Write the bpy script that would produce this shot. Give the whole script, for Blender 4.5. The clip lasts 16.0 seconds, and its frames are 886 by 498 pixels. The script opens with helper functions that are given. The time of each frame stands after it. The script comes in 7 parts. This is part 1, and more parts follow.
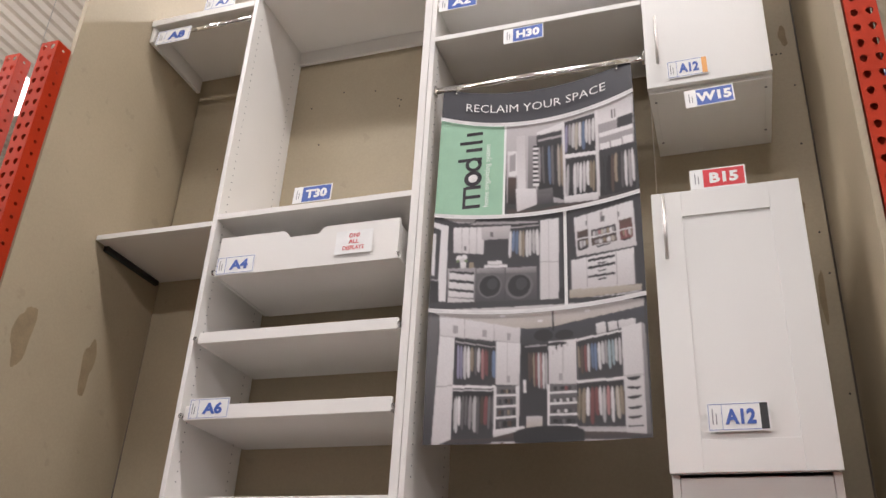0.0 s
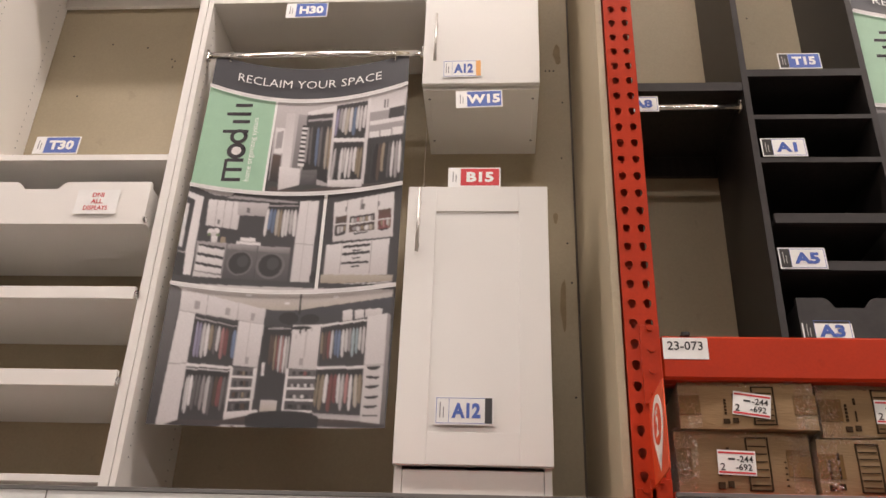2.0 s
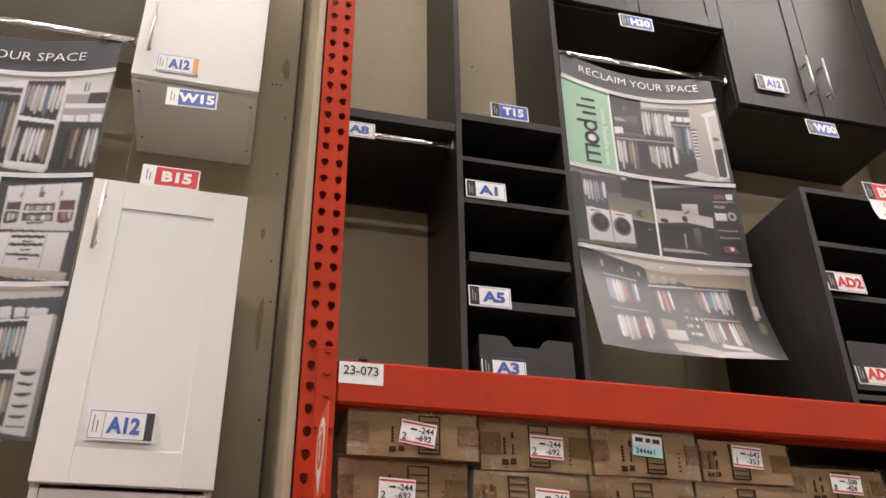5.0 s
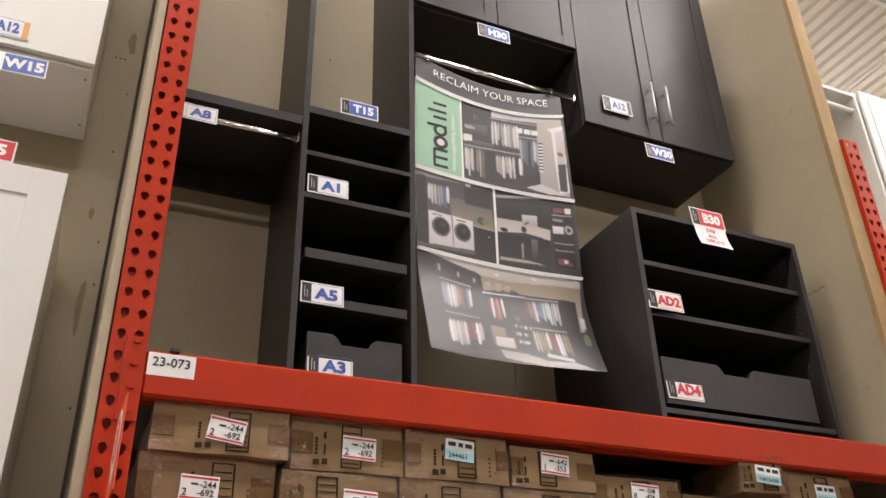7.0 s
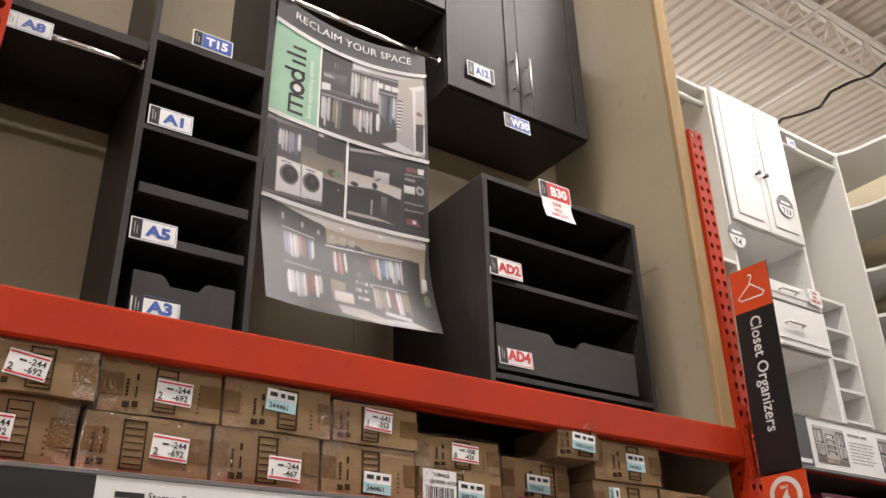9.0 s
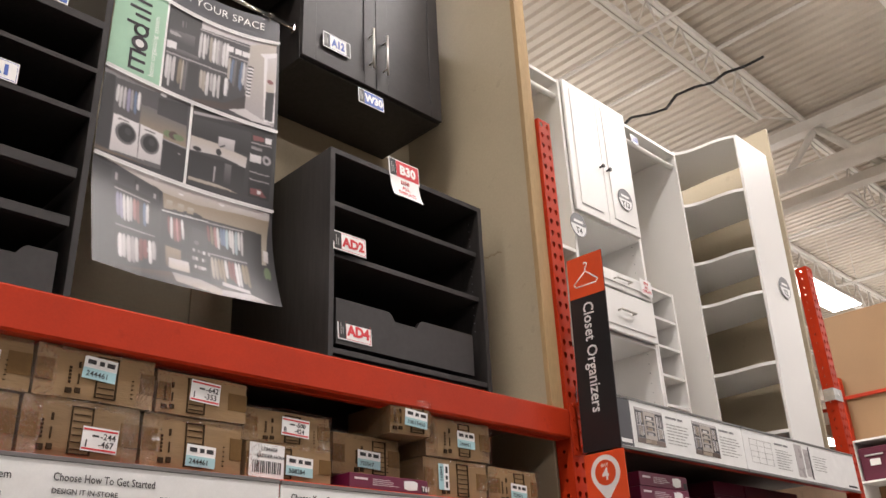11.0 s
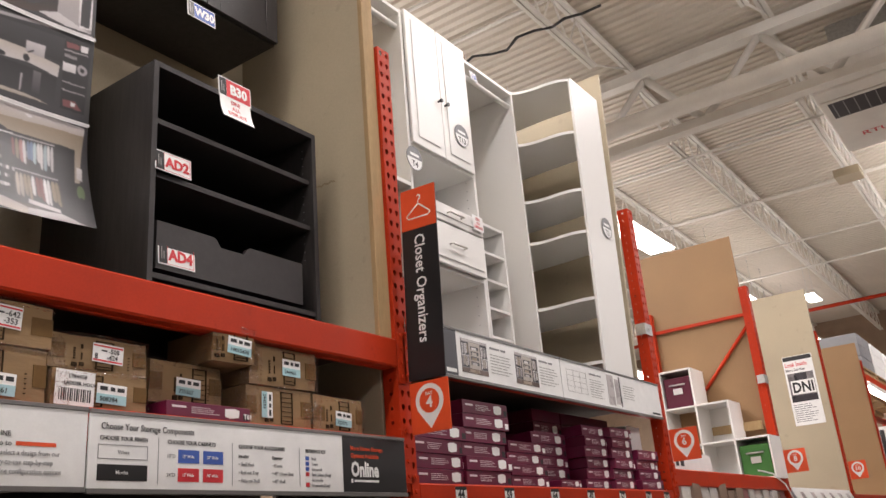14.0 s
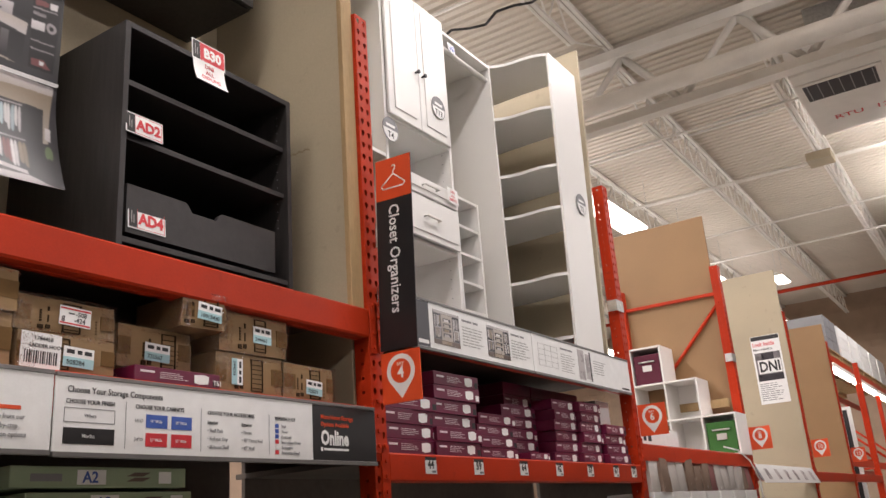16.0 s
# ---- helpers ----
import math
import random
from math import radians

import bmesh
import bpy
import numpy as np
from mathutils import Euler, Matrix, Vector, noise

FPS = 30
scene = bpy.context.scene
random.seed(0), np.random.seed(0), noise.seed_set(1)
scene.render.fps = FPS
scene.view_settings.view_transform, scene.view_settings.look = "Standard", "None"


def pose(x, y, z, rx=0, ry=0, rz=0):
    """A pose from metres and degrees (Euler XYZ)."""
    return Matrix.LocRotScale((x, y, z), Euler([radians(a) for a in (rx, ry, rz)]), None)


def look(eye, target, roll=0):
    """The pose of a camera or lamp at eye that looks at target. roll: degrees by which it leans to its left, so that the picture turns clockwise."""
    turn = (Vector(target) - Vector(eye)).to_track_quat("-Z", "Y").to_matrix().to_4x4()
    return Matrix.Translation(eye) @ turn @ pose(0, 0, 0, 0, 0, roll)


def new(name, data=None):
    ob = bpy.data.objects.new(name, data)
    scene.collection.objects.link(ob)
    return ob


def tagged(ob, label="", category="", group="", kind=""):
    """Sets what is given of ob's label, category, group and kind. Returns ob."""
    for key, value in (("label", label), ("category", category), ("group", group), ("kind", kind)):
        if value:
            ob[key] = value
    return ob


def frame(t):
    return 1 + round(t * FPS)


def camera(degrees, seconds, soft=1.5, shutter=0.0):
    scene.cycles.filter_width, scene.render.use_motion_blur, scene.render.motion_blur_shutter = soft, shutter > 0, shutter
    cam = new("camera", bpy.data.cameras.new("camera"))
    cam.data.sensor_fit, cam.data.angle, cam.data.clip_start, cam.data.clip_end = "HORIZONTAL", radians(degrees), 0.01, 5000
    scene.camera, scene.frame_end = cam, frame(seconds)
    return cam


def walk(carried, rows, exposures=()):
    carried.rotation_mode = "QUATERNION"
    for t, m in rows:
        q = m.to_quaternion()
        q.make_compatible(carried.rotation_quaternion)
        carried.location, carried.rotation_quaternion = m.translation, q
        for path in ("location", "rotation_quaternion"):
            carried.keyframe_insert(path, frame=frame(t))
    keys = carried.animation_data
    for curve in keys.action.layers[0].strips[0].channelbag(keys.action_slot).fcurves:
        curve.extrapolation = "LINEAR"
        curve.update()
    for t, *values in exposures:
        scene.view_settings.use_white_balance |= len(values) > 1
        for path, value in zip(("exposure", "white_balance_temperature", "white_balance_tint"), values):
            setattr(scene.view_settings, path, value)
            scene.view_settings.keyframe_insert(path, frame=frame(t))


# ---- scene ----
cam = camera(54.4, 16.0)
PATH = [
    (0, (0.162, 0.677, 1.56), (-0.439, 2.358, 2.463), 3.2),
    (0.5, (0.171, 0.689, 1.559), (-0.357, 2.396, 2.456), 3.1),
    (1, (0.194, 0.722, 1.562), (-0.23, 2.463, 2.449), 3.0),
    (1.5, (0.223, 0.741, 1.559), (-0.067, 2.507, 2.452), 2.7),
    (2, (0.264, 0.765, 1.557), (0.128, 2.538, 2.472), 2.2),
    (2.5, (0.286, 0.777, 1.561), (0.299, 2.547, 2.492), 1.5),
    (3, (0.309, 0.78, 1.562), (0.409, 2.543, 2.502), 1.2),
    (3.5, (0.33, 0.791, 1.561), (0.516, 2.539, 2.515), 1.1),
    (4, (0.348, 0.801, 1.56), (0.633, 2.529, 2.526), 0.7),
    (4.5, (0.368, 0.817, 1.559), (0.743, 2.523, 2.533), -0.0),
    (5, (0.393, 0.824, 1.561), (0.842, 2.508, 2.542), -0.8),
    (5.2, (0.403, 0.835, 1.562), (0.88, 2.506, 2.551), -1.2),
    (7.5, (0.514, 0.784, 1.573), (1.313, 2.349, 2.529), -1.3),
    (8, (0.534, 0.789, 1.565), (1.398, 2.33, 2.502), -1.0),
    (8.5, (0.549, 0.8, 1.562), (1.486, 2.312, 2.476), -0.8),
    (9, (0.568, 0.794, 1.567), (1.589, 2.27, 2.45), -1.2),
    (11.5, (0.616, 0.77, 1.558), (1.963, 1.999, 2.38), -2.8),
    (12, (0.619, 0.765, 1.561), (2.029, 1.933, 2.366), -2.9),
    (12.5, (0.631, 0.77, 1.564), (2.102, 1.884, 2.334), -3.1),
    (13, (0.643, 0.767, 1.558), (2.159, 1.844, 2.293), -3.3),
    (13.5, (0.65, 0.773, 1.555), (2.2, 1.824, 2.256), -3.7),
    (14, (0.653, 0.779, 1.546), (2.218, 1.827, 2.217), -4.9),
    (14.5, (0.658, 0.782, 1.541), (2.223, 1.835, 2.206), -5.7),
    (15, (0.657, 0.783, 1.542), (2.225, 1.833, 2.205), -5.2),
    (15.5, (0.66, 0.786, 1.539), (2.246, 1.819, 2.187), -4.6),
    (16, (0.666, 0.788, 1.531), (2.278, 1.801, 2.146), -4.3),
]
walk(cam, [(t, look(eye, target, roll)) for t, eye, target, roll in PATH], [(0.0, 0.0, 6150, 12), (1.4, 0.0, 6250, 12), (2.1, -0.05, 6950, 16), (2.5, -0.03, 7150, 18), (3.1, 0.0, 6550, 12), (5.0, 0.04, 6500, 12), (8.0, 0.12, 6450, 10), (11.5, 0.05, 6400, 12), (16.0, -0.02, 6350, 13)])

# ---- world and lights ----
world = bpy.data.worlds.new("store_air")
scene.world = world
world.use_nodes = True
world.node_tree.nodes["Background"].inputs[0].default_value = (1.0, 0.95, 0.88, 1)
world.node_tree.nodes["Background"].inputs[1].default_value = 0.02
scene.view_settings.exposure = 0.0
LAMP_COLOUR = (1.0, 0.935, 0.90)


def strip_lamp(x, y, z, watts, length=2.44, width=0.4):
    data = bpy.data.lights.new("strip_lamp", "AREA")
    data.shape, data.size, data.size_y, data.energy, data.color = "RECTANGLE", length, width, watts, LAMP_COLOUR
    ob = new("strip_lamp", data)
    ob.matrix_world = pose(x, y, z)
    return ob


# ---- materials ----
def material(name, base, rough=0.5, metal=0.0, var=0.08, scale=6.0, fine=90.0, bump=0.02, stretch=(1, 1, 1), spec=0.5, dark=None, spots=0.0, hue_random=0.0):
    """A surface with variation at two scales and a fine relief."""
    m = bpy.data.materials.new(name)
    m.use_nodes = True
    nt = m.node_tree
    b = nt.nodes["Principled BSDF"]
    b.inputs["Roughness"].default_value, b.inputs["Metallic"].default_value = rough, metal
    b.inputs["Specular IOR Level"].default_value = spec
    tc, mp = nt.nodes.new("ShaderNodeTexCoord"), nt.nodes.new("ShaderNodeMapping")
    geo = nt.nodes.new("ShaderNodeNewGeometry")
    mp.inputs["Scale"].default_value = stretch
    nt.links.new(geo.outputs["Position"], mp.inputs["Vector"])
    big, small = nt.nodes.new("ShaderNodeTexNoise"), nt.nodes.new("ShaderNodeTexNoise")
    for n, s, d in ((big, scale, 4), (small, fine, 3)):
        n.inputs["Scale"].default_value, n.inputs["Detail"].default_value = s, d
        nt.links.new(mp.outputs[0], n.inputs["Vector"])
    add = nt.nodes.new("ShaderNodeMath")
    add.operation = "ADD"
    half = nt.nodes.new("ShaderNodeMath")
    half.operation = "MULTIPLY"
    half.inputs[1].default_value = 0.45
    nt.links.new(small.outputs["Fac"], half.inputs[0])
    nt.links.new(big.outputs["Fac"], add.inputs[0])
    nt.links.new(half.outputs[0], add.inputs[1])
    ramp = nt.nodes.new("ShaderNodeValToRGB")
    lo = tuple(c * (1 - var) for c in base) if dark is None else dark
    hi = tuple(min(1, c * (1 + var)) for c in base)
    ramp.color_ramp.elements[0].position, ramp.color_ramp.elements[1].position = 0.45, 1.0
    ramp.color_ramp.elements[0].color, ramp.color_ramp.elements[1].color = (*lo, 1), (*hi, 1)
    nt.links.new(add.outputs[0], ramp.inputs[0])
    out = ramp.outputs[0]
    if hue_random:
        info, hsv = nt.nodes.new("ShaderNodeObjectInfo"), nt.nodes.new("ShaderNodeHueSaturation")
        mr = nt.nodes.new("ShaderNodeMapRange")
        mr.inputs["To Min"].default_value, mr.inputs["To Max"].default_value = 1 - hue_random, 1 + hue_random
        nt.links.new(info.outputs["Random"], mr.inputs["Value"])
        nt.links.new(mr.outputs[0], hsv.inputs["Value"])
        nt.links.new(out, hsv.inputs["Color"])
        out = hsv.outputs[0]
    if spots:
        vo, cut = nt.nodes.new("ShaderNodeTexNoise"), nt.nodes.new("ShaderNodeValToRGB")
        vo.inputs["Scale"].default_value, vo.inputs["Detail"].default_value = 14, 6
        nt.links.new(geo.outputs["Position"], vo.inputs["Vector"])
        cut.color_ramp.elements[0].position, cut.color_ramp.elements[1].position = 0.66, 0.70
        nt.links.new(vo.outputs["Fac"], cut.inputs[0])
        mix = nt.nodes.new("ShaderNodeMix")
        mix.data_type = "RGBA"
        k = nt.nodes.new("ShaderNodeMath")
        k.operation = "MULTIPLY"
        k.inputs[1].default_value = spots
        nt.links.new(cut.outputs[0], k.inputs[0])
        nt.links.new(k.outputs[0], mix.inputs["Factor"])
        nt.links.new(out, mix.inputs["A"])
        mix.inputs["B"].default_value = (*[c * 0.45 for c in base], 1)
        out = mix.outputs["Result"]
    nt.links.new(out, b.inputs["Base Color"])
    rr = nt.nodes.new("ShaderNodeMapRange")
    rr.inputs["To Min"].default_value, rr.inputs["To Max"].default_value = max(0.02, rough - 0.07), min(1, rough + 0.07)
    nt.links.new(big.outputs["Fac"], rr.inputs["Value"])
    nt.links.new(rr.outputs[0], b.inputs["Roughness"])
    if bump:
        bp = nt.nodes.new("ShaderNodeBump")
        bp.inputs["Strength"].default_value, bp.inputs["Distance"].default_value = bump * 5, 0.002
        nt.links.new(small.outputs["Fac"], bp.inputs["Height"])
        nt.links.new(bp.outputs[0], b.inputs["Normal"])
    return m


def plain(name, base, rough=0.5, metal=0.0, var=0.05):
    return material(name, base, rough, metal, var=var, scale=20, fine=200, bump=0.0)


def glowing(name, colour, strength):
    m = bpy.data.materials.new(name)
    m.use_nodes = True
    b = m.node_tree.nodes["Principled BSDF"]
    b.inputs["Base Color"].default_value = (*colour, 1)
    b.inputs["Emission Color"].default_value, b.inputs["Emission Strength"].default_value = (*colour, 1), strength
    return m


WHITE = material("white_laminate", (0.80, 0.78, 0.75), 0.42, var=0.025, scale=3, fine=260, bump=0.006)
GLOSSW = material("white_satin_paint", (0.79, 0.78, 0.755), 0.36, var=0.02, scale=3, fine=200, bump=0.004)
MOCHA = material("mocha_woodgrain_laminate", (0.028, 0.0248, 0.0235), 0.42, var=0.5, scale=9, fine=60, bump=0.03, stretch=(7, 7, 0.6))
MOCHA_EDGE = material("mocha_edge_band", (0.032, 0.0285, 0.0285), 0.40, var=0.25, scale=9, fine=60, bump=0.01, spec=0.34)
BOARD = material("beige_painted_board", (0.43, 0.364, 0.254), 0.62, var=0.10, scale=1.6, fine=120, bump=0.02, spots=0.16)
BOARD_EDGE = material("raw_board_edge", (0.40, 0.27, 0.13), 0.75, var=0.25, scale=8, fine=120, bump=0.05, stretch=(1, 1, 0.2))
RED = material("orange_red_rack_paint", (0.44, 0.033, 0.0075), 0.40, var=0.13, scale=5, fine=140, bump=0.012, spots=0.25, spec=0.16)
STEEL = plain("brushed_steel", (0.72, 0.70, 0.67), 0.42, 1.0)
CHROME = plain("chrome", (0.80, 0.79, 0.77), 0.12, 1.0)
GALV = material("galvanised_steel", (0.55, 0.55, 0.54), 0.42, 0.9, var=0.2, scale=30, fine=150)
CARD = material("corrugated_cardboard", (0.225, 0.138, 0.060), 0.72, var=0.10, scale=7, fine=50, bump=0.05, stretch=(1, 1, 5), hue_random=0.16)
TAPE = material("brown_packing_tape", (0.150, 0.085, 0.030), 0.5, var=0.12, scale=20, fine=120, bump=0.01, spec=0.12)
SOFTINK = plain("soft_grey_ink", (0.36, 0.35, 0.34), 0.5)
CARTON_INK = material("carton_ink", (0.042, 0.026, 0.014), 0.8, var=0.2, scale=30, fine=200, bump=0.0, spec=0.08)
BROWNB = material("brown_hardboard", (0.295, 0.172, 0.078), 0.6, var=0.10, scale=2, fine=160, bump=0.02)
PAPER = plain("white_card", (0.82, 0.82, 0.81), 0.45)
INK = plain("black_ink", (0.018, 0.018, 0.02), 0.5)
GREYINK = plain("grey_ink", (0.22, 0.22, 0.23), 0.5)
BLUE = plain("blue_ink", (0.05, 0.11, 0.42), 0.4)
REDINK = plain("red_ink", (0.62, 0.035, 0.045), 0.4)
ORANGE = plain("orange_ink", (0.72, 0.085, 0.022), 0.38)
AMBER = plain("amber_ink", (0.75, 0.36, 0.09), 0.4)
CHAR = plain("charcoal_print", (0.050, 0.050, 0.060), 0.38)
SIGNBLACK = plain("sign_black", (0.018, 0.017, 0.018), 0.36)
TRIM = plain("grey_sign_trim", (0.16, 0.155, 0.15), 0.4)
GREEN = plain("mint_green_print", (0.31, 0.52, 0.37), 0.42)
MAROON = material("maroon_carton", (0.122, 0.0065, 0.036), 0.36, var=0.12, scale=10, fine=90, bump=0.01, hue_random=0.15)
PINKW = plain("pale_print", (0.72, 0.64, 0.66), 0.4)
CYAN = plain("pale_blue_sticker", (0.36, 0.58, 0.62), 0.4)
DECK = material("white_roof_deck", (0.60, 0.54, 0.46), 0.6, var=0.08, scale=0.8, fine=30, bump=0.02)
TRUSS = material("white_truss_paint", (0.76, 0.73, 0.68), 0.5, var=0.08, scale=3, fine=60, bump=0.02)
CONCRETE = material("polished_concrete", (0.29, 0.278, 0.255), 0.35, var=0.18, scale=1.2, fine=60, bump=0.02)
BLOCK = material("tan_block_wall", (0.33, 0.235, 0.165), 0.85, var=0.14, scale=2, fine=50, bump=0.06)
STAIN = plain("old_glue_stain", (0.29, 0.225, 0.135), 0.8, var=0.2)
BLACKPL = plain("black_plastic", (0.02, 0.02, 0.02), 0.45)
CLEAR = bpy.data.materials.new("clear_plastic")
CLEAR.use_nodes = True
_b = CLEAR.node_tree.nodes["Principled BSDF"]
_b.inputs["Base Color"].default_value, _b.inputs["Roughness"].default_value, _b.inputs["Transmission Weight"].default_value = (0.95, 0.95, 0.95, 1), 0.04, 1.0
_n = CARD.node_tree
_cb = _n.nodes["Principled BSDF"]
_cb.inputs["Coat Weight"].default_value, _cb.inputs["Coat Roughness"].default_value = 0.22, 0.2
_cn, _cu = _n.nodes.new("ShaderNodeTexNoise"), _n.nodes.new("ShaderNodeBump")
_cn.inputs["Scale"].default_value, _cn.inputs["Detail"].default_value, _cn.inputs["Distortion"].default_value = 22, 5, 2.5
_cu.inputs["Strength"].default_value, _cu.inputs["Distance"].default_value = 0.9, 0.006
_n.links.new(_cn.outputs["Fac"], _cu.inputs["Height"])
_n.links.new(_cu.outputs[0], _cb.inputs["Coat Normal"])
FILM = bpy.data.materials.new("clear_stretch_film")
FILM.use_nodes = True
_f = FILM.node_tree
_f.nodes.remove(_f.nodes["Principled BSDF"])
_ft, _fg, _fm = _f.nodes.new("ShaderNodeBsdfTransparent"), _f.nodes.new("ShaderNodeBsdfGlossy"), _f.nodes.new("ShaderNodeMixShader")
_fn, _fb, _fr = _f.nodes.new("ShaderNodeTexNoise"), _f.nodes.new("ShaderNodeBump"), _f.nodes.new("ShaderNodeValToRGB")
_fp = _f.nodes.new("ShaderNodeNewGeometry")
_fg.inputs["Roughness"].default_value = 0.10
_fn.inputs["Scale"].default_value, _fn.inputs["Detail"].default_value, _fn.inputs["Distortion"].default_value = 60, 5, 4.0
_fb.inputs["Strength"].default_value, _fb.inputs["Distance"].default_value = 1.0, 0.012
_fr.color_ramp.elements[0].position, _fr.color_ramp.elements[1].position = 0.52, 0.60
_fr.color_ramp.elements[0].color, _fr.color_ramp.elements[1].color = (0.0, 0.0, 0.0, 1), (0.55, 0.55, 0.55, 1)
_f.links.new(_fp.outputs["Position"], _fn.inputs["Vector"])
_f.links.new(_fn.outputs["Fac"], _fb.inputs["Height"])
_f.links.new(_fn.outputs["Fac"], _fr.inputs[0])
_f.links.new(_fb.outputs[0], _fg.inputs["Normal"])
_f.links.new(_fr.outputs[0], _fm.inputs[0])
_f.links.new(_ft.outputs[0], _fm.inputs[1])
_f.links.new(_fg.outputs[0], _fm.inputs[2])
_f.links.new(_fm.outputs[0], _f.nodes["Material Output"].inputs[0])
TUBE = glowing("light_diffuser", (1.0, 0.93, 0.84), 9.0)


# ---- mesh helpers ----
def grab(bm):
    me = bpy.data.meshes.new("m")
    bm.to_mesh(me)
    bm.free()
    return me


def bx(x0, x1, y0, y1, z0, z1, bev=0.0012):
    """A box with worn, slightly rounded edges."""
    bm = bmesh.new()
    v = [bm.verts.new((x, y, z)) for x in (x0, x1) for y in (y0, y1) for z in (z0, z1)]
    for f in ((0, 1, 3, 2), (4, 6, 7, 5), (0, 4, 5, 1), (2, 3, 7, 6), (0, 2, 6, 4), (1, 5, 7, 3)):
        bm.faces.new([v[i] for i in f])
    bmesh.ops.recalc_face_normals(bm, faces=bm.faces)
    if bev:
        bmesh.ops.bevel(bm, geom=bm.edges[:], offset=min(bev, 0.3 * min(abs(x1 - x0), abs(y1 - y0), abs(z1 - z0))), segments=1, affect="EDGES")
    return bm


def merge(*bms):
    out = bmesh.new()
    for b in bms:
        me = grab(b)
        out.from_mesh(me)
        bpy.data.meshes.remove(me)
    return out


def moved(bm, m):
    bmesh.ops.transform(bm, matrix=m, verts=bm.verts)
    return bm


def tube(a, b, r, seg=12):
    """A round bar from a to b."""
    a, b = Vector(a), Vector(b)
    bm = bmesh.new()
    bmesh.ops.create_cone(bm, cap_ends=True, segments=seg, radius1=r, radius2=r, depth=(b - a).length)
    for f in bm.faces:
        f.smooth = len(f.verts) == 4
    return moved(bm, Matrix.Translation((a + b) / 2) @ (b - a).to_track_quat("Z", "Y").to_matrix().to_4x4())


def prism(outline, y0, y1):
    """An outline in x and z, drawn out along y."""
    bm = bmesh.new()
    f = bm.faces.new([bm.verts.new((x, y0, z)) for x, z in outline])
    r = bmesh.ops.extrude_face_region(bm, geom=[f])
    bmesh.ops.translate(bm, verts=[e for e in r["geom"] if isinstance(e, bmesh.types.BMVert)], vec=(0, y1 - y0, 0))
    bmesh.ops.recalc_face_normals(bm, faces=bm.faces)
    return bm


def part(name, bm, mat, parent=None, label="", loc=None):
    me = grab(bm)
    me.name = name
    me.materials.append(mat)
    ob = new(name, me)
    if parent is not None:
        ob.parent = parent
    if loc is not None:
        ob.location = loc
    if label:
        ob["label"] = label
    if name in ("print", "picture", "small_print", "printed_text", "cam_covers", "line_drawing", "red_band"):
        ob["kind"] = "stuff"
    return ob


def thing(name, label, category, group="", m=None, kind=""):
    ob = new(name)
    if m is not None:
        ob.matrix_basis = m
    return tagged(ob, label, category, group, kind)


def structure(name, bm, mat, label, category):
    return tagged(part(name, bm, mat), label, category, kind="structure")


def letters(body, size, bold=0.0, align="LEFT", sx=1.0, depth=0.0003):
    """Flat lettering in the xz plane that faces -y, its baseline at z = 0."""
    cu = bpy.data.curves.new("t", "FONT")
    cu.body, cu.size, cu.align_x, cu.offset, cu.extrude, cu.resolution_u = body, size, align, bold * size, depth, 2
    ob = bpy.data.objects.new("t", cu)
    scene.collection.objects.link(ob)
    me = bpy.data.meshes.new_from_object(ob.evaluated_get(bpy.context.evaluated_depsgraph_get()))
    bpy.data.objects.remove(ob)
    bpy.data.curves.remove(cu)
    bm = bmesh.new()
    bm.from_mesh(me)
    bpy.data.meshes.remove(me)
    return moved(bm, Matrix.Diagonal((sx, 1, 1, 1)) @ Matrix.Rotation(radians(90), 4, "X") if sx == 1.0 else Matrix.Diagonal((sx, 1, 1, 1)) @ Matrix.Rotation(radians(90), 4, "X"))


def at(bm, x, y, z):
    return moved(bm, Matrix.Translation((x, y, z)))


def flat(x0, x1, z0, z1, y, d=0.0006):
    """A thin print or sticker that faces -y, its face at y."""
    return bx(x0, x1, y, y + d, z0, z1, 0)


def bars(x0, x1, z0, z1, y, rows, seed=0, fill=0.8, h=0.55, words=True):
    """Rows of small bars for print too small to read."""
    rnd = random.Random(seed)
    out = []
    step = (z1 - z0) / rows
    for i in range(rows):
        zc = z1 - (i + 0.5) * step
        x, end = x0, x0 + (x1 - x0) * rnd.uniform(fill, 1.0)
        while x < end:
            w = min(end - x, rnd.uniform(1.2, 4.5) * step) if words else end - x
            out.append(flat(x, x + w, zc - step * h / 2, zc + step * h / 2, y, 0.0004))
            x += w + step * 0.5
    return merge(*out)

# ---- planes of the plan ----
Y15, Y24, FACE, WALL = 3.017, 2.83, 2.66, 3.42      # fronts of shallow and deep units, of the racks, and the backing boards
POSTS = (0.551, 3.10, 5.62, 8.14, 10.66, 13.18, 15.70)     # left sides of the uprights
PW, PD = 0.078, 0.072

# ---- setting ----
# dark tone that puts the shade of the stocked bays into boards and decks
SHADE_BOARD = material("dark_shade_board", (0.12, 0.10, 0.085), 0.8, var=0.3, scale=2, fine=30)
structure("floor", bx(-16, 40, -9, 16, -0.1, 0.0, 0), CONCRETE, "grey polished concrete warehouse floor", "floor")
structure("wall_south", bx(-16, 40, -9.2, -9, 0, 8.2, 0), BLOCK, "tan block wall of the warehouse", "wall")
# added out of view: cuts bounce and low light from across the aisle
structure("partition", bx(-16, 40, -2.7, -2.5, 0, 4.4, 0), SHADE_BOARD, "dark plain partition added out of view across the aisle to cut light", "wall")
structure("wall_north", bx(-16, 40, 16, 16.2, 0, 8.2, 0), BLOCK, "tan block wall of the warehouse", "wall")
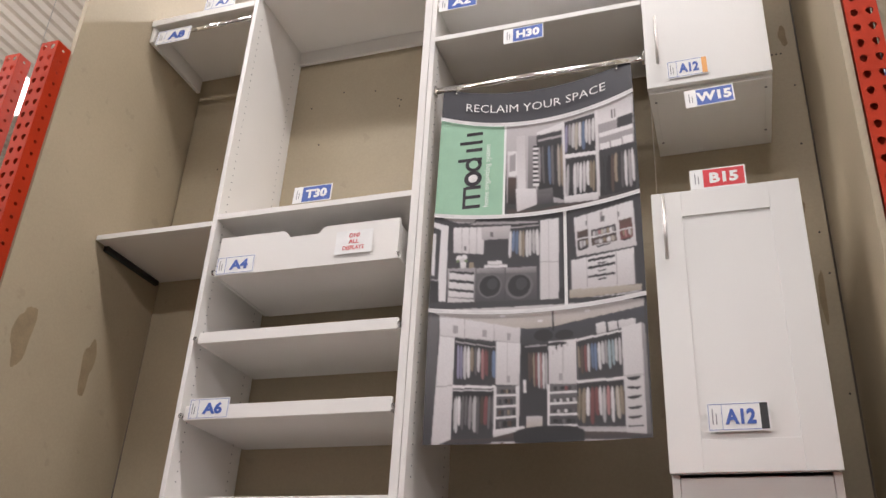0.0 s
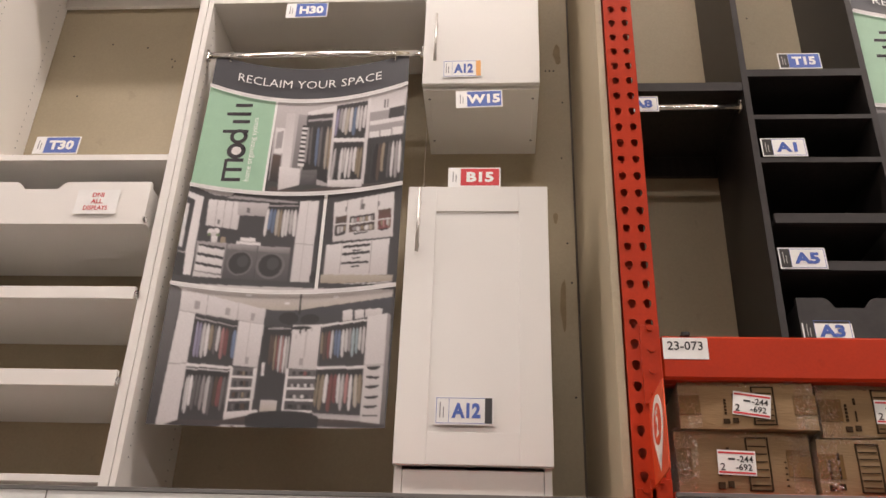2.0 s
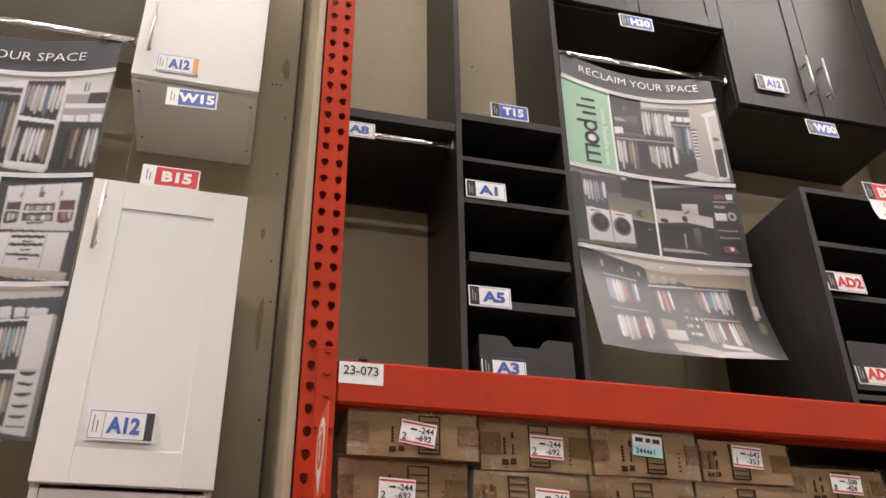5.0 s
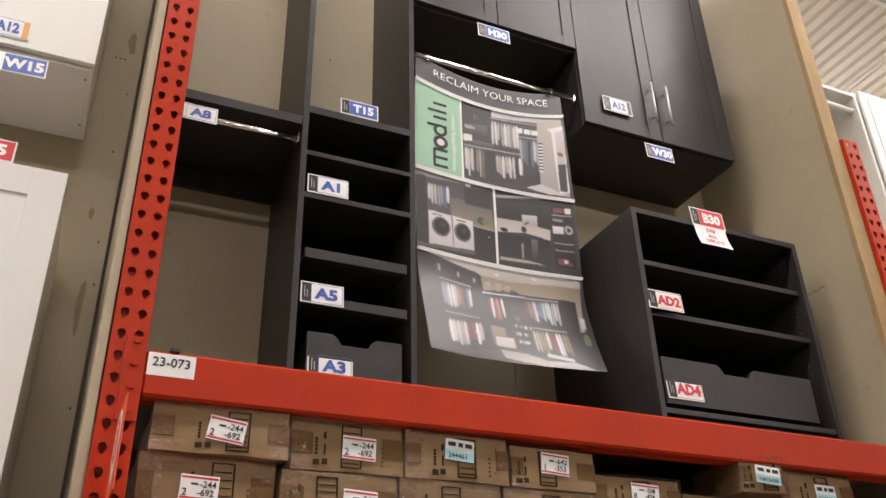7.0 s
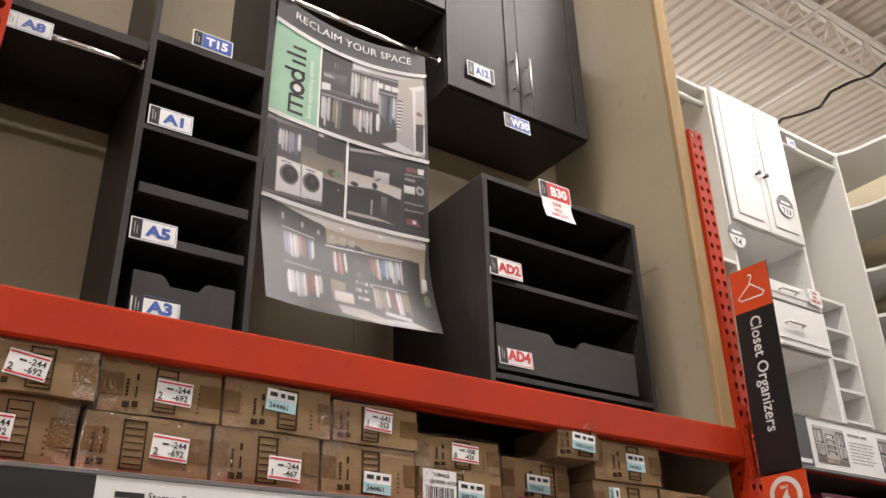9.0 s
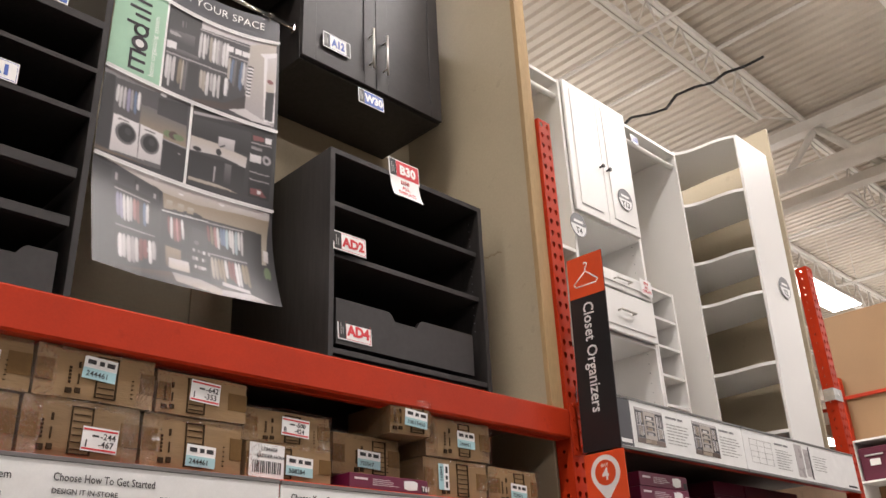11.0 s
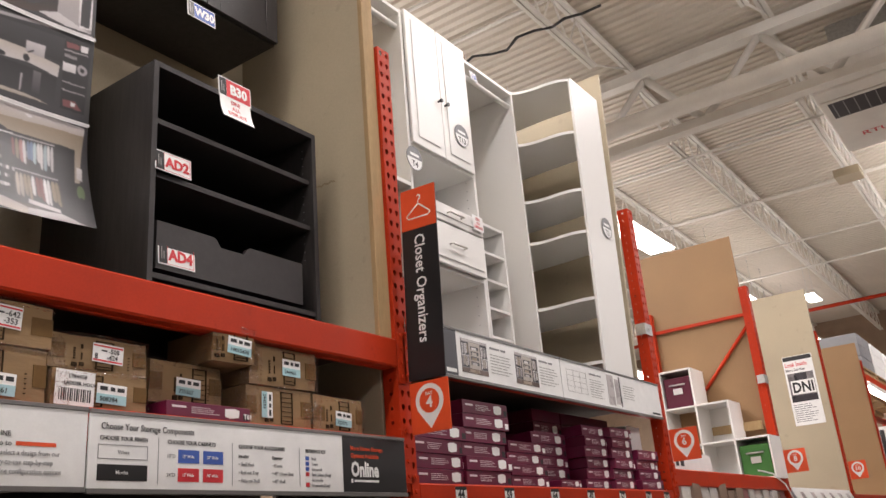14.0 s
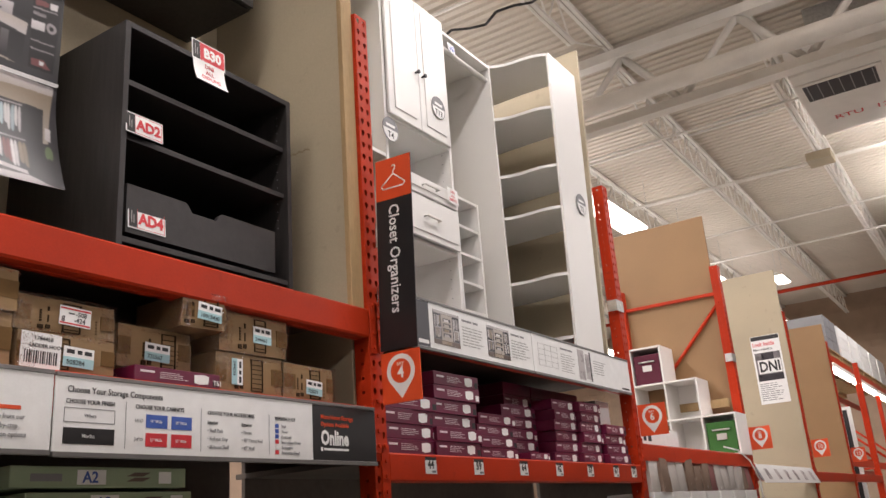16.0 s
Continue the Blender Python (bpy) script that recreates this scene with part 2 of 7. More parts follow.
structure("wall_west", bx(-16.2, -16, -9, 16, 0, 8.2, 0), BLOCK, "tan block wall of the warehouse", "wall")


def block_wall():
    bms = [bx(30.0, 30.2, -9, 16, 0, 8.2, 0)]
    for i in range(40):
        z = 0.203 * i
        for j in range(46):
            y = -4 + 0.406 * j + (0.203 if i % 2 else 0)
            if z > 2.0:
                bms.append(bx(29.985, 30.0, y + 0.005, y + 0.401, z + 0.005, z + 0.198, 0))
    return merge(*bms)


structure("wall_east", block_wall(), BLOCK, "tan painted block wall far down the aisle", "wall")


def roof_deck():
    bm = bmesh.new()
    x, prof = -16.0, []
    while x < 40:
        prof += [(x, 7.66), (x + 0.085, 7.66), (x + 0.10, 7.70), (x + 0.135, 7.70), (x + 0.152, 7.66)]
        x += 0.152
    rows = [[bm.verts.new((px, y, z)) for px, z in prof] for y in (-9, 16)]
    for i in range(len(prof) - 1):
        bm.faces.new((rows[0][i], rows[0][i + 1], rows[1][i + 1], rows[1][i]))
    return bm


ceiling = structure("ceiling", merge(roof_deck(), bx(-16, 40, -9, 16, 7.76, 7.84, 0)), DECK, "white ribbed metal roof deck", "ceiling")


def joist(x0, x1, y, stop0, stop1, zb=7.02, zt=7.56):
    """An open-web steel joist along x on the girders; its lower chord stops short of them."""
    b0, b1 = x0 + stop0, x1 - stop1
    out = [bx(x0, x1, y - 0.055, y - 0.008, zt, zt + 0.055, 0), bx(x0, x1, y + 0.008, y + 0.055, zt, zt + 0.055, 0),
           bx(b0, b1, y - 0.05, y - 0.008, zb, zb + 0.045, 0), bx(b0, b1, y + 0.008, y + 0.05, zb, zb + 0.045, 0)]
    n = int((b1 - b0) / 0.6)
    for i in range(n):
        xa, xb, xc = (b0 + (b1 - b0) * (i + k) / n for k in (0, 0.5, 1))
        out += [tube((xa, y, zb + 0.02), (xb, y, zt + 0.02), 0.013, 6), tube((xb, y, zt + 0.02), (xc, y, zb + 0.02), 0.013, 6)]
    if stop0 > 0.5:
        out.append(tube((b0 + 0.05, y, zb + 0.03), (x0 + 0.15, y, zt), 0.016, 6))
    if stop1 > 0.5:
        out.append(tube((b1 - 0.05, y, zb + 0.03), (x1 - 0.15, y, zt), 0.016, 6))
    return merge(*out)


for k in range(-3, 5):
    y = 2.49 + 1.87 * k
    tagged(part("roof_joist", joist(10.95, 29.9, y, 1.3, 0.1), TRUSS), "white painted open-web steel roof joist", "roof joist", "roof joists", "structure")
    tagged(part("roof_joist", joist(-2.0, 10.85, y - 0.11, 0.1, 1.38), TRUSS), "white painted open-web steel roof joist", "roof joist", "roof joists", "structure")


def girder(x):
    g = tagged(new("roof_girder"), "white painted roof girder truss", "girder", "roof girders", "structure")
    for z0, z1 in ((6.46, 6.58), (7.42, 7.56)):
        part("chord", bx(x - 0.09, x + 0.09, -2.9, 16, z0, z1, 0.004), TRUSS, g)
    y = -2.80
    while y < 12:
        part("web_member", tube((x, y, 6.56), (x, y + 0.70, 7.44), 0.055, 4), TRUSS, g)
        part("web_member", tube((x, y + 0.70, 7.44), (x, y + 1.555, 6.56), 0.055, 4), TRUSS, g)
        y += 1.555


girder(10.9)
tagged(part("ceiling_pipe", tube((10.35, -9, 6.575), (10.35, 16, 6.575), 0.115, 20), TRUSS), "thick white painted pipe hung under the roof", "pipe", kind="structure")
for px, pz in ((5.2, 7.0), (7.0, 7.0), (8.6, 7.59), (12.9, 7.0), (14.4, 7.59), (15.6, 7.0), (17.3, 7.59), (18.5, 7.0), (20.6, 7.0)):
    tagged(part("conduit", tube((px, -6, pz), (px, 12, pz), 0.022, 8), TRUSS), "thin white conduit under the roof deck", "conduit", "conduits", "structure")
tagged(part("sprinkler_pipe", tube((24.5, -6, 6.9), (24.5, 12, 6.9), 0.05, 10), RED), "red sprinkler pipe under the roof", "pipe", kind="structure")


# ---- racking ----
def cell(bm, cx, cz, w, h, hole, depth):
    """One cell of a punched plate in the xz plane at y = 0, with the rim of the hole drawn in by depth."""
    c = math.atan2(h, w)
    q = [0, c * 0.55, c, (c + math.pi / 2) / 2]
    angs = q + [math.pi / 2] + [math.pi - a for a in reversed(q[1:])]
    angs += [math.pi + a for a in angs]
    ring_o, ring_i, ring_b = [], [], []
    for a in angs:
        ca, sa = math.cos(a), math.sin(a)
        k = min(w / 2 / abs(ca) if abs(ca) > 1e-6 else 9, h / 2 / abs(sa) if abs(sa) > 1e-6 else 9)
        ring_o.append(bm.verts.new((cx + ca * k, 0, cz + sa * k)))
        hx, hz = hole(ca, sa)
        ring_i.append(bm.verts.new((cx + hx, 0, cz + hz)))
        ring_b.append(bm.verts.new((cx + hx, depth, cz + hz)))
    n = len(angs)
    for i in range(n):
        j = (i + 1) % n
        bm.faces.new((ring_o[i], ring_o[j], ring_i[j], ring_i[i]))
        bm.faces.new((ring_i[i], ring_i[j], ring_b[j], ring_b[i]))


def teardrop(c, s):
    return (0.0098 * c, 0.0098 * s + 0.003) if s >= 0 else (0.0098 * c * (1 + 0.45 * s), 0.016 * s + 0.003)


def square(c, s):
    k = 0.0062 / max(abs(c), abs(s))
    return (c * k, s * k)


def post_meshes(z0, rows):
    front, side = bmesh.new(), bmesh.new()
    for i in range(rows):
        for k in (-1, 1):
            cell(front, k * 0.0185, z0 + (i + 0.5) * 0.0508, 0.037, 0.0508, teardrop, 0.0028)
        cell(side, 0, z0 + (i + 0.5) * 0.0508, PD - 0.006, 0.0508, square, 0.0028)
    z1 = z0 + rows * 0.0508
    for plate in (front, side):
        bmesh.ops.remove_doubles(plate, verts=plate.verts, dist=0.0002)
    # rounded corners, and a closed back added to keep the holes dark
    for s in (-1, 1):
        front2 = bx(s * 0.037 - 0.0025, s * 0.037 + 0.0025, 0.0006, 0.006, z0, z1, 0.001)
        lip = bx(min(0, s * 0.036), max(0, s * 0.036), PD - 0.003, PD, z0, z1, 0)
        for extra in (front2, lip):
            me = grab(extra)
            front.from_mesh(me)
    return front, side


def upright(x, y, z0, z1, tilt=0):
    """A punched steel upright of the pallet racking."""
    rows = int((z1 - z0) / 0.0508)
    p = thing("rack_upright", "orange-red steel rack upright punched with teardrop holes", "rack upright", "rack uprights", Matrix.Translation((x + PW / 2, y, 0)))
    front, side = post_meshes(z1 - rows * 0.0508, rows)
    part("front_plate", front, RED, p)
    left = bmesh.new()
    me = grab(side)
    left.from_mesh(me)
    right = left.copy()
    part("side_plate", moved(left, Matrix.Translation((-PW / 2, PD / 2, 0)) @ Matrix.Rotation(radians(90), 4, "Z") @ Matrix.Diagonal((1, -1, 1, 1))), RED, p)
    part("side_plate", moved(right, Matrix.Translation((PW / 2, PD / 2, 0)) @ Matrix.Rotation(radians(90), 4, "Z")), RED, p)
    foot = bx(-PW / 2, PW / 2, 0.001, PD, 0, z1 - rows * 0.0508, 0.002)
    part("lower_post", foot, RED, p)
    return p


upright(-2.17, 2.59, 1.55, 3.64)
upright(-2.685, 2.86, 1.55, 3.905)
upright(POSTS[0], FACE, 1.55, 4.6)
for px in POSTS[1:]:
    upright(px, FACE, 1.45, 3.56)


def beam(x0, x1, z0, z1, y=FACE, label="orange-red steel rack beam, scuffed"):
    """A stepped box beam with its end connectors and rivets."""
    b = thing("rack_beam", label, "rack beam", "rack beams")
    part("beam_tube", bx(x0, x1, y - 0.004, y + 0.045, z0, z1, 0.006), RED, b)
    part("step", bx(x0, x1, y + 0.045, y + 0.068, z0, z1 - 0.04, 0.003), RED, b)
    for s, xe in ((-1, x0), (1, x1)):
        xa, xb = sorted((xe, xe + s * 0.045))
        plate = part("end_connector", bx(xa, xb, y - 0.0065, y - 0.0015, z0 - 0.06, z1 + 0.025, 0.002), RED, b)
        for k in range(4):
            part("rivet", tube((xe + s * 0.022, y - 0.0125, z0 - 0.035 + k * 0.052), (xe + s * 0.022, y - 0.005, z0 - 0.035 + k * 0.052), 0.008, 10), RED, plate)
    return b


beam(POSTS[0] + PW, POSTS[1], 2.205, 2.310)
beam(-2.09, POSTS[0], 1.835, 1.935)
beam(POSTS[0] + PW, POSTS[1], 1.855, 1.955)
beam(POSTS[1] + PW, POSTS[2], 2.215, 2.315)
beam(POSTS[1] + PW, POSTS[2], 1.70, 1.80)
beam(POSTS[2] + PW, POSTS[3], 1.826, 1.926)
for i in (3, 4, 5):
    beam(POSTS[i] + PW, POSTS[i + 1], 1.72, 1.82)


# the shade under a deck is put into its dark colour
def deck_board(x0, x1, z, y1=WALL, mat=SHADE_BOARD):
    return tagged(part("rack_deck", bx(x0, x1, FACE + 0.05, y1, z - 0.02, z, 0.001), mat), "wooden deck board on the rack beams, coloured dark for the shade below it", "deck board", "rack decks")


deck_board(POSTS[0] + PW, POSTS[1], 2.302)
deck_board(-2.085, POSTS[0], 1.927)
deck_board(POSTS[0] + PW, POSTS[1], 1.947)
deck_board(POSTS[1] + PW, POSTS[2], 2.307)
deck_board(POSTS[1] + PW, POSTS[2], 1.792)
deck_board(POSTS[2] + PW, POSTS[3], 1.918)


# ---- backing boards of the bays ----
def board(name, bm, mat, label):
    return tagged(part(name, bm, mat), label, "panel", "bay panels", "structure")


board("back_panel", bx(-2.079, -0.02, WALL, WALL + 0.018, 1.94, 4.34, 0.001), BOARD, "beige painted backing board with old screw holes")
board("back_panel", bx(-0.017, 0.517, WALL, WALL + 0.018, 1.94, 4.34, 0.001), BOARD, "beige painted backing board with scuffs")
board("back_panel", bx(0.56, 1.98, WALL, WALL + 0.018, 2.29, 4.38, 0.001), BOARD, "beige painted backing board behind dark units")
board("back_panel", bx(1.983, 3.06, WALL, WALL + 0.018, 2.29, 4.38, 0.001), BOARD, "beige painted backing board behind dark units")
board("back_panel", bx(3.2, 5.6, WALL, WALL + 0.018, 2.30, 4.23, 0.001), BOARD, "beige painted backing board behind white closet units")
board("side_panel", moved(prism([(2.665, 1.94), (3.42, 1.94), (3.45, 4.80), (2.665, 4.80)], 0, 0.02), Matrix(((0, -1, 0, -2.087), (1, 0, 0, 0), (0, 0, 1, 0), (0, 0, 0, 1)))), BOARD, "beige painted side board with glue stains")
board("side_panel", bx(0.527, 0.547, 2.668, WALL + 0.03, 1.94, 4.7, 0.002), BOARD, "beige painted side board next to the upright")
board("side_panel", bx(0.560, 0.578, 2.735, WALL, 2.31, 4.9, 0.002), BOARD, "beige painted side board next to the upright")
board("side_panel", bx(3.055, 3.08, 2.70, WALL, 2.31, 4.9, 0.002), BOARD, "beige painted side board with a wooden edge")
part("edge_strip", bx(3.03, 3.098, 2.675, 2.698, 2.31, 4.9, 0.002), BOARD_EDGE, board("side_panel", bx(3.10, 3.118, 2.74, WALL, 1.9, 4.1, 0.002), BOARD, "beige painted side board behind the upright"))
board("side_panel", prism([(5.345, 2.31), (5.365, 2.31), (5.525, 4.50), (5.505, 4.50)], 2.664, WALL), BOARD, "beige painted side board, taller than the upright")
board("side_panel", bx(8.21, 8.23, 2.735, 3.62, 1.5, 4.06, 0.002), BROWNB, "plain brown hardboard side panel")
board("side_panel", bx(10.55, 10.57, 2.66, 3.55, 1.5, 4.02, 0.002), BOARD, "beige side board with a poster")
board("side_panel", bx(13.05, 13.07, 2.66, 3.6, 1.5, 3.78, 0.002), BROWNB, "plain brown hardboard side panel")

# lower boards coloured dark to stand for the shade behind the stock
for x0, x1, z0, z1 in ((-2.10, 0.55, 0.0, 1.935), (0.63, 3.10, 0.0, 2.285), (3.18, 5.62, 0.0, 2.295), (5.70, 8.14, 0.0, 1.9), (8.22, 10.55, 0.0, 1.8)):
    board("back_panel", bx(x0, x1, WALL - 0.05, WALL - 0.03, z0, z1, 0.001), SHADE_BOARD, "backing board coloured dark for the shade behind stocked shelves")
# added dark strips that stand for the shade in the open corner gaps
for x0, x1 in ((-2.13, -2.06), (0.495, 0.556)):
    board("gap_strip", bx(x0, x1, WALL + 0.032, WALL + 0.04, 1.94, 4.42, 0), SHADE_BOARD, "dark strip added behind a board corner for the shade in its gap")

# ---- lights of the store ----
def strip_light(x, y, z, length=2.44, width=0.30, watts=0, up=0.0, top=7.66):
    """A hung strip light: housing, diffuser, end caps and two wires."""
    s = thing("strip_light", "white linear strip light hung under the roof", "ceiling light", "strip lights", Matrix.Translation((x, y, z)))
    part("housing", bx(-length / 2, length / 2, -width / 2, width / 2, 0.02, 0.09, 0.004), TRUSS, s)
    part("diffuser", bx(-length / 2 + 0.02, length / 2 - 0.02, -width / 2 + 0.015, width / 2 - 0.015, 0.0, 0.02, 0.003), TUBE, s, "glowing white diffuser")
    for k in (-1, 1):
        part("hanger", tube((k * length * 0.4, 0, 0.08), (k * length * 0.4, 0, top - z), 0.004, 6), GALV, s)
    if watts:
        strip_lamp(x, y, z - 0.012, watts, length - 0.1, width - 0.06)
        # extra upward lamp, added to brighten the roof deck above the closed housing
        if up:
            strip_lamp(x, y, z + 0.10, watts * up, length - 0.1, width - 0.06).matrix_world = pose(x, y, z + 0.10, 180)


for k in range(-5, 4):
    lx = 7.72 + 3.7 * k
    if k != 1:      # none beside the air plenum
        strip_light(lx, 1.19, 6.42, width=0.4, watts=82, up=0.62)
    strip_light(lx, -6.45, 6.30, watts=20, up=0.12)
    strip_lamp(lx, -6.29, 6.33, 52, 2.3, 0.08).matrix_world = pose(lx, -6.29, 6.33, 60)   # added lamp tilted at the racks, as if from a wrap-round lens
for lx in (-7.0, -4.0, -1.0, 2.0, 5.0, 8.0, 11.0, 14.0, 17.0, 20.0, 23.0, 26.0):
    strip_light(lx, 5.75, 6.42, width=0.5, watts=130, up=0.10)
# a further row, added unseen to raise the light on the roof deck
for lx in (4.0, 9.5, 15.0, 20.5, 26.0):
    strip_light(lx, 11.0, 6.42, width=0.5, watts=150, up=0.1)


# ---- cabinet making ----
def pin_holes(x, y_list, z0, z1, mat, parent, side=1, step=0.032):
    """Rows of drilled shelf-pin holes on the face of a panel at x."""
    out, z = [], z0
    while z < z1:
        for y in y_list:
            out.append(tube((x, y, z), (x + side * 0.0009, y, z), 0.0026, 6))
        z += step
    return tagged(part("pin_holes", merge(*out), mat, parent), kind="stuff")


def handle(x, z0, z1, y, parent, mat=STEEL):
    h = part("handle", merge(tube((x, y - 0.030, z0), (x, y - 0.030, z1), 0.0050, 12), tube((x, y - 0.030, z0 + 0.03), (x, y + 0.004, z0 + 0.03), 0.0042, 8), tube((x, y - 0.030, z1 - 0.03), (x, y + 0.004, z1 - 0.03), 0.0042, 8)), mat, parent, "brushed steel bar handle")
    return h


def shaker(x0, x1, z0, z1, y, t, mat, rail=0.08, parent=None, recess=0.006):
    """A shaker door: stiles, rails and a recessed panel, joined as one leaf."""
    out = [bx(x0, x0 + rail, y, y + t, z0, z1, 0.0012), bx(x1 - rail, x1, y, y + t, z0, z1, 0.0012),
           bx(x0 + rail - 0.0005, x1 - rail + 0.0005, y + 0.0003, y + t, z1 - rail, z1 - 0.0003, 0.0012), bx(x0 + rail - 0.0005, x1 - rail + 0.0005, y + 0.0003, y + t, z0 + 0.0003, z0 + rail, 0.0012),
           bx(x0 + rail - 0.001, x1 - rail + 0.001, y + recess, y + t - 0.001, z0 + rail - 0.001, z1 - rail + 0.001, 0)]
    return part("door", merge(*out), mat, parent)


def tray_front(x0, x1, z0, z1, nx0, nx1, nd, y, t):
    """A drawer front with a sloped finger notch cut out of its upper edge."""
    s = 0.028
    o = [(x0, z0), (x1, z0), (x1, z1), (nx1 + s, z1), (nx1 + s * 0.55, z1 - nd * 0.25), (nx1, z1 - nd), (nx0, z1 - nd), (nx0 - s * 0.55, z1 - nd * 0.25), (nx0 - s, z1), (x0, z1)]
    return prism(o, y, y + t)


def box_frame(th, x0, x1, y0, y1, z0, z1, t, mat, top=True, bottom=True, back=None, edge=None):
    """Two sides, top, bottom and back of a cabinet, each a panel of its own."""
    part("side_panel", bx(x0, x0 + t, y0, y1, z0, z1), mat, th)
    part("side_panel", bx(x1 - t, x1, y0, y1, z0, z1), mat, th)
    if top:
        part("top_panel", bx(x0 + t, x1 - t, y0 + 0.001, y1, z1 - t, z1), mat, th)
    if bottom:
        part("bottom_panel", bx(x0 + t, x1 - t, y0 + 0.001, y1, z0, z0 + t), mat, th)
    if back is not None:
        part("back_panel", bx(x0 + t, x1 - t, y1 - 0.006, y1, z0 + t, z1 - t, 0), mat, th)
    if edge is not None:
        for xa in (x0, x1 - t):
            part("edge_band", bx(xa, xa + t, y0 - 0.0012, y0, z0, z1, 0), edge, th)
        for za, on in ((z1 - t, top), (z0, bottom)):
            if on:
                part("edge_band", bx(x0 + t, x1 - t, y0 - 0.0012, y0 + 0.001, za, za + t, 0), edge, th)


# ---- white display bay ----
t = 0.019
# open tower with two slide-out shelves and a tray
tw = thing("closet_tower", "white laminate open closet tower with drilled sides, mostly empty", "closet tower", "white closet units")
part("side_panel", bx(-1.575, -1.556, Y15, WALL - 0.002, 1.93, 4.30), WHITE, tw)
part("side_panel", bx(-0.800, -0.772, Y15, WALL - 0.002, 1.93, 4.30), WHITE, tw)
part("top_panel", bx(-1.556, -0.800, Y15 + 0.001, WALL - 0.002, 3.035, 3.058), WHITE, tw)
part("bottom_panel", bx(-1.556, -0.800, Y15 + 0.001, WALL - 0.002, 2.020, 2.040), WHITE, tw)
part("toe_kick", bx(-1.556, -0.800, Y15 + 0.04, Y15 + 0.056, 1.93, 2.020), WHITE, tw)
part("upper_panel", bx(-1.556, -0.800, Y15 + 0.02, WALL - 0.002, 4.115, 4.135), WHITE, tw)
part("back_rail", bx(-1.556, -0.800, WALL - 0.02, WALL - 0.003, 4.045, 4.115), WHITE, tw)
pin_holes(-1.556, (Y15 + 0.045, WALL - 0.06), 2.1, 4.05, GREYINK, tw, 1)
pin_holes(-1.575, (Y15 + 0.045,), 2.1, 4.05, GREYINK, tw, -1)
pin_holes(-0.800, (Y15 + 0.045,), 2.1, 3.0, GREYINK, tw, -1)


def slide_shelf(x0, x1, z0, z1, mat, y0=Y15, clip=True, label="white slide-out shelf with a raised front lip", group="white slide-out shelves"):
    s = thing("slide_out_shelf", label, "shelf", group)
    part("lip", bx(x0, x1, y0, y0 + 0.014, z0, z1, 0.0015), mat, s)
    part("shelf_board", bx(x0, x1, y0 + 0.014, y0 + 0.385, z0, z0 + 0.016), mat, s)
    if clip:
        for xa, sg in ((x0, -1), (x1, 1)):
            part("runner", bx(min(xa, xa + sg * 0.008), max(xa, xa + sg * 0.008), y0 + 0.004, y0 + 0.36, z0 + 0.006, z0 + 0.026, 0.001), GLOSSW, s, "white metal drawer runner")
            part("clip", merge(tube((xa + sg * 0.010, y0 - 0.007, z0 + 0.016), (xa + sg * 0.010, y0 + 0.012, z0 + 0.016), 0.0085, 10), tube((xa + sg * 0.010, y0 - 0.011, z0 + 0.016), (xa + sg * 0.010, y0 - 0.006, z0 + 0.016), 0.004, 8)), CLEAR, s)
    return s


slide_shelf(-1.538, -0.812, 2.552, 2.592, WHITE)
slide_shelf(-1.538, -0.812, 2.286, 2.334, WHITE)


def roll_tray(x0, x1, z0, z1, nx0, nx1, nd, mat, y0, label, group, depth=0.38, runner=True):
    d = thing("roll_out_tray", label, "drawer", group)
    part("front", tray_front(x0, x1, z0, z1, nx0, nx1, nd, y0, 0.016), mat, d)
    for xa in (x0 + 0.004, x1 - 0.018):
        part("side", bx(xa, xa + 0.014, y0 + 0.016, y0 + depth, z0 + 0.004, z1 - 0.01), mat, d)
    part("bottom", bx(x0 + 0.004, x1 - 0.004, y0 + 0.016, y0 + depth, z0 + 0.002, z0 + 0.012), mat, d)
    part("back", bx(x0 + 0.018, x1 - 0.018, y0 + depth - 0.014, y0 + depth, z0 + 0.012, z1 - 0.01), mat, d)
    if runner:
        for xa, sg in ((x0 + 0.004, -1), (x1 - 0.004, 1)):
            part("runner", bx(min(xa, xa + sg * 0.012), max(xa, xa + sg * 0.012), y0 + 0.004, y0 + depth - 0.01, z0 + 0.0, z0 + 0.022, 0.001), GLOSSW if mat is WHITE else BLACKPL, d)
            part("roller", tube((xa + sg * 0.006, y0 - 0.004, z0 + 0.012), (xa + sg * 0.014, y0 - 0.004, z0 + 0.012), 0.010, 12), CLEAR, d)
    return d


roll_tray(-1.510, -0.828, 2.796, 2.946, -1.235, -1.125, 0.026, WHITE, Y15 - 0.012, "white roll-out tray with a finger notch in its front", "white roll-out trays")

# corner shelves with closet rods
def wall_shelf(name, x0, x1, z0, z1, mat, edge, label, group):
    s = thing(name, label, "shelf", group)
    part("shelf_board", bx(x0, x1, Y15 + 0.002, WALL - 0.002, z0, z1), mat, s)
    part("front_edge", bx(x0, x1, Y15, Y15 + 0.002, z0, z1, 0), edge, s)
    return s


s = wall_shelf("wall_shelf", -2.083, -1.577, 3.012, 3.032, WHITE, WHITE, "white laminate shelf between side board and tower", "white wall shelves")
part("cleat", bx(-2.084, -2.064, Y15 + 0.05, WALL - 0.02, 2.990, 3.010, 0.001), BLACKPL, s, "black support cleat")
s = wall_shelf("wall_shelf", -2.083, -1.577, 4.066, 4.096, WHITE, WHITE, "white laminate shelf above a closet rod", "white wall shelves")
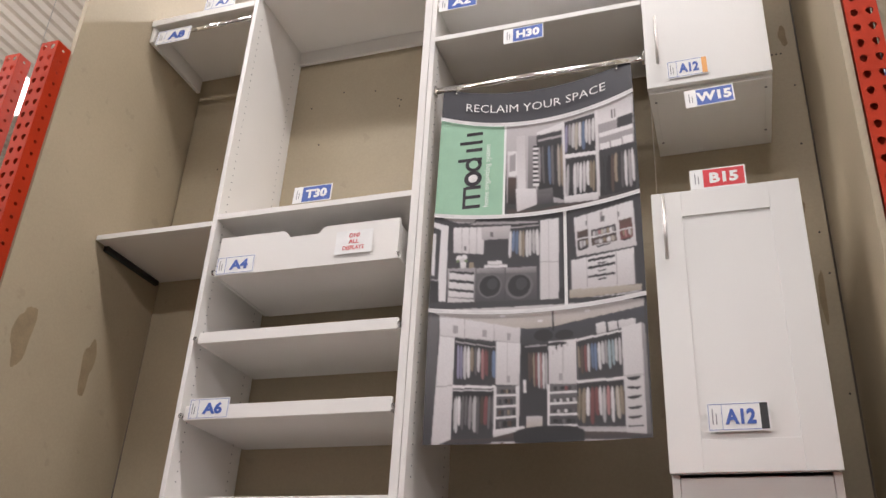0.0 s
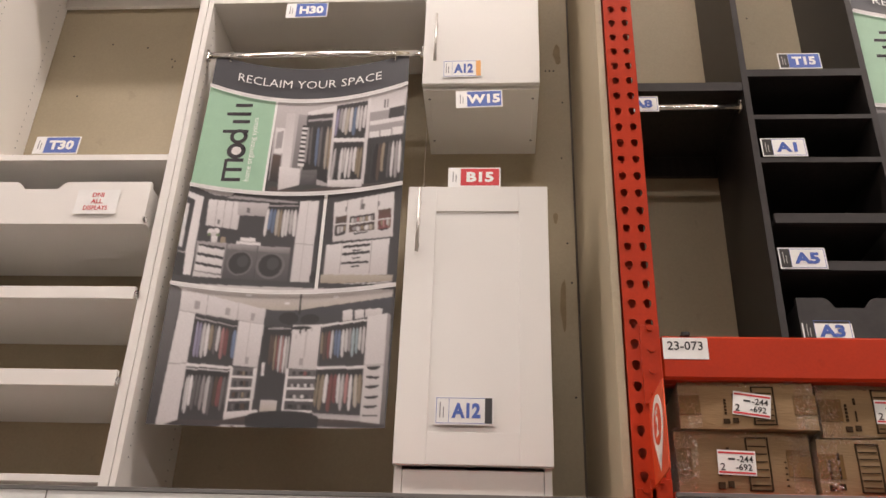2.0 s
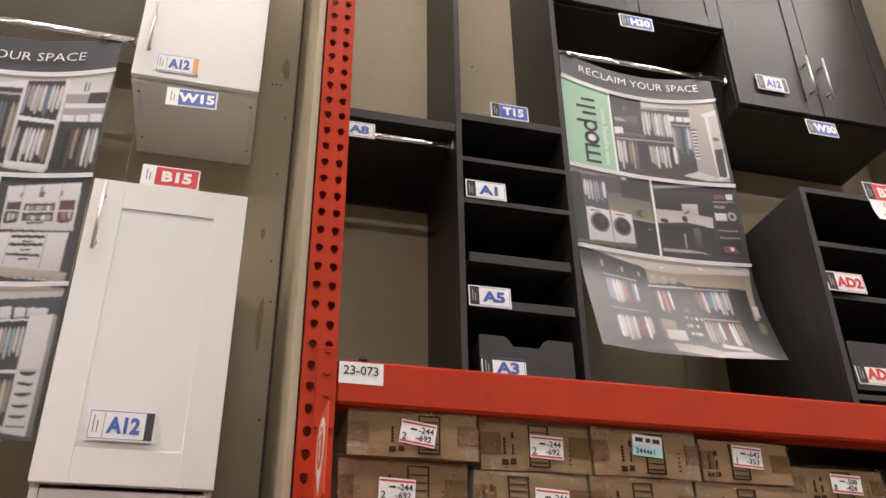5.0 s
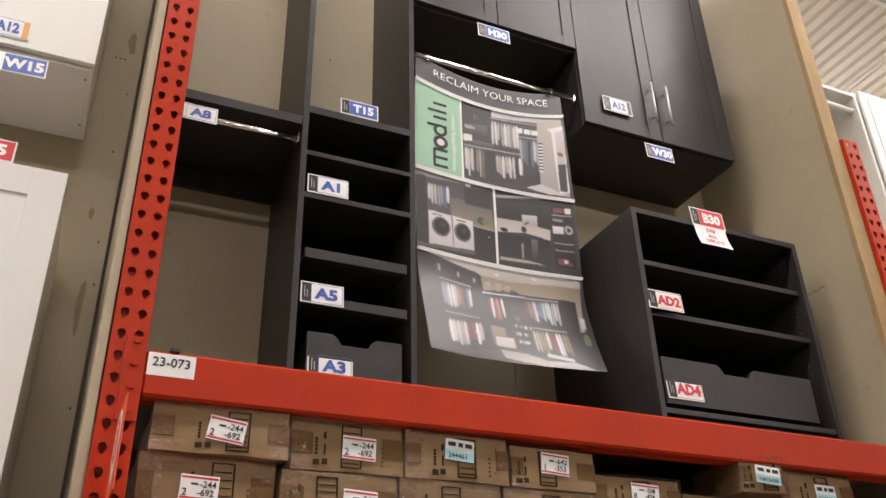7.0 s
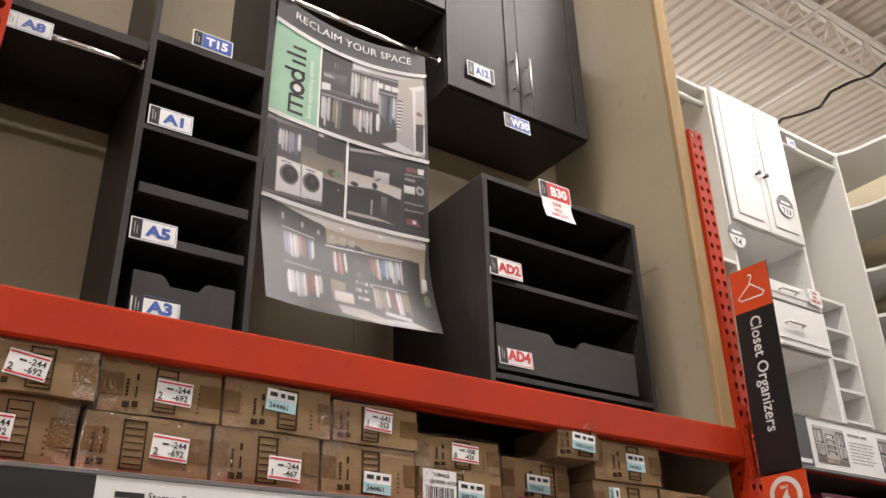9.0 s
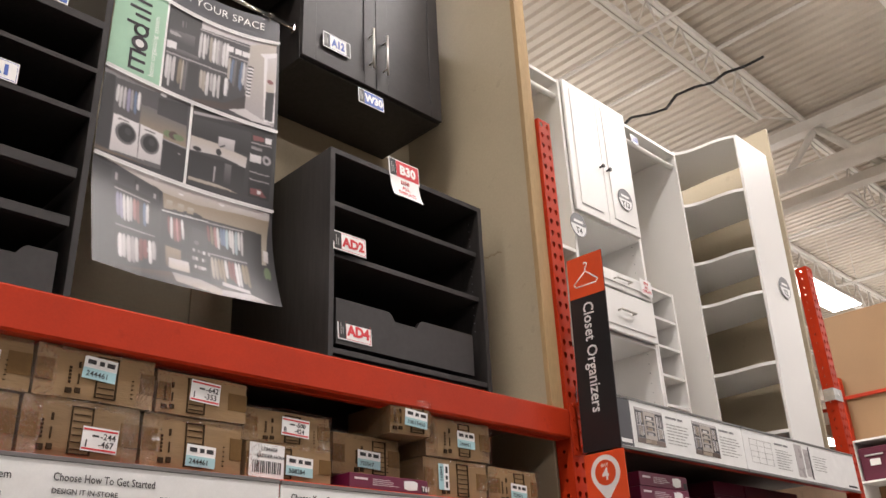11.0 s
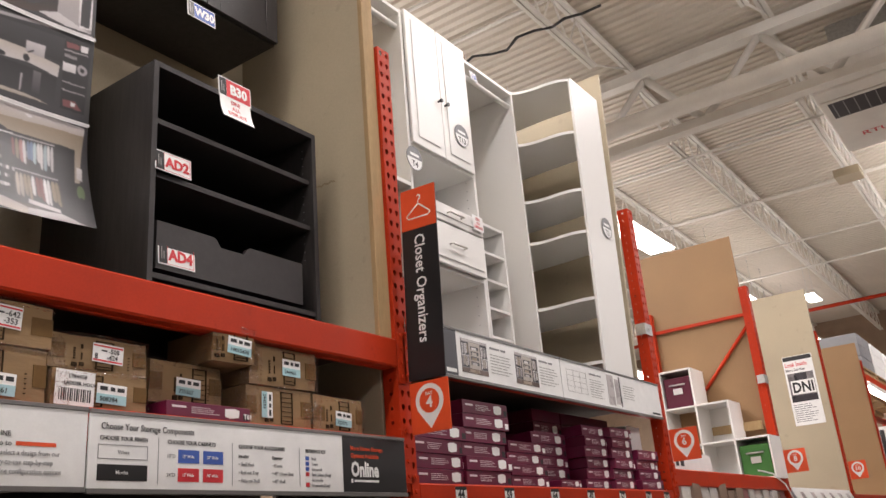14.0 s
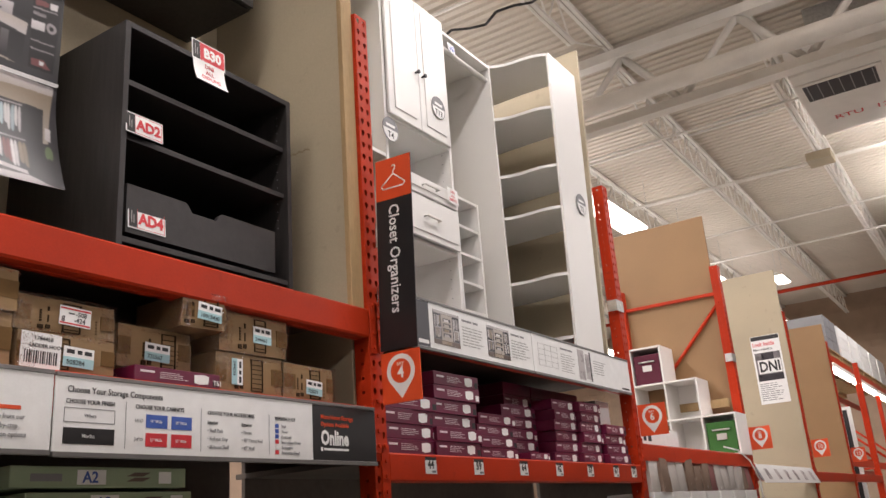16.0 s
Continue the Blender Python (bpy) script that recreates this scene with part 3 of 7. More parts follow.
part("cleat", bx(-2.084, -2.066, Y15 + 0.01, WALL - 0.02, 3.985, 4.064, 0.001), WHITE, s)


def closet_rod(x0, x1, y, z, mat=CHROME, label="chrome oval closet rod", square_rod=False):
    r = thing("closet_rod", label, "closet rod", "closet rods")
    bar = tube((x0 + 0.004, 0, 0), (x1 - 0.004, 0, 0), 0.008, 16)
    part("rod", moved(bar, Matrix.Translation((0, y, z)) @ Matrix.Diagonal((1, 0.85, 1.6, 1))), mat, r)
    for xa, sg in ((x0, 1), (x1, -1)):
        part("cup", merge(bx(min(xa, xa + sg * 0.012), max(xa, xa + sg * 0.012), y - 0.013, y + 0.013, z - 0.020, z + 0.004, 0.003), tube((xa, y, z + 0.018), (xa + sg * 0.006, y, z + 0.018), 0.009, 10)), CHROME, r)
    return r


closet_rod(-2.066, -1.575, Y15 + 0.03, 4.030)

# horizontal cabinet over the rod
hz = thing("horizontal_cabinet", "white laminate open cabinet mounted over a closet rod", "cabinet", "white closet units")
part("side_panel", bx(-0.770, -0.752, Y15, WALL - 0.002, 1.93, 4.30), WHITE, hz)
part("bottom_panel", bx(-0.752, -0.002, Y15, WALL - 0.002, 3.690, 3.712), WHITE, hz)
part("back_panel", bx(-0.752, -0.002, WALL - 0.02, WALL - 0.004, 3.712, 4.3), WHITE, hz)
part("middle_shelf", bx(-0.752, -0.002, Y15 + 0.004, WALL - 0.02, 3.862, 3.882), WHITE, hz)
pin_holes(-0.752, (Y15 + 0.045, WALL - 0.06), 2.1, 3.66, GREYINK, hz, 1)
closet_rod(-0.752, -0.001, Y15 + 0.028, 3.480)

# wall cabinet and base cabinet
wc = thing("wall_cabinet", "white laminate wall cabinet with one flat door", "cabinet", "white closet units")
box_frame(wc, 0.003, 0.384, Y15 + 0.020, WALL - 0.002, 3.318, 4.30, t, WHITE, back=True)
d = part("door", bx(0.001, 0.386, Y15, Y15 + 0.018, 3.328, 4.29, 0.0015), GLOSSW, wc)
handle(0.042, 3.402, 3.600, Y15, d)
part("cam_covers", merge(*[tube((cx, cy, 3.3172), (cx, cy, 3.3186), 0.0045, 10) for cx in (0.022, 0.365) for cy in (Y15 + 0.07, WALL - 0.09)]), GREYINK, wc)

bc = thing("base_cabinet", "white laminate base cabinet with one shaker door", "cabinet", "white closet units")
box_frame(bc, 0.006, 0.386, Y24 + 0.021, WALL - 0.002, 1.945, 2.815, t, WHITE, back=True)
part("toe_panel", bx(0.026, 0.366, Y24 + 0.022, Y24 + 0.040, 1.93, 2.036), WHITE, bc)
d = shaker(0.003, 0.390, 2.042, 2.820, Y24, 0.019, GLOSSW, 0.080, bc, 0.0045)
handle(0.037, 2.602, 2.797, Y24, d)

# ---- dark display bay ----
tw = thing("closet_tower", "dark mocha open closet tower with shelves and a tray", "closet tower", "dark closet units")
for xa in (1.028, 1.402):
    part("side_panel", bx(xa, xa + t, Y15, WALL - 0.002, 2.305, 4.60), MOCHA, tw)
    part("edge_band", bx(xa, xa + t, Y15 - 0.0012, Y15, 2.305, 4.60, 0), MOCHA_EDGE, tw)
for z0, z1, nm in ((3.345, 3.372, "top_panel"), (3.178, 3.194, "shelf"), (3.018, 3.036, "shelf"), (2.312, 2.331, "bottom_panel")):
    sh = part(nm, bx(1.047, 1.402, Y15 + 0.001, WALL - 0.002, z0, z1), MOCHA, tw)
    part("edge_band", bx(1.047, 1.402, Y15 - 0.0008, Y15 + 0.001, z0, z1, 0), MOCHA_EDGE, sh)
part("back_panel", bx(1.047, 1.402, WALL - 0.008, WALL - 0.003, 2.331, 3.345, 0), MOCHA, tw)
slide_shelf(1.060, 1.390, 2.808, 2.842, MOCHA_EDGE, clip=False, label="dark slide-out shelf with a raised front lip", group="dark slide-out shelves")
slide_shelf(1.060, 1.390, 2.655, 2.686, MOCHA_EDGE, clip=False, label="dark slide-out shelf with a raised front lip", group="dark slide-out shelves")
roll_tray(1.082, 1.372, 2.430, 2.570, 1.185, 1.265, 0.030, MOCHA_EDGE, Y15, "dark roll-out tray with a finger notch in its front", "dark roll-out trays", runner=False)
s = wall_shelf("wall_shelf", 0.582, 1.026, 3.290, 3.322, MOCHA, MOCHA_EDGE, "dark laminate shelf above a closet rod", "dark wall shelves")
part("back_cleat", bx(0.582, 1.026, WALL - 0.02, WALL - 0.003, 3.21, 3.288), MOCHA, s)
closet_rod(0.582, 1.027, Y15 + 0.03, 3.250)

hz = thing("horizontal_cabinet", "dark mocha cabinet with two shaker doors over a closet rod", "cabinet", "dark closet units")
box_frame(hz, 1.423, 2.143, Y15 + 0.02, WALL - 0.002, 3.985, 4.60, t, MOCHA, back=True)
for xa, xb in ((1.425, 1.782), (1.785, 2.142)):
    shaker(xa, xb, 3.995, 4.60, Y15, 0.019, MOCHA_EDGE, 0.055, hz)
closet_rod(1.421, 2.143, Y15 + 0.05, 3.768)

wc = thing("wall_cabinet", "dark mocha wall cabinet with two shaker doors", "cabinet", "dark closet units")
box_frame(wc, 2.147, 2.885, Y15 + 0.02, WALL - 0.002, 3.618, 4.75, t, MOCHA, back=True)
for xa, xb, hx in ((2.146, 2.513, 2.478), (2.516, 2.886, 2.552)):
    d = shaker(xa, xb, 3.625, 4.74, Y15, 0.019, MOCHA_EDGE, 0.062, wc)
    handle(hx, 3.700, 3.900, Y15, d)

bc = thing("base_cabinet", "dark mocha open base cabinet with two shelves and a tray", "cabinet", "dark closet units")
box_frame(bc, 2.147, 2.888, Y24, WALL - 0.002, 2.305, 3.125, t, MOCHA, back=True, edge=MOCHA_EDGE)
for z0, z1 in ((2.916, 2.934), (2.730, 2.748)):
    sh = part("shelf", bx(2.166, 2.869, Y24 + 0.022, WALL - 0.01, z0, z1), MOCHA, bc)
    part("edge_band", bx(2.166, 2.869, Y24 + 0.020, Y24 + 0.022, z0, z1, 0), MOCHA_EDGE, sh)
part("kick_panel", bx(2.166, 2.869, Y24 + 0.02, Y24 + 0.036, 2.324, 2.39), MOCHA, bc)
part("lower_rail", bx(2.166, 2.869, Y24 + 0.004, Y24 + 0.022, 2.392, 2.41), MOCHA_EDGE, bc)
pin_holes(2.869, (Y24 + 0.05,), 2.62, 3.08, GREYINK, bc, -1)
roll_tray(2.186, 2.812, 2.428, 2.582, 2.435, 2.535, 0.030, MOCHA_EDGE, Y24 + 0.012, "dark roll-out tray with a finger notch in its front", "dark roll-out trays", depth=0.5, runner=False)

# ---- white closet display of the next bay ----
c1 = thing("closet_cabinet", "white closet cabinet with raised-panel doors and drawers", "cabinet", "white painted closet units")
part("side_panel", bx(3.745, 3.765, 3.0, WALL - 0.002, 2.31, 4.25), GLOSSW, c1)
part("side_panel", bx(4.325, 4.345, 3.0, WALL - 0.002, 2.31, 4.25), GLOSSW, c1)
for z in (4.23, 3.465, 3.20, 2.865, 2.35):
    part("panel", bx(3.765, 4.325, 3.002, WALL - 0.002, z, z + 0.018), GLOSSW, c1)
part("back_panel", bx(3.765, 4.325, WALL - 0.008, WALL - 0.003, 2.37, 4.23, 0), GLOSSW, c1)
pin_holes(4.325, (3.05, 3.35), 2.45, 3.45, GREYINK, c1, -1, 0.05)


def raised_door(x0, x1, z0, z1, y, parent, nm, rail=0.045):
    d = part(nm, merge(bx(x0, x1, y, y + 0.018, z0, z1, 0.003), bx(x0 + rail, x1 - rail, y - 0.006, y + 0.001, z0 + rail, z1 - rail, 0.005)), GLOSSW, parent)
    return d


for xa, xb, kx in ((3.768, 4.043, 4.015), (4.047, 4.322, 4.075)):
    d = raised_door(xa, xb, 3.478, 4.255, 2.982, c1, "door")
    part("knob", merge(tube((kx, 2.955, 3.80), (kx, 2.985, 3.80), 0.006, 10), tube((kx, 2.954, 3.80), (kx, 2.963, 3.80), 0.011, 14)), BLACKPL, d, "round dark knob")
for z0, z1 in ((3.108, 3.203), (2.880, 3.098)):
    d = raised_door(3.770, 4.320, z0, z1, 2.972, c1, "drawer", 0.03)
    zc = (z0 + z1) / 2
    part("pull", merge(tube((3.985, 2.945, zc), (4.105, 2.945, zc), 0.006, 8), tube((3.985, 2.945, zc), (3.985, 2.975, zc), 0.005, 8), tube((4.105, 2.945, zc), (4.105, 2.975, zc), 0.005, 8)), STEEL, d, "steel bow pull")

cb = thing("cubby_tower", "narrow white shoe cubby with four shelves", "shelf unit", "white painted closet units")
part("side_panel", bx(4.348, 4.363, 3.0, WALL - 0.002, 2.31, 3.225), GLOSSW, cb)
part("side_panel", bx(4.570, 4.585, 3.0, WALL - 0.002, 2.31, 3.225), GLOSSW, cb)
for z in (3.208, 3.045, 2.890, 2.735, 2.580):
    part("shelf", bx(4.363, 4.570, 3.004, WALL - 0.002, z, z + 0.015), GLOSSW, cb)
part("back_panel", bx(4.363, 4.570, WALL - 0.008, WALL - 0.003, 2.31, 3.208, 0), GLOSSW, cb)
hs = thing("hanging_shelf", "white top shelf with a white closet rod below", "shelf", "white painted closet units")
part("shelf_board", bx(4.347, 4.868, 3.0, WALL - 0.002, 4.205, 4.225), GLOSSW, hs)
part("rod", tube((4.347, 3.03, 4.135), (4.868, 3.03, 4.135), 0.016, 14), GLOSSW, hs)


def curved_shelf(z, th=0.018):
    """A corner shelf with an S-shaped front between the two end panels."""
    pts, lean = [], 0.055 + 0.048 * (z - 3.3)
    for i in range(15):
        u = i / 14
        w = u * u * (3 - 2 * u)
        pts.append((4.885 + lean * u + 0.012 * math.sin(2 * math.pi * u), 3.0 - 0.34 * (0.62 * u + 0.38 * w)))
    pts += [(5.305 + 0.05 * (z - 3.3), 2.66), (5.330, 3.0), (5.345, WALL - 0.004), (4.885, WALL - 0.004)]
    bm = bmesh.new()
    f = bm.faces.new([bm.verts.new((x, y, z)) for x, y in pts])
    r = bmesh.ops.extrude_face_region(bm, geom=[f])
    bmesh.ops.translate(bm, verts=[e for e in r["geom"] if isinstance(e, bmesh.types.BMVert)], vec=(0, 0, th))
    bmesh.ops.recalc_face_normals(bm, faces=bm.faces)
    return bm


cu = thing("corner_shelf_unit", "white corner closet unit with wavy-fronted shelves", "shelf unit", "white painted closet units")
part("end_panel", bx(4.868, 4.885, 3.0, WALL - 0.002, 2.31, 4.235), GLOSSW, cu)
part("end_panel", prism([(4.893, 2.31), (5.252, 2.31), (5.362, 4.235), (4.985, 4.235)], 2.645, 2.660), GLOSSW, cu)
for z in (4.217, 3.855, 3.475, 3.212, 2.812, 2.452):
    part("wavy_shelf", curved_shelf(z), GLOSSW, cu)

# ---- label cards ----
def label_card(text, x, z, w, h, y, style, group="shelf label cards", tilt=0.0, accent=None, lean=-4.0, dark=False):
    """A small clip-on card, its lower left corner at x, z: a margin of unreadable print and large characters."""
    colour = {"blue": BLUE, "red": REDINK, "white": PAPER, "redtext": PAPER}[style]
    words = {"blue": "blue and white shelf label card with white lettering", "red": "red and white shelf label card with white lettering",
             "white": "white shelf label card with blue lettering", "redtext": "white shelf label card with red lettering"}[style]
    c = thing("label_card", words, "label card", group, pose(x, y, z, lean, tilt, 0))
    part("card", bx(0, w, 0, 0.0012, 0, h, 0), PAPER, c)
    e = 0.004
    m = w * 0.24
    ink = {"blue": PAPER, "red": PAPER, "white": BLUE, "redtext": REDINK}[style]
    x1 = w - e - (w * 0.13 if accent else 0)
    if style in ("blue", "red"):
        if dark:
            part("dark_margin", flat(e, m - 0.001, e, h - e, -0.0007), SIGNBLACK, c)
        part("colour_field", flat(m, x1, e, h - e, -0.0006), colour, c)
    else:
        rim = [flat(e, w - e, e, e + 0.0012, -0.0006), flat(e, w - e, h - e - 0.0012, h - e, -0.0006), flat(e, e + 0.0012, e, h - e, -0.0006), flat(w - e - 0.0012, w - e, e, h - e, -0.0006), flat(m, m + 0.001, e, h - e, -0.0006)]
        part("border", merge(*rim), BLUE if style == "white" else REDINK, c)
        if dark:
            part("dark_margin", flat(e, m, e, h - e, -0.0007), SIGNBLACK, c)
    if accent:
        part("accent_field", flat(x1 + 0.001, w - e, e, h - e, -0.0008), accent, c)
    part("small_print", merge(*[flat(m * f, m * f + m * 0.07, h * 0.25, h * g, -0.0010) for f, g in ((0.36, 0.78), (0.60, 0.62))]), SOFTINK if dark else GREYINK, c)
    size = h * 0.68
    part("lettering", at(letters(text, size, 0.045, "CENTER", min(1.22, (x1 - m) * 0.86 / (len(text) * size * 0.62))), (m + x1) / 2, -0.0012, h * 0.5 - size * 0.345), ink, c)
    return c


LW, LH = 0.150, 0.070
label_card("A8", -2.045, 3.955, 0.168, 0.080, Y15 + 0.004, "white")
label_card("A7", -1.83, 4.098, 0.150, 0.070, Y15 + 0.004, "white")
label_card("T30", -1.254, 3.060, LW, LH, Y15 - 0.001, "blue")
label_card("A4", -1.510, 2.797, 0.152, LH, Y15 - 0.016, "white", lean=0)
label_card("A6", -1.522, 2.287, 0.150, LH, Y15 - 0.004, "white", lean=0)
label_card("A2", -0.745, 3.830, 0.150, LH, Y15 - 0.002, "blue")
label_card("H30", -0.488, 3.618, 0.146, LH, Y15 - 0.002, "blue", tilt=-1)
label_card("W15", 0.116, 3.228, LW, LH, Y15 - 0.002, "blue", tilt=-2)
label_card("A12", 0.068, 3.350, 0.130, 0.072, Y15 - 0.004, "white", accent=AMBER, tilt=-1, lean=-1)
label_card("B15", 0.112, 2.822, 0.148, 0.066, Y24 + 0.004, "red")
label_card("A12", 0.100, 2.138, 0.146, 0.073, Y24 - 0.005, "white", accent=SIGNBLACK, lean=-2)
label_card("A8", 0.634, 3.212, 0.125, 0.062, Y15 + 0.002, "white")
label_card("T15", 1.153, 3.374, 0.134, 0.066, Y15 - 0.001, "blue", dark=True)
label_card("A1", 1.055, 3.037, 0.134, 0.070, Y15 - 0.004, "white", accent=None, dark=True)
label_card("A5", 1.054, 2.658, 0.132, 0.070, Y15 - 0.004, "white", dark=True)
label_card("A3", 1.086, 2.436, 0.134, 0.070, Y15 - 0.004, "white", dark=True)
label_card("H30", 1.692, 3.908, 0.140, 0.070, Y15 - 0.002, "blue", dark=True)
label_card("A12", 2.240, 3.708, 0.136, 0.074, Y15 - 0.005, "white", accent=SIGNBLACK, lean=-2, dark=True)
label_card("W30", 2.420, 3.528, 0.132, 0.072, Y15 - 0.002, "blue", dark=True)
label_card("B30", 2.410, 3.110, 0.148, 0.078, Y24 - 0.003, "red", dark=True)
label_card("AD2", 2.162, 2.744, 0.138, 0.070, Y24 - 0.003, "redtext", accent=None, dark=True)
label_card("AD4", 2.192, 2.444, 0.138, 0.072, Y24 + 0.008, "redtext", accent=None, dark=True)
label_card("A5", 4.40, 4.118, 0.075, 0.06, 2.998, "white")


def note(x, z, w, h, y, bend=0.0):
    """A curling paper note taped to the front, its lower left corner at x, z."""
    n = thing("paper_note", "white paper note with red handwritten capitals", "paper note", "paper notes", pose(x, y, z))
    bm = bmesh.new()
    g = [[bm.verts.new((w * i / 4, -bend * (1 - j / 8) ** 2 - 0.0004, h * j / 8)) for i in range(5)] for j in range(9)]
    for j in range(8):
        for i in range(4):
            bm.faces.new((g[j][i], g[j][i + 1], g[j + 1][i + 1], g[j + 1][i]))
    sh = part("sheet", bm, PAPER, n)
    out = []
    for k, wd in enumerate(("DNI", "ALL", "DISPLAYS")):
        s = h * 0.25
        zc = h * (0.70 - 0.27 * k)
        lt = at(letters(wd, s, 0.01, "CENTER", 0.85 if len(wd) > 4 else 1.0), w / 2, 0, zc)
        for v in lt.verts:
            v.co.y += -bend * (1 - v.co.z / h) ** 2 - 0.0016
        out.append(lt)
    part("lettering", merge(*out), REDINK, n)
    return n


note(-1.055, 2.828, 0.135, 0.088, Y15 - 0.014, 0.004)
note(2.410, 3.020, 0.140, 0.092, Y24 - 0.006, 0.022)
note(4.205, 3.125, 0.10, 0.085, 2.960, 0.004)

# rack location label
rl = thing("location_label", "white rack location label with black characters", "label", m=Matrix.Translation((0.634, FACE - 0.0052, 2.252)))
part("card", bx(0, 0.102, 0, 0.0006, 0, 0.052, 0), PAPER, rl)
part("lettering", at(letters("23-073", 0.030, 0.01, "CENTER", 0.98), 0.051, -0.0006, 0.022), INK, rl)
part("clip", bx(0.045, 0.065, 0.0, 0.02, 0.058, 0.068, 0.002), BLACKPL, rl)

# ---- hanging banners ----
def print_mat(n, c):
    """Glossy photo print: soft tonal drift in the darks, hardly any in the lights."""
    deep = max(c) < 0.22
    m = material("banner_print_" + n, c, 0.28, var=0.45 if deep else 0.09, scale=7 if deep else 11, fine=30, bump=0.0, spec=0.32)
    return m


INKS = {k: print_mat(k, c) for k, c in {"w": (0.70, 0.68, 0.68), "h": (0.60, 0.575, 0.575), "l": (0.46, 0.43, 0.43), "g": (0.20, 0.185, 0.19), "d": (0.045, 0.042, 0.048), "k": (0.015, 0.0145, 0.016),
        "b": (0.13, 0.18, 0.27), "p": (0.24, 0.22, 0.34), "r": (0.16, 0.055, 0.055), "t": (0.30, 0.24, 0.18), "i": (0.42, 0.22, 0.22), "n": (0.12, 0.085, 0.07), "c": (0.30, 0.46, 0.52), "f": (0.16, 0.22, 0.12), "e": (0.40, 0.355, 0.315)}.items()}


STEP = 0.00005
CW, CH = 540, 1056     # cells of a banner's printed picture, across and down
TONES = {"w": (0.68, 0.655, 0.665), "h": (0.53, 0.50, 0.51), "l": (0.33, 0.305, 0.315), "g": (0.125, 0.117, 0.122), "d": (0.040, 0.038, 0.042), "k": (0.018, 0.017, 0.019), "q": (0.055, 0.057, 0.070),
         "b": (0.13, 0.18, 0.29), "p": (0.28, 0.26, 0.38), "r": (0.19, 0.065, 0.065), "t": (0.27, 0.215, 0.155), "i": (0.40, 0.19, 0.19), "n": (0.085, 0.055, 0.045), "c": (0.34, 0.43, 0.47), "f": (0.14, 0.19, 0.10), "e": (0.43, 0.38, 0.33)}
PHOTO = bpy.data.materials.new("glossy_photo_print")
PHOTO.use_nodes = True
_p = PHOTO.node_tree
_pa = _p.nodes.new("ShaderNodeAttribute")
_pa.attribute_name = "ink"
_p.links.new(_pa.outputs["Color"], _p.nodes["Principled BSDF"].inputs["Base Color"])
_p.nodes["Principled BSDF"].inputs["Roughness"].default_value = 0.37
_p.nodes["Principled BSDF"].inputs["Specular IOR Level"].default_value = 0.5


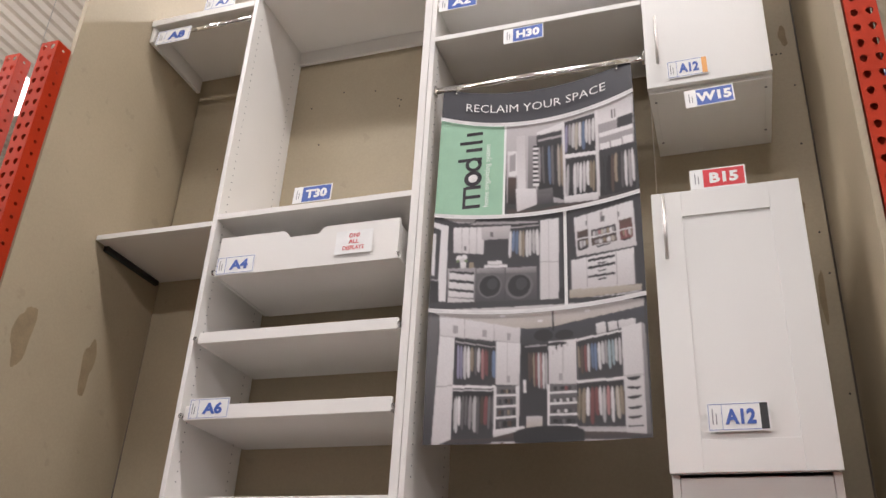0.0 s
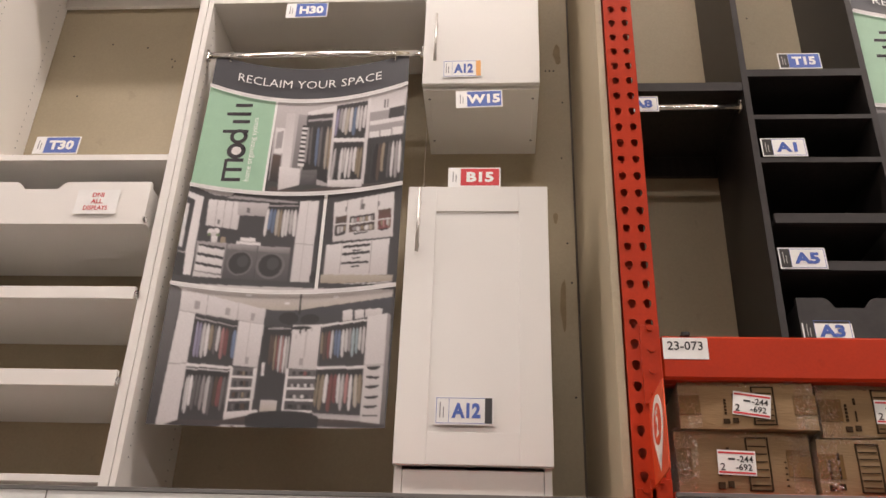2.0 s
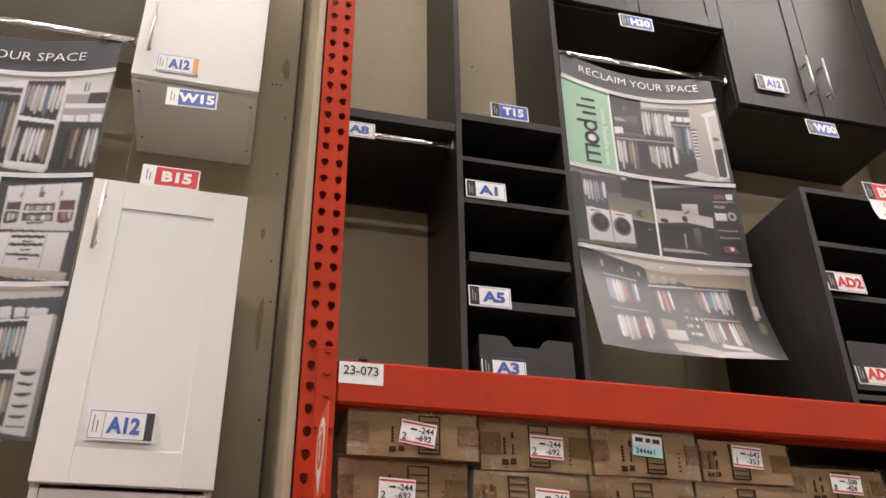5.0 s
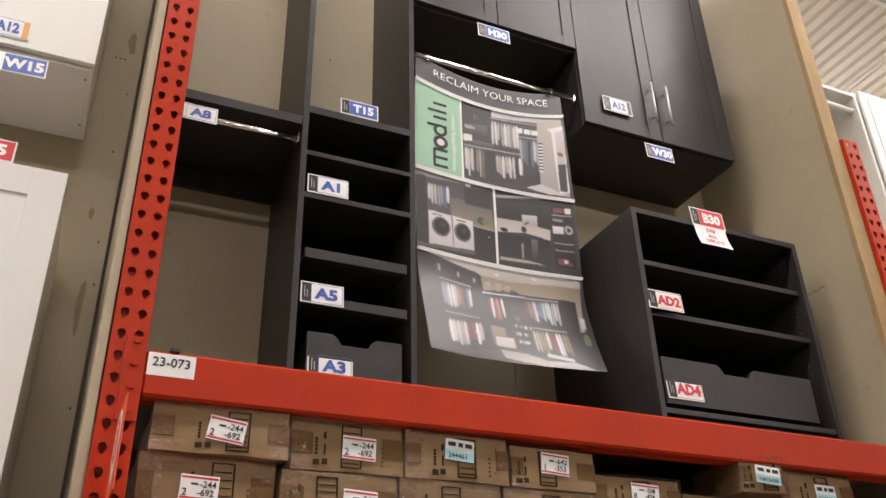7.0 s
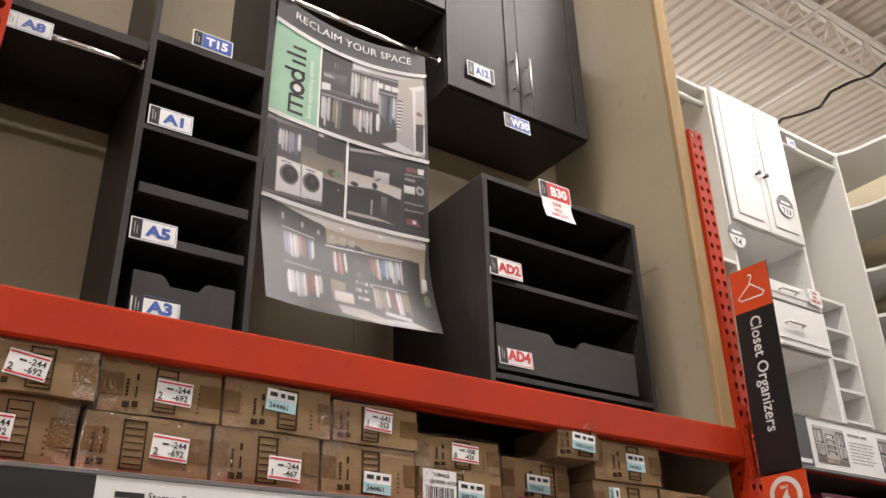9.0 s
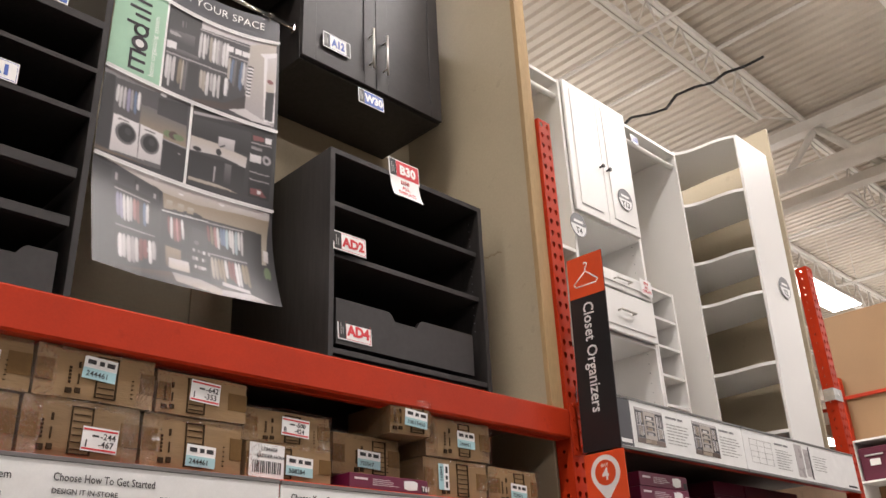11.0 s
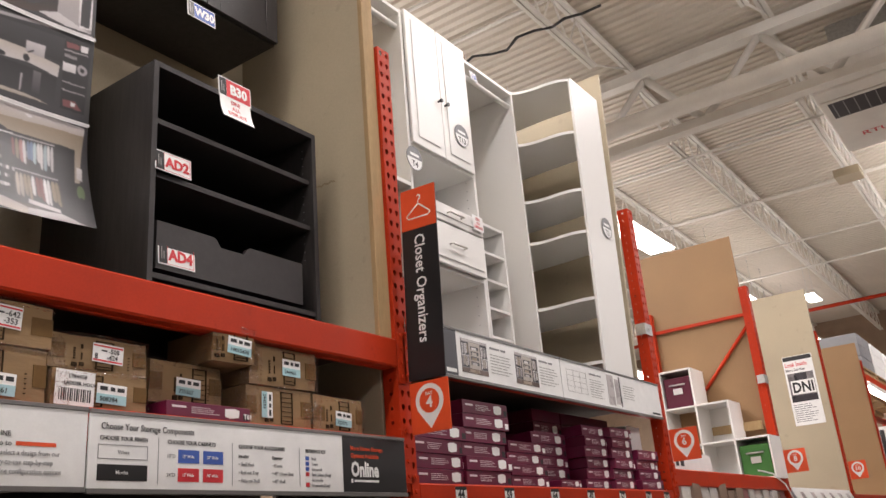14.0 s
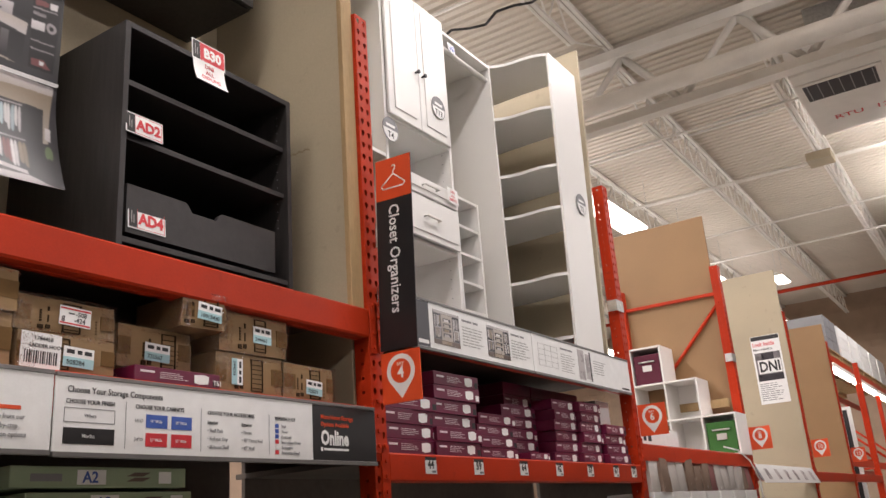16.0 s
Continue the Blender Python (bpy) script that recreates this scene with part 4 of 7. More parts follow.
class Sheet:
    """A hanging vinyl sheet: u to the right and v down, both 0 to 1, bent in y, with prints laid on it."""

    def __init__(self, x0, x1, ztop, zbot, y, curl, kick, l1, l2, l3):
        self.x0, self.x1, self.zt, self.zb, self.y, self.curl, self.kick = x0, x1, ztop, zbot, y, curl, kick
        self.prints, self.photos = {}, []
        self.l1, self.l2, self.l3 = l1, l2, l3
        self.ink = np.full((CH, CW, 3), 0.04)
        self.rnd = random.Random(7)
        self.roll = 0.0
        self.level = 0

    def place(self, u, v, d=0.0):
        bow = self.curl * math.sin(math.pi * min(1, max(0, u))) * (0.35 + 0.65 * v) + 0.003 * math.sin(7 * v + 2 * u)
        low = max(0.0, v - 0.72) / 0.28
        kick = self.kick * low * low * max(0.0, u - 0.25) / 0.75
        x = self.x0 + (self.x1 - self.x0) * u - 0.2 * kick + 0.012 * math.sin(3.1 * v) * (u - 0.5)
        q = max(0.0, v - 0.68)
        fold = self.roll * (q * q / 0.24 if q < 0.12 else q - 0.06) / 0.26 * (1 - 0.5 * u)
        return Vector((x, self.y + bow - kick - fold - d, self.zt + (self.zb - self.zt) * v - 0.02 * low * kick))

    def grid(self, u0, u1, va, vb, nu, nv, d):
        """A patch between the curves va(u) and vb(u)."""
        bm = bmesh.new()
        g = []
        for i in range(nu + 1):
            u = u0 + (u1 - u0) * i / nu
            g.append([bm.verts.new(self.place(u, va(u) + (vb(u) - va(u)) * j / nv, d)) for j in range(nv + 1)])
        for i in range(nu):
            for j in range(nv):
                f = bm.faces.new((g[i][j], g[i][j + 1], g[i + 1][j + 1], g[i + 1][j]))
                f.smooth = True
        return bm

    def rect(self, key, u0, u1, v0, v1, slope=0.0):
        self.level += 1
        d = 0.0013 + STEP * self.level
        nu, nv = 1 + int((u1 - u0) * 45), 1 + int((v1 - v0) * 60)
        um = (u0 + u1) / 2
        self.prints.setdefault(key, []).append(self.grid(u0, u1, lambda u: v0 + slope * (u - um), lambda u: v1 + slope * (u - um), nu, nv, d))

    def disc(self, key, u, v, r, n=18, flatten=1.0):
        self.level += 1
        k = (self.x1 - self.x0) / (self.zt - self.zb)
        bm = bmesh.new()
        bm.faces.new([bm.verts.new(self.place(u + r * math.cos(6.2832 * i / n), v + flatten * r * k * math.sin(6.2832 * i / n), 0.0016 + STEP * self.level)) for i in range(n)][::-1])
        self.prints.setdefault(key, []).append(bm)

    def fill(self, pts, top, low=None):
        """Paints a many-sided field of the printed picture; pts in thousandths of the sheet."""
        p = np.array(pts, float).reshape(-1, 2) * (CW / 1000, CH / 1000)
        c0, r0 = np.maximum(np.floor(p.min(0)).astype(int), 0)
        c1, r1 = np.minimum(np.ceil(p.max(0)).astype(int) + 1, (CW, CH))
        if c1 <= c0 or r1 <= r0:
            return
        X, Y = np.meshgrid(np.arange(c0, c1) + 0.5, np.arange(r0, r1) + 0.5)
        inside = np.zeros(X.shape, bool)
        for (xa, ya), (xb, yb_) in zip(p, np.roll(p, -1, 0)):
            if ya != yb_:
                inside ^= ((ya > Y) != (yb_ > Y)) & (X < (xb - xa) * (Y - ya) / (yb_ - ya) + xa)
        w = ((Y - r0) / max(1, r1 - r0))[..., None]
        colour = np.array(top) * (1 - w) + np.array(low if low is not None else top) * w
        view = self.ink[r0:r1, c0:c1]
        view[inside] = colour[inside]

    def area(self, keys, *pts):
        k = keys.split(">")
        self.fill(pts, TONES[k[0]], TONES[k[-1]])

    def spot(self, key, u, v, ru, rv):
        self.fill([q for i in range(20) for q in (u + ru * math.cos(0.31416 * i), v + rv * math.sin(0.31416 * i))], TONES[key])

    def stripes(self, *quad):
        """A striped garment or mat, light and dark bands across it."""
        a, b, c, d = (Vector(quad[i:i + 2]) for i in (0, 2, 4, 6))
        for i in range(18):
            f0, f1 = i / 18, (i + 1) / 18
            self.fill([*a.lerp(d, f0), *b.lerp(c, f0), *b.lerp(c, f1), *a.lerp(d, f1)], TONES["w" if i % 2 else "k"])

    def garments(self, keys, *quad):
        """Hung garments side by side in a four-sided field: shoulders, folds and uneven hems."""
        a, b, c, d = (Vector(quad[i:i + 2]) for i in (0, 2, 4, 6))
        rnd = self.rnd

        def q(x, y):
            return [*(a.lerp(b, x).lerp(d.lerp(c, x), y))]

        n = len(keys)
        w = 1.0 / n
        for i, k in enumerate(keys):
            base = np.array(TONES[k]) * rnd.uniform(0.8, 1.1)
            x0, g = (i - 0.05) * w, w * rnd.uniform(0.95, 1.45)
            low, lean = rnd.choice((1.0, 0.96, 0.88, 0.78)), rnd.uniform(-0.10, 0.22) * w

            def cut(points, f):
                self.fill([t for x, y in points for t in q(x0 + g * x + lean * y, y * low)], np.minimum(base * f, 0.75), np.minimum(base * f * 0.85, 0.75))

            cut([(0.42, 0.02), (0.58, 0.02), (0.80, 0.10), (0.95, 0.24), (0.98, 0.55), (0.86, 0.93), (0.62, 1.0), (0.32, 0.97), (0.14, 0.88), (0.04, 0.50), (0.08, 0.22), (0.22, 0.09)], 0.95)
            cut([(0.66, 0.08), (0.80, 0.10), (0.95, 0.24), (0.98, 0.55), (0.86, 0.93), (0.72, 0.97), (0.78, 0.5)], 0.55)
            cut([(0.22, 0.10), (0.08, 0.22), (0.04, 0.50), (0.12, 0.72), (0.22, 0.72), (0.20, 0.40)], 0.78)
            cut([(0.40, 0.16), (0.54, 0.12), (0.56, 0.60), (0.46, 0.94), (0.38, 0.93), (0.44, 0.5)], 1.10)
            cut([(0.44, 0.02), (0.56, 0.02), (0.51, 0.12)], 0.35)

    def photo(self, u0, u1, va, vb, label):
        self.photos.append((u0, u1, va, vb, label))

    def photo_mesh(self, u0, u1, va, vb):
        """A fine patch of the sheet that carries the printed picture in its colours."""
        nu, nv = int((u1 - u0) * CW / 2), int((vb((u0 + u1) / 2) - va((u0 + u1) / 2)) * CH / 2)
        co, col = [], []
        soft = (self.ink[0::2, 0::2] + self.ink[1::2, 0::2] + self.ink[0::2, 1::2] + self.ink[1::2, 1::2]) / 4
        soft[1:-1, 1:-1] = 0.5 * soft[1:-1, 1:-1] + 0.125 * (soft[:-2, 1:-1] + soft[2:, 1:-1] + soft[1:-1, :-2] + soft[1:-1, 2:])
        grain = np.random.RandomState(3)
        for i in range(nu + 1):
            u = u0 + (u1 - u0) * i / nu
            v0, v1 = va(u) + 0.004, vb(u) - (0.004 if vb is not BOTTOM else 0.0)
            for j in range(nv + 1):
                v = v0 + (v1 - v0) * j / nv
                co.append(self.place(u, v, 0.0012))
                col.append(soft[min(CH // 2 - 1, int(v * CH / 2)), min(CW // 2 - 1, int(u * CW / 2))])
        me = bpy.data.meshes.new("photo_print")
        h = nv + 1
        me.from_pydata(co, [], [(i * h + j, i * h + j + 1, (i + 1) * h + j + 1, (i + 1) * h + j) for i in range(nu) for j in range(nv)])
        rgba = np.ones((len(col), 4))
        rgba[:, :3] = np.array(col) * (1 + grain.uniform(-0.05, 0.05, (len(col), 1)))
        me.color_attributes.new("ink", "FLOAT_COLOR", "POINT").data.foreach_set("color", rgba.ravel().astype(np.float32))
        me.shade_smooth()
        me.materials.append(PHOTO)
        return me

    def text(self, mat, body, size, u, v, align="CENTER", bold=0.0, turned=False, arc=None, sx=1.0):
        W, H = self.x1 - self.x0, self.zt - self.zb
        lt = letters(body, size, bold, align, sx, 0.0)
        if turned:
            moved(lt, Matrix.Rotation(radians(-90), 4, "Y"))
        for p in lt.verts:
            uu, vv = u + p.co.x / W, v - p.co.z / H
            if arc:
                vv += arc(uu) - arc(u)
            p.co = self.place(uu, vv, 0.0086)
        self.prints.setdefault(mat, []).append(lt)


def arc(base, sag):
    return lambda u: base + sag * (1 - (2 * u - 1) ** 2)


TOP = arc(0.0, 0.045)


def BOTTOM(u):
    return 1.0


def shift(f, d):
    return lambda u: f(u) + d


def banner_base(s, green, left, ink_from):
    s.base = [("sheet", s.grid(0, 1, TOP, BOTTOM, 30, 60, 0.0), PAPER), ("header_band", s.grid(0, 1, TOP, shift(s.l1, -0.004), 30, 8, 0.0008), CHAR),
              ("green_field", s.grid(0, green, shift(s.l1, 0.004), shift(s.l2, -0.004), 12, 16, 0.0008), GREEN)]
    s.text(PAPER, "RECLAIM YOUR SPACE", 0.0465, 0.50, s.l1(0.5) - 0.037, bold=-0.006, arc=s.l1, sx=1.04)
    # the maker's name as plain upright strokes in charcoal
    k = 1.08
    for v0, v1, u0, u1 in ((0.345, 0.336, 0.0, 0.09), (0.318, 0.309, 0.012, 0.09), (0.292, 0.283, 0.012, 0.09), (0.345, 0.285, 0.0, 0.015), (0.212, 0.203, -0.035, 0.09), (0.184, 0.175, 0.005, 0.09), (0.162, 0.153, -0.03, 0.09), (0.137, 0.128, 0.005, 0.09)):
        s.rect("d", left + u0, left + u1, ink_from - (0.345 - v1) * k, ink_from - (0.345 - v0) * k)
    for v, r, rim, hole in ((0.262, 0.046, "d", "w"), (0.222, 0.043, "d", "gr")):
        s.disc(rim, left + 0.048, ink_from - (0.345 - v) * k, r)
        s.disc(hole, left + 0.048, ink_from - (0.345 - v) * k, 0.024)
    s.text(PAPER, "home organizing system", 0.026, left + 0.135, ink_from + 0.004, align="LEFT", turned=True, sx=0.98)


def white_banner():
    s = Sheet(-0.715, -0.050, 3.482, 2.188, Y15 + 0.028, 0.015, 0.0, arc(0.100, 0.051), arc(0.403, 0.026), arc(0.670, 0.018))
    banner_base(s, 0.343, 0.140, 0.392)
    s.photo(0.355, 1, s.l1, s.l2, "printed photograph of a wardrobe with hung clothes")
    s.area("h>l", 344, 127, 997, 108, 972, 427, 364, 388)
    s.area("w", 363, 231, 408, 234, 413, 310, 369, 308)
    s.area("l", 372, 245, 403, 241, 404, 294, 373, 295)
    s.area("n>k", 366, 311, 409, 314, 412, 394, 367, 391)
    s.area("h>w", 405, 187, 449, 187, 460, 396, 418, 394)
    s.area("l>g", 466, 191, 511, 195, 508, 352, 467, 381)
    s.area("d>k", 509, 194, 645, 188, 649, 399, 517, 369)
    s.area("w", 510, 184, 645, 163, 645, 184, 511, 193)
    s.area("l", 517, 207, 640, 202, 640, 209, 517, 214)
    s.stripes(493, 224, 524, 226, 523, 348, 493, 346)
    s.garments("lgdbgdet", 516, 227, 643, 226, 644, 362, 520, 338)
    s.area("g>d", 512, 359, 589, 359, 594, 403, 513, 398)
    s.area("d>k", 648, 165, 806, 151, 800, 406, 649, 402)
    s.garments("plhewbwhw", 654, 173, 804, 163, 800, 259, 647, 261)
    s.area("w", 649, 265, 806, 267, 806, 278, 652, 277)
    s.garments("hdwhwhwtt", 659, 293, 800, 291, 794, 385, 654, 394)
    s.area("w>h", 638, 164, 651, 165, 655, 402, 644, 402)
    s.area("h>w", 812, 140, 986, 126, 986, 176, 816, 189)
    s.area("g", 886, 149, 892, 149, 892, 176, 886, 176)
    s.area("g", 900, 148, 905, 148, 905, 174, 899, 174)
    s.area("l", 818, 189, 988, 176, 984, 267, 817, 271)
    s.area("d", 914, 177, 989, 168, 987, 202, 910, 212)
    s.area("w", 820, 217, 986, 203, 985, 216, 823, 230)
    s.area("w", 824, 249, 870, 247, 871, 268, 824, 270)
    s.area("w", 877, 245, 928, 242, 927, 262, 879, 264)
    s.area("w", 934, 237, 983, 234, 983, 256, 935, 260)
    s.area("d>k", 815, 268, 987, 258, 980, 416, 813, 413)
    s.garments("ddkntdgwlw", 823, 286, 984, 273, 980, 386, 817, 401)
    s.area("w>h", 804, 142, 820, 142, 815, 413, 801, 412)
    s.area("d>n", 369, 404, 518, 419, 645, 408, 980, 395, 978, 415, 645, 432, 369, 426)
    s.area("w>h", 407, 348, 506, 354, 512, 401, 415, 417)
    s.area("g>d", 516, 372, 578, 375, 581, 403, 518, 402)
    s.area("w>h", 643, 389, 804, 388, 808, 410, 648, 408)
    s.photo(0, 0.64, s.l2, s.l3, "printed photograph of a laundry with dark machines")
    s.area("d>d", -51, 396, 664, 434, 664, 700, -5, 681)
    s.area("h>l", 24, 407, 220, 424, 201, 435, 130, 433)
    s.area("l", 221, 432, 519, 450, 520, 455, 182, 440)
    s.area("w", -3, 421, 77, 438, 82, 649, 41, 646, 40, 447, 0, 436)
    s.area("w", -1, 456, 17, 457, 21, 577, 5, 574)
    s.area("k", 1, 586, 43, 591, 49, 651, 6, 649)
    s.area("l", 1, 585, 43, 588, 43, 592, 1, 588)
    s.area("w>h", 103, 444, 256, 451, 258, 527, 110, 516)
    s.area("l", 144, 447, 147, 447, 153, 520, 150, 519)
    s.area("l", 181, 448, 184, 449, 189, 523, 186, 523)
    s.area("l", 219, 450, 222, 450, 225, 525, 221, 525)
    s.area("g", 160, 500, 172, 500, 172, 513, 161, 512)
    s.area("h>l", 241, 450, 388, 454, 377, 490, 248, 487)
    s.area("g", 286, 466, 302, 467, 303, 481, 287, 480)
    s.area("k>d", 387, 451, 524, 454, 522, 482, 384, 475)
    s.garments("wbbetwwhw", 379, 467, 520, 469, 521, 548, 373, 544)
    s.area("l", 385, 458, 524, 460, 525, 463, 385, 462)
    s.area("w>h", 529, 449, 617, 447, 614, 674, 527, 673)
    s.area("l", 528, 562, 616, 565, 616, 567, 529, 564)
    s.area("l", 568, 448, 571, 448, 570, 666, 568, 666)
    s.area("l>g", 84, 559, 221, 563, 223, 659, 92, 652)
    s.area("w>h", 94, 571, 214, 582, 214, 599, 95, 588)
    s.area("w>h", 95, 595, 214, 607, 214, 624, 95, 613)
    s.area("w>h", 94, 619, 214, 631, 215, 644, 94, 636)
    s.area("k", 123, 569, 173, 574, 165, 579, 132, 576)
    s.area("k", 124, 593, 171, 598, 164, 603, 133, 601)
    s.area("k", 125, 618, 172, 623, 165, 627, 133, 625)
    s.area("k", 95, 566, 214, 575, 214, 582, 96, 571)
    s.area("k", 96, 589, 214, 599, 215, 607, 97, 596)
    s.area("k", 95, 613, 215, 624, 215, 631, 96, 620)
    s.area("h", 92, 638, 219, 649, 220, 659, 92, 652)
    s.area("g>d", 220, 563, 363, 569, 364, 670, 222, 656)
    s.area("g>d", 364, 569, 513, 573, 513, 676, 367, 671)
    s.area("l>g", 225, 565, 361, 570, 362, 584, 226, 578)
    s.area("l>g", 367, 570, 510, 574, 510, 589, 367, 584)
    s.spot("g", 292, 615, 59, 32)
    s.spot("k", 292, 615, 50, 28)
    s.spot("d", 304, 610, 25, 15)
    s.spot("g", 430, 620, 66, 35)
    s.spot("k", 430, 620, 53, 29)
    s.spot("d", 441, 615, 27, 16)
    s.spot("w", 140, 533, 16, 8)
    s.spot("w", 164, 532, 15, 8)
    s.spot("h", 155, 540, 14, 7)
    s.spot("f", 134, 541, 9, 4)
    s.spot("f", 173, 542, 9, 4)
    s.area("w>h", 144, 545, 175, 546, 173, 562, 148, 561)
    s.area("t", 188, 547, 211, 548, 213, 563, 189, 562)
    s.area("w", 278, 548, 345, 549, 350, 560, 372, 561, 375, 569, 262, 565, 263, 558, 280, 558)
    s.area("l", 263, 556, 370, 560, 370, 562, 263, 558)
    s.area("k>n", 2, 648, 526, 676, 641, 678, 641, 689, 1, 671)
    s.spot("k", 626, 653, 15, 20)
    s.photo(0.655, 1, s.l2, s.l3, "printed photograph of a hutch with drawers")
    s.area("d>d", 664, 423, 1005, 401, 984, 714, 664, 700)
    s.area("w>h", 688, 453, 963, 425, 968, 546, 698, 560)
    s.area("l", 748, 450, 751, 449, 753, 490, 750, 490)
    s.area("l", 888, 434, 891, 434, 893, 476, 890, 476)
    s.area("l", 809, 445, 822, 443, 823, 472, 809, 474)
    s.area("g", 742, 465, 749, 464, 749, 478, 743, 478)
    s.area("g", 812, 458, 831, 457, 830, 472, 813, 473)
    s.area("g", 892, 451, 898, 451, 898, 464, 893, 465)
    s.area("n>d", 701, 492, 754, 488, 754, 537, 703, 544)
    s.area("d>n", 766, 492, 880, 483, 883, 528, 768, 534)
    s.area("n>r", 895, 475, 954, 470, 956, 522, 898, 529)
    s.area("w", 702, 511, 755, 508, 754, 511, 702, 514)
    s.area("w", 766, 510, 881, 502, 881, 505, 766, 514)
    s.area("w", 895, 500, 954, 496, 954, 499, 895, 503)
    s.garments("hliehtwl", 773, 496, 874, 488, 874, 503, 774, 511)
    s.garments("rtirwe", 901, 502, 950, 499, 951, 520, 902, 524)
    s.garments("hlwt", 711, 518, 751, 515, 750, 533, 713, 538)
    s.garments("lhtwe", 779, 520, 873, 512, 874, 526, 780, 533)
    s.area("k", 706, 539, 752, 536, 745, 540, 717, 543)
    s.area("k", 785, 536, 859, 531, 850, 535, 795, 540)
    s.area("k", 902, 527, 951, 523, 942, 527, 911, 531)
    s.area("d", 692, 558, 968, 547, 967, 553, 696, 568)
    s.area("w>h", 672, 567, 955, 551, 953, 644, 672, 643)
    s.area("l", 743, 564, 745, 564, 744, 639, 741, 639)
    s.area("l", 875, 557, 878, 558, 877, 641, 873, 641)
    s.area("k", 748, 569, 871, 563, 870, 570, 748, 576)
    s.area("k", 747, 588, 870, 582, 870, 589, 747, 595)
    s.area("k", 747, 611, 869, 608, 869, 614, 747, 617)
    s.area("k", 789, 580, 835, 578, 826, 582, 797, 584)
    s.area("k", 789, 600, 834, 598, 826, 602, 797, 603)
    s.area("k", 788, 621, 833, 619, 825, 623, 796, 625)
    s.area("e>t", 662, 642, 981, 645, 979, 672, 662, 685)
    s.area("l", 662, 670, 980, 659, 980, 671, 662, 686)
    s.stripes(673, 666, 977, 661, 976, 672, 673, 681)
    s.photo(0, 1, s.l3, BOTTOM, "printed photograph of a white dressing room")
    s.area("d>d", -68, 648, 1030, 671, 1011, 1029, -17, 1018)
    s.area("h>e", -3, 669, 991, 681, 989, 699, 673, 723, 511, 736, 435, 729, 57, 684)
    s.spot("w", 355, 696, 15, 3)
    s.spot("w", 529, 715, 13, 3)
    s.spot("w", 743, 699, 14, 3)
    s.area("q>d", 437, 732, 592, 732, 989, 699, 989, 746, 688, 766, 439, 767)
    s.area("g>d", 1, 677, 57, 684, 46, 1001, -5, 1000)
    s.area("w>h", 57, 684, 439, 729, 437, 767, 62, 737)
    s.area("w>h", 62, 736, 134, 744, 129, 999, 42, 1002)
    s.area("l", 59, 736, 436, 765, 437, 767, 60, 738)
    s.area("l", 51, 862, 133, 861, 134, 863, 51, 865)
    s.area("l", 176, 697, 179, 697, 182, 746, 179, 746)
    s.area("l", 316, 713, 319, 713, 320, 758, 317, 758)
    s.area("l", 125, 712, 147, 714, 146, 734, 125, 732)
    s.area("l", 263, 728, 284, 729, 283, 747, 262, 745)
    s.area("l", 378, 738, 394, 740, 393, 758, 377, 756)
    s.area("k>d", 135, 747, 328, 768, 324, 866, 131, 862)
    s.garments("pphwtghirdb", 142, 759, 324, 780, 323, 852, 143, 847)
    s.area("l", 137, 752, 326, 772, 326, 774, 137, 756)
    s.area("w", 131, 861, 326, 866, 326, 872, 132, 868)
    s.area("k>d", 132, 874, 328, 876, 322, 985, 130, 989)
    s.garments("wwgglhgnrgg", 138, 885, 327, 887, 321, 976, 135, 978)
    s.area("h", 130, 872, 324, 875, 325, 878, 131, 875)
    s.area("w>h", 327, 759, 439, 766, 435, 867, 328, 864)
    s.area("l", 379, 763, 382, 763, 382, 865, 379, 865)
    s.area("l", 378, 843, 393, 844, 392, 860, 377, 859)
    s.area("g>d", 328, 868, 429, 869, 426, 967, 326, 969)
    s.garments("gdntkgd", 340, 875, 419, 876, 420, 887, 339, 887)
    s.garments("dgkndg", 342, 898, 418, 897, 419, 912, 341, 913)
    s.garments("ndgtgd", 341, 924, 419, 923, 418, 937, 340, 939)
    s.garments("gknd", 343, 949, 419, 948, 419, 962, 342, 964)
    s.area("w", 327, 887, 426, 887, 426, 892, 327, 892)
    s.area("w", 329, 914, 427, 912, 427, 917, 329, 919)
    s.area("w", 330, 940, 428, 937, 428, 942, 331, 945)
    s.area("w", 320, 868, 332, 868, 330, 969, 320, 969)
    s.area("w>h", 419, 869, 435, 867, 434, 965, 422, 966)
    s.area("w>h", 318, 969, 459, 962, 459, 970, 320, 986)
    s.area("k>d", 441, 770, 565, 771, 569, 964, 451, 963)
    s.garments("nntrwiwh", 472, 786, 559, 790, 559, 882, 475, 870)
    s.area("l", 459, 774, 593, 772, 593, 775, 459, 777)
    s.area("w", 452, 855, 464, 855, 466, 885, 454, 885)
    s.area("h>e", 466, 940, 537, 941, 538, 967, 467, 968)
    s.area("w>h", 567, 766, 690, 766, 693, 873, 567, 867)
    s.area("l", 629, 767, 632, 767, 630, 871, 627, 870)
    s.area("l", 612, 845, 626, 845, 625, 861, 611, 861)
    s.area("g>d", 567, 868, 693, 872, 690, 967, 561, 965)
    s.garments("dgkrdg", 585, 874, 683, 875, 681, 886, 585, 885)
    s.garments("hdwgwdh", 585, 903, 681, 903, 682, 913, 586, 913)
    s.garments("dhgwdg", 584, 928, 680, 928, 680, 938, 584, 938)
    s.garments("kdgkd", 583, 949, 678, 950, 678, 962, 583, 961)
    s.area("w", 565, 886, 691, 887, 691, 892, 565, 891)
    s.area("w", 564, 911, 690, 912, 690, 917, 564, 917)
    s.area("w", 563, 936, 688, 938, 688, 943, 563, 941)
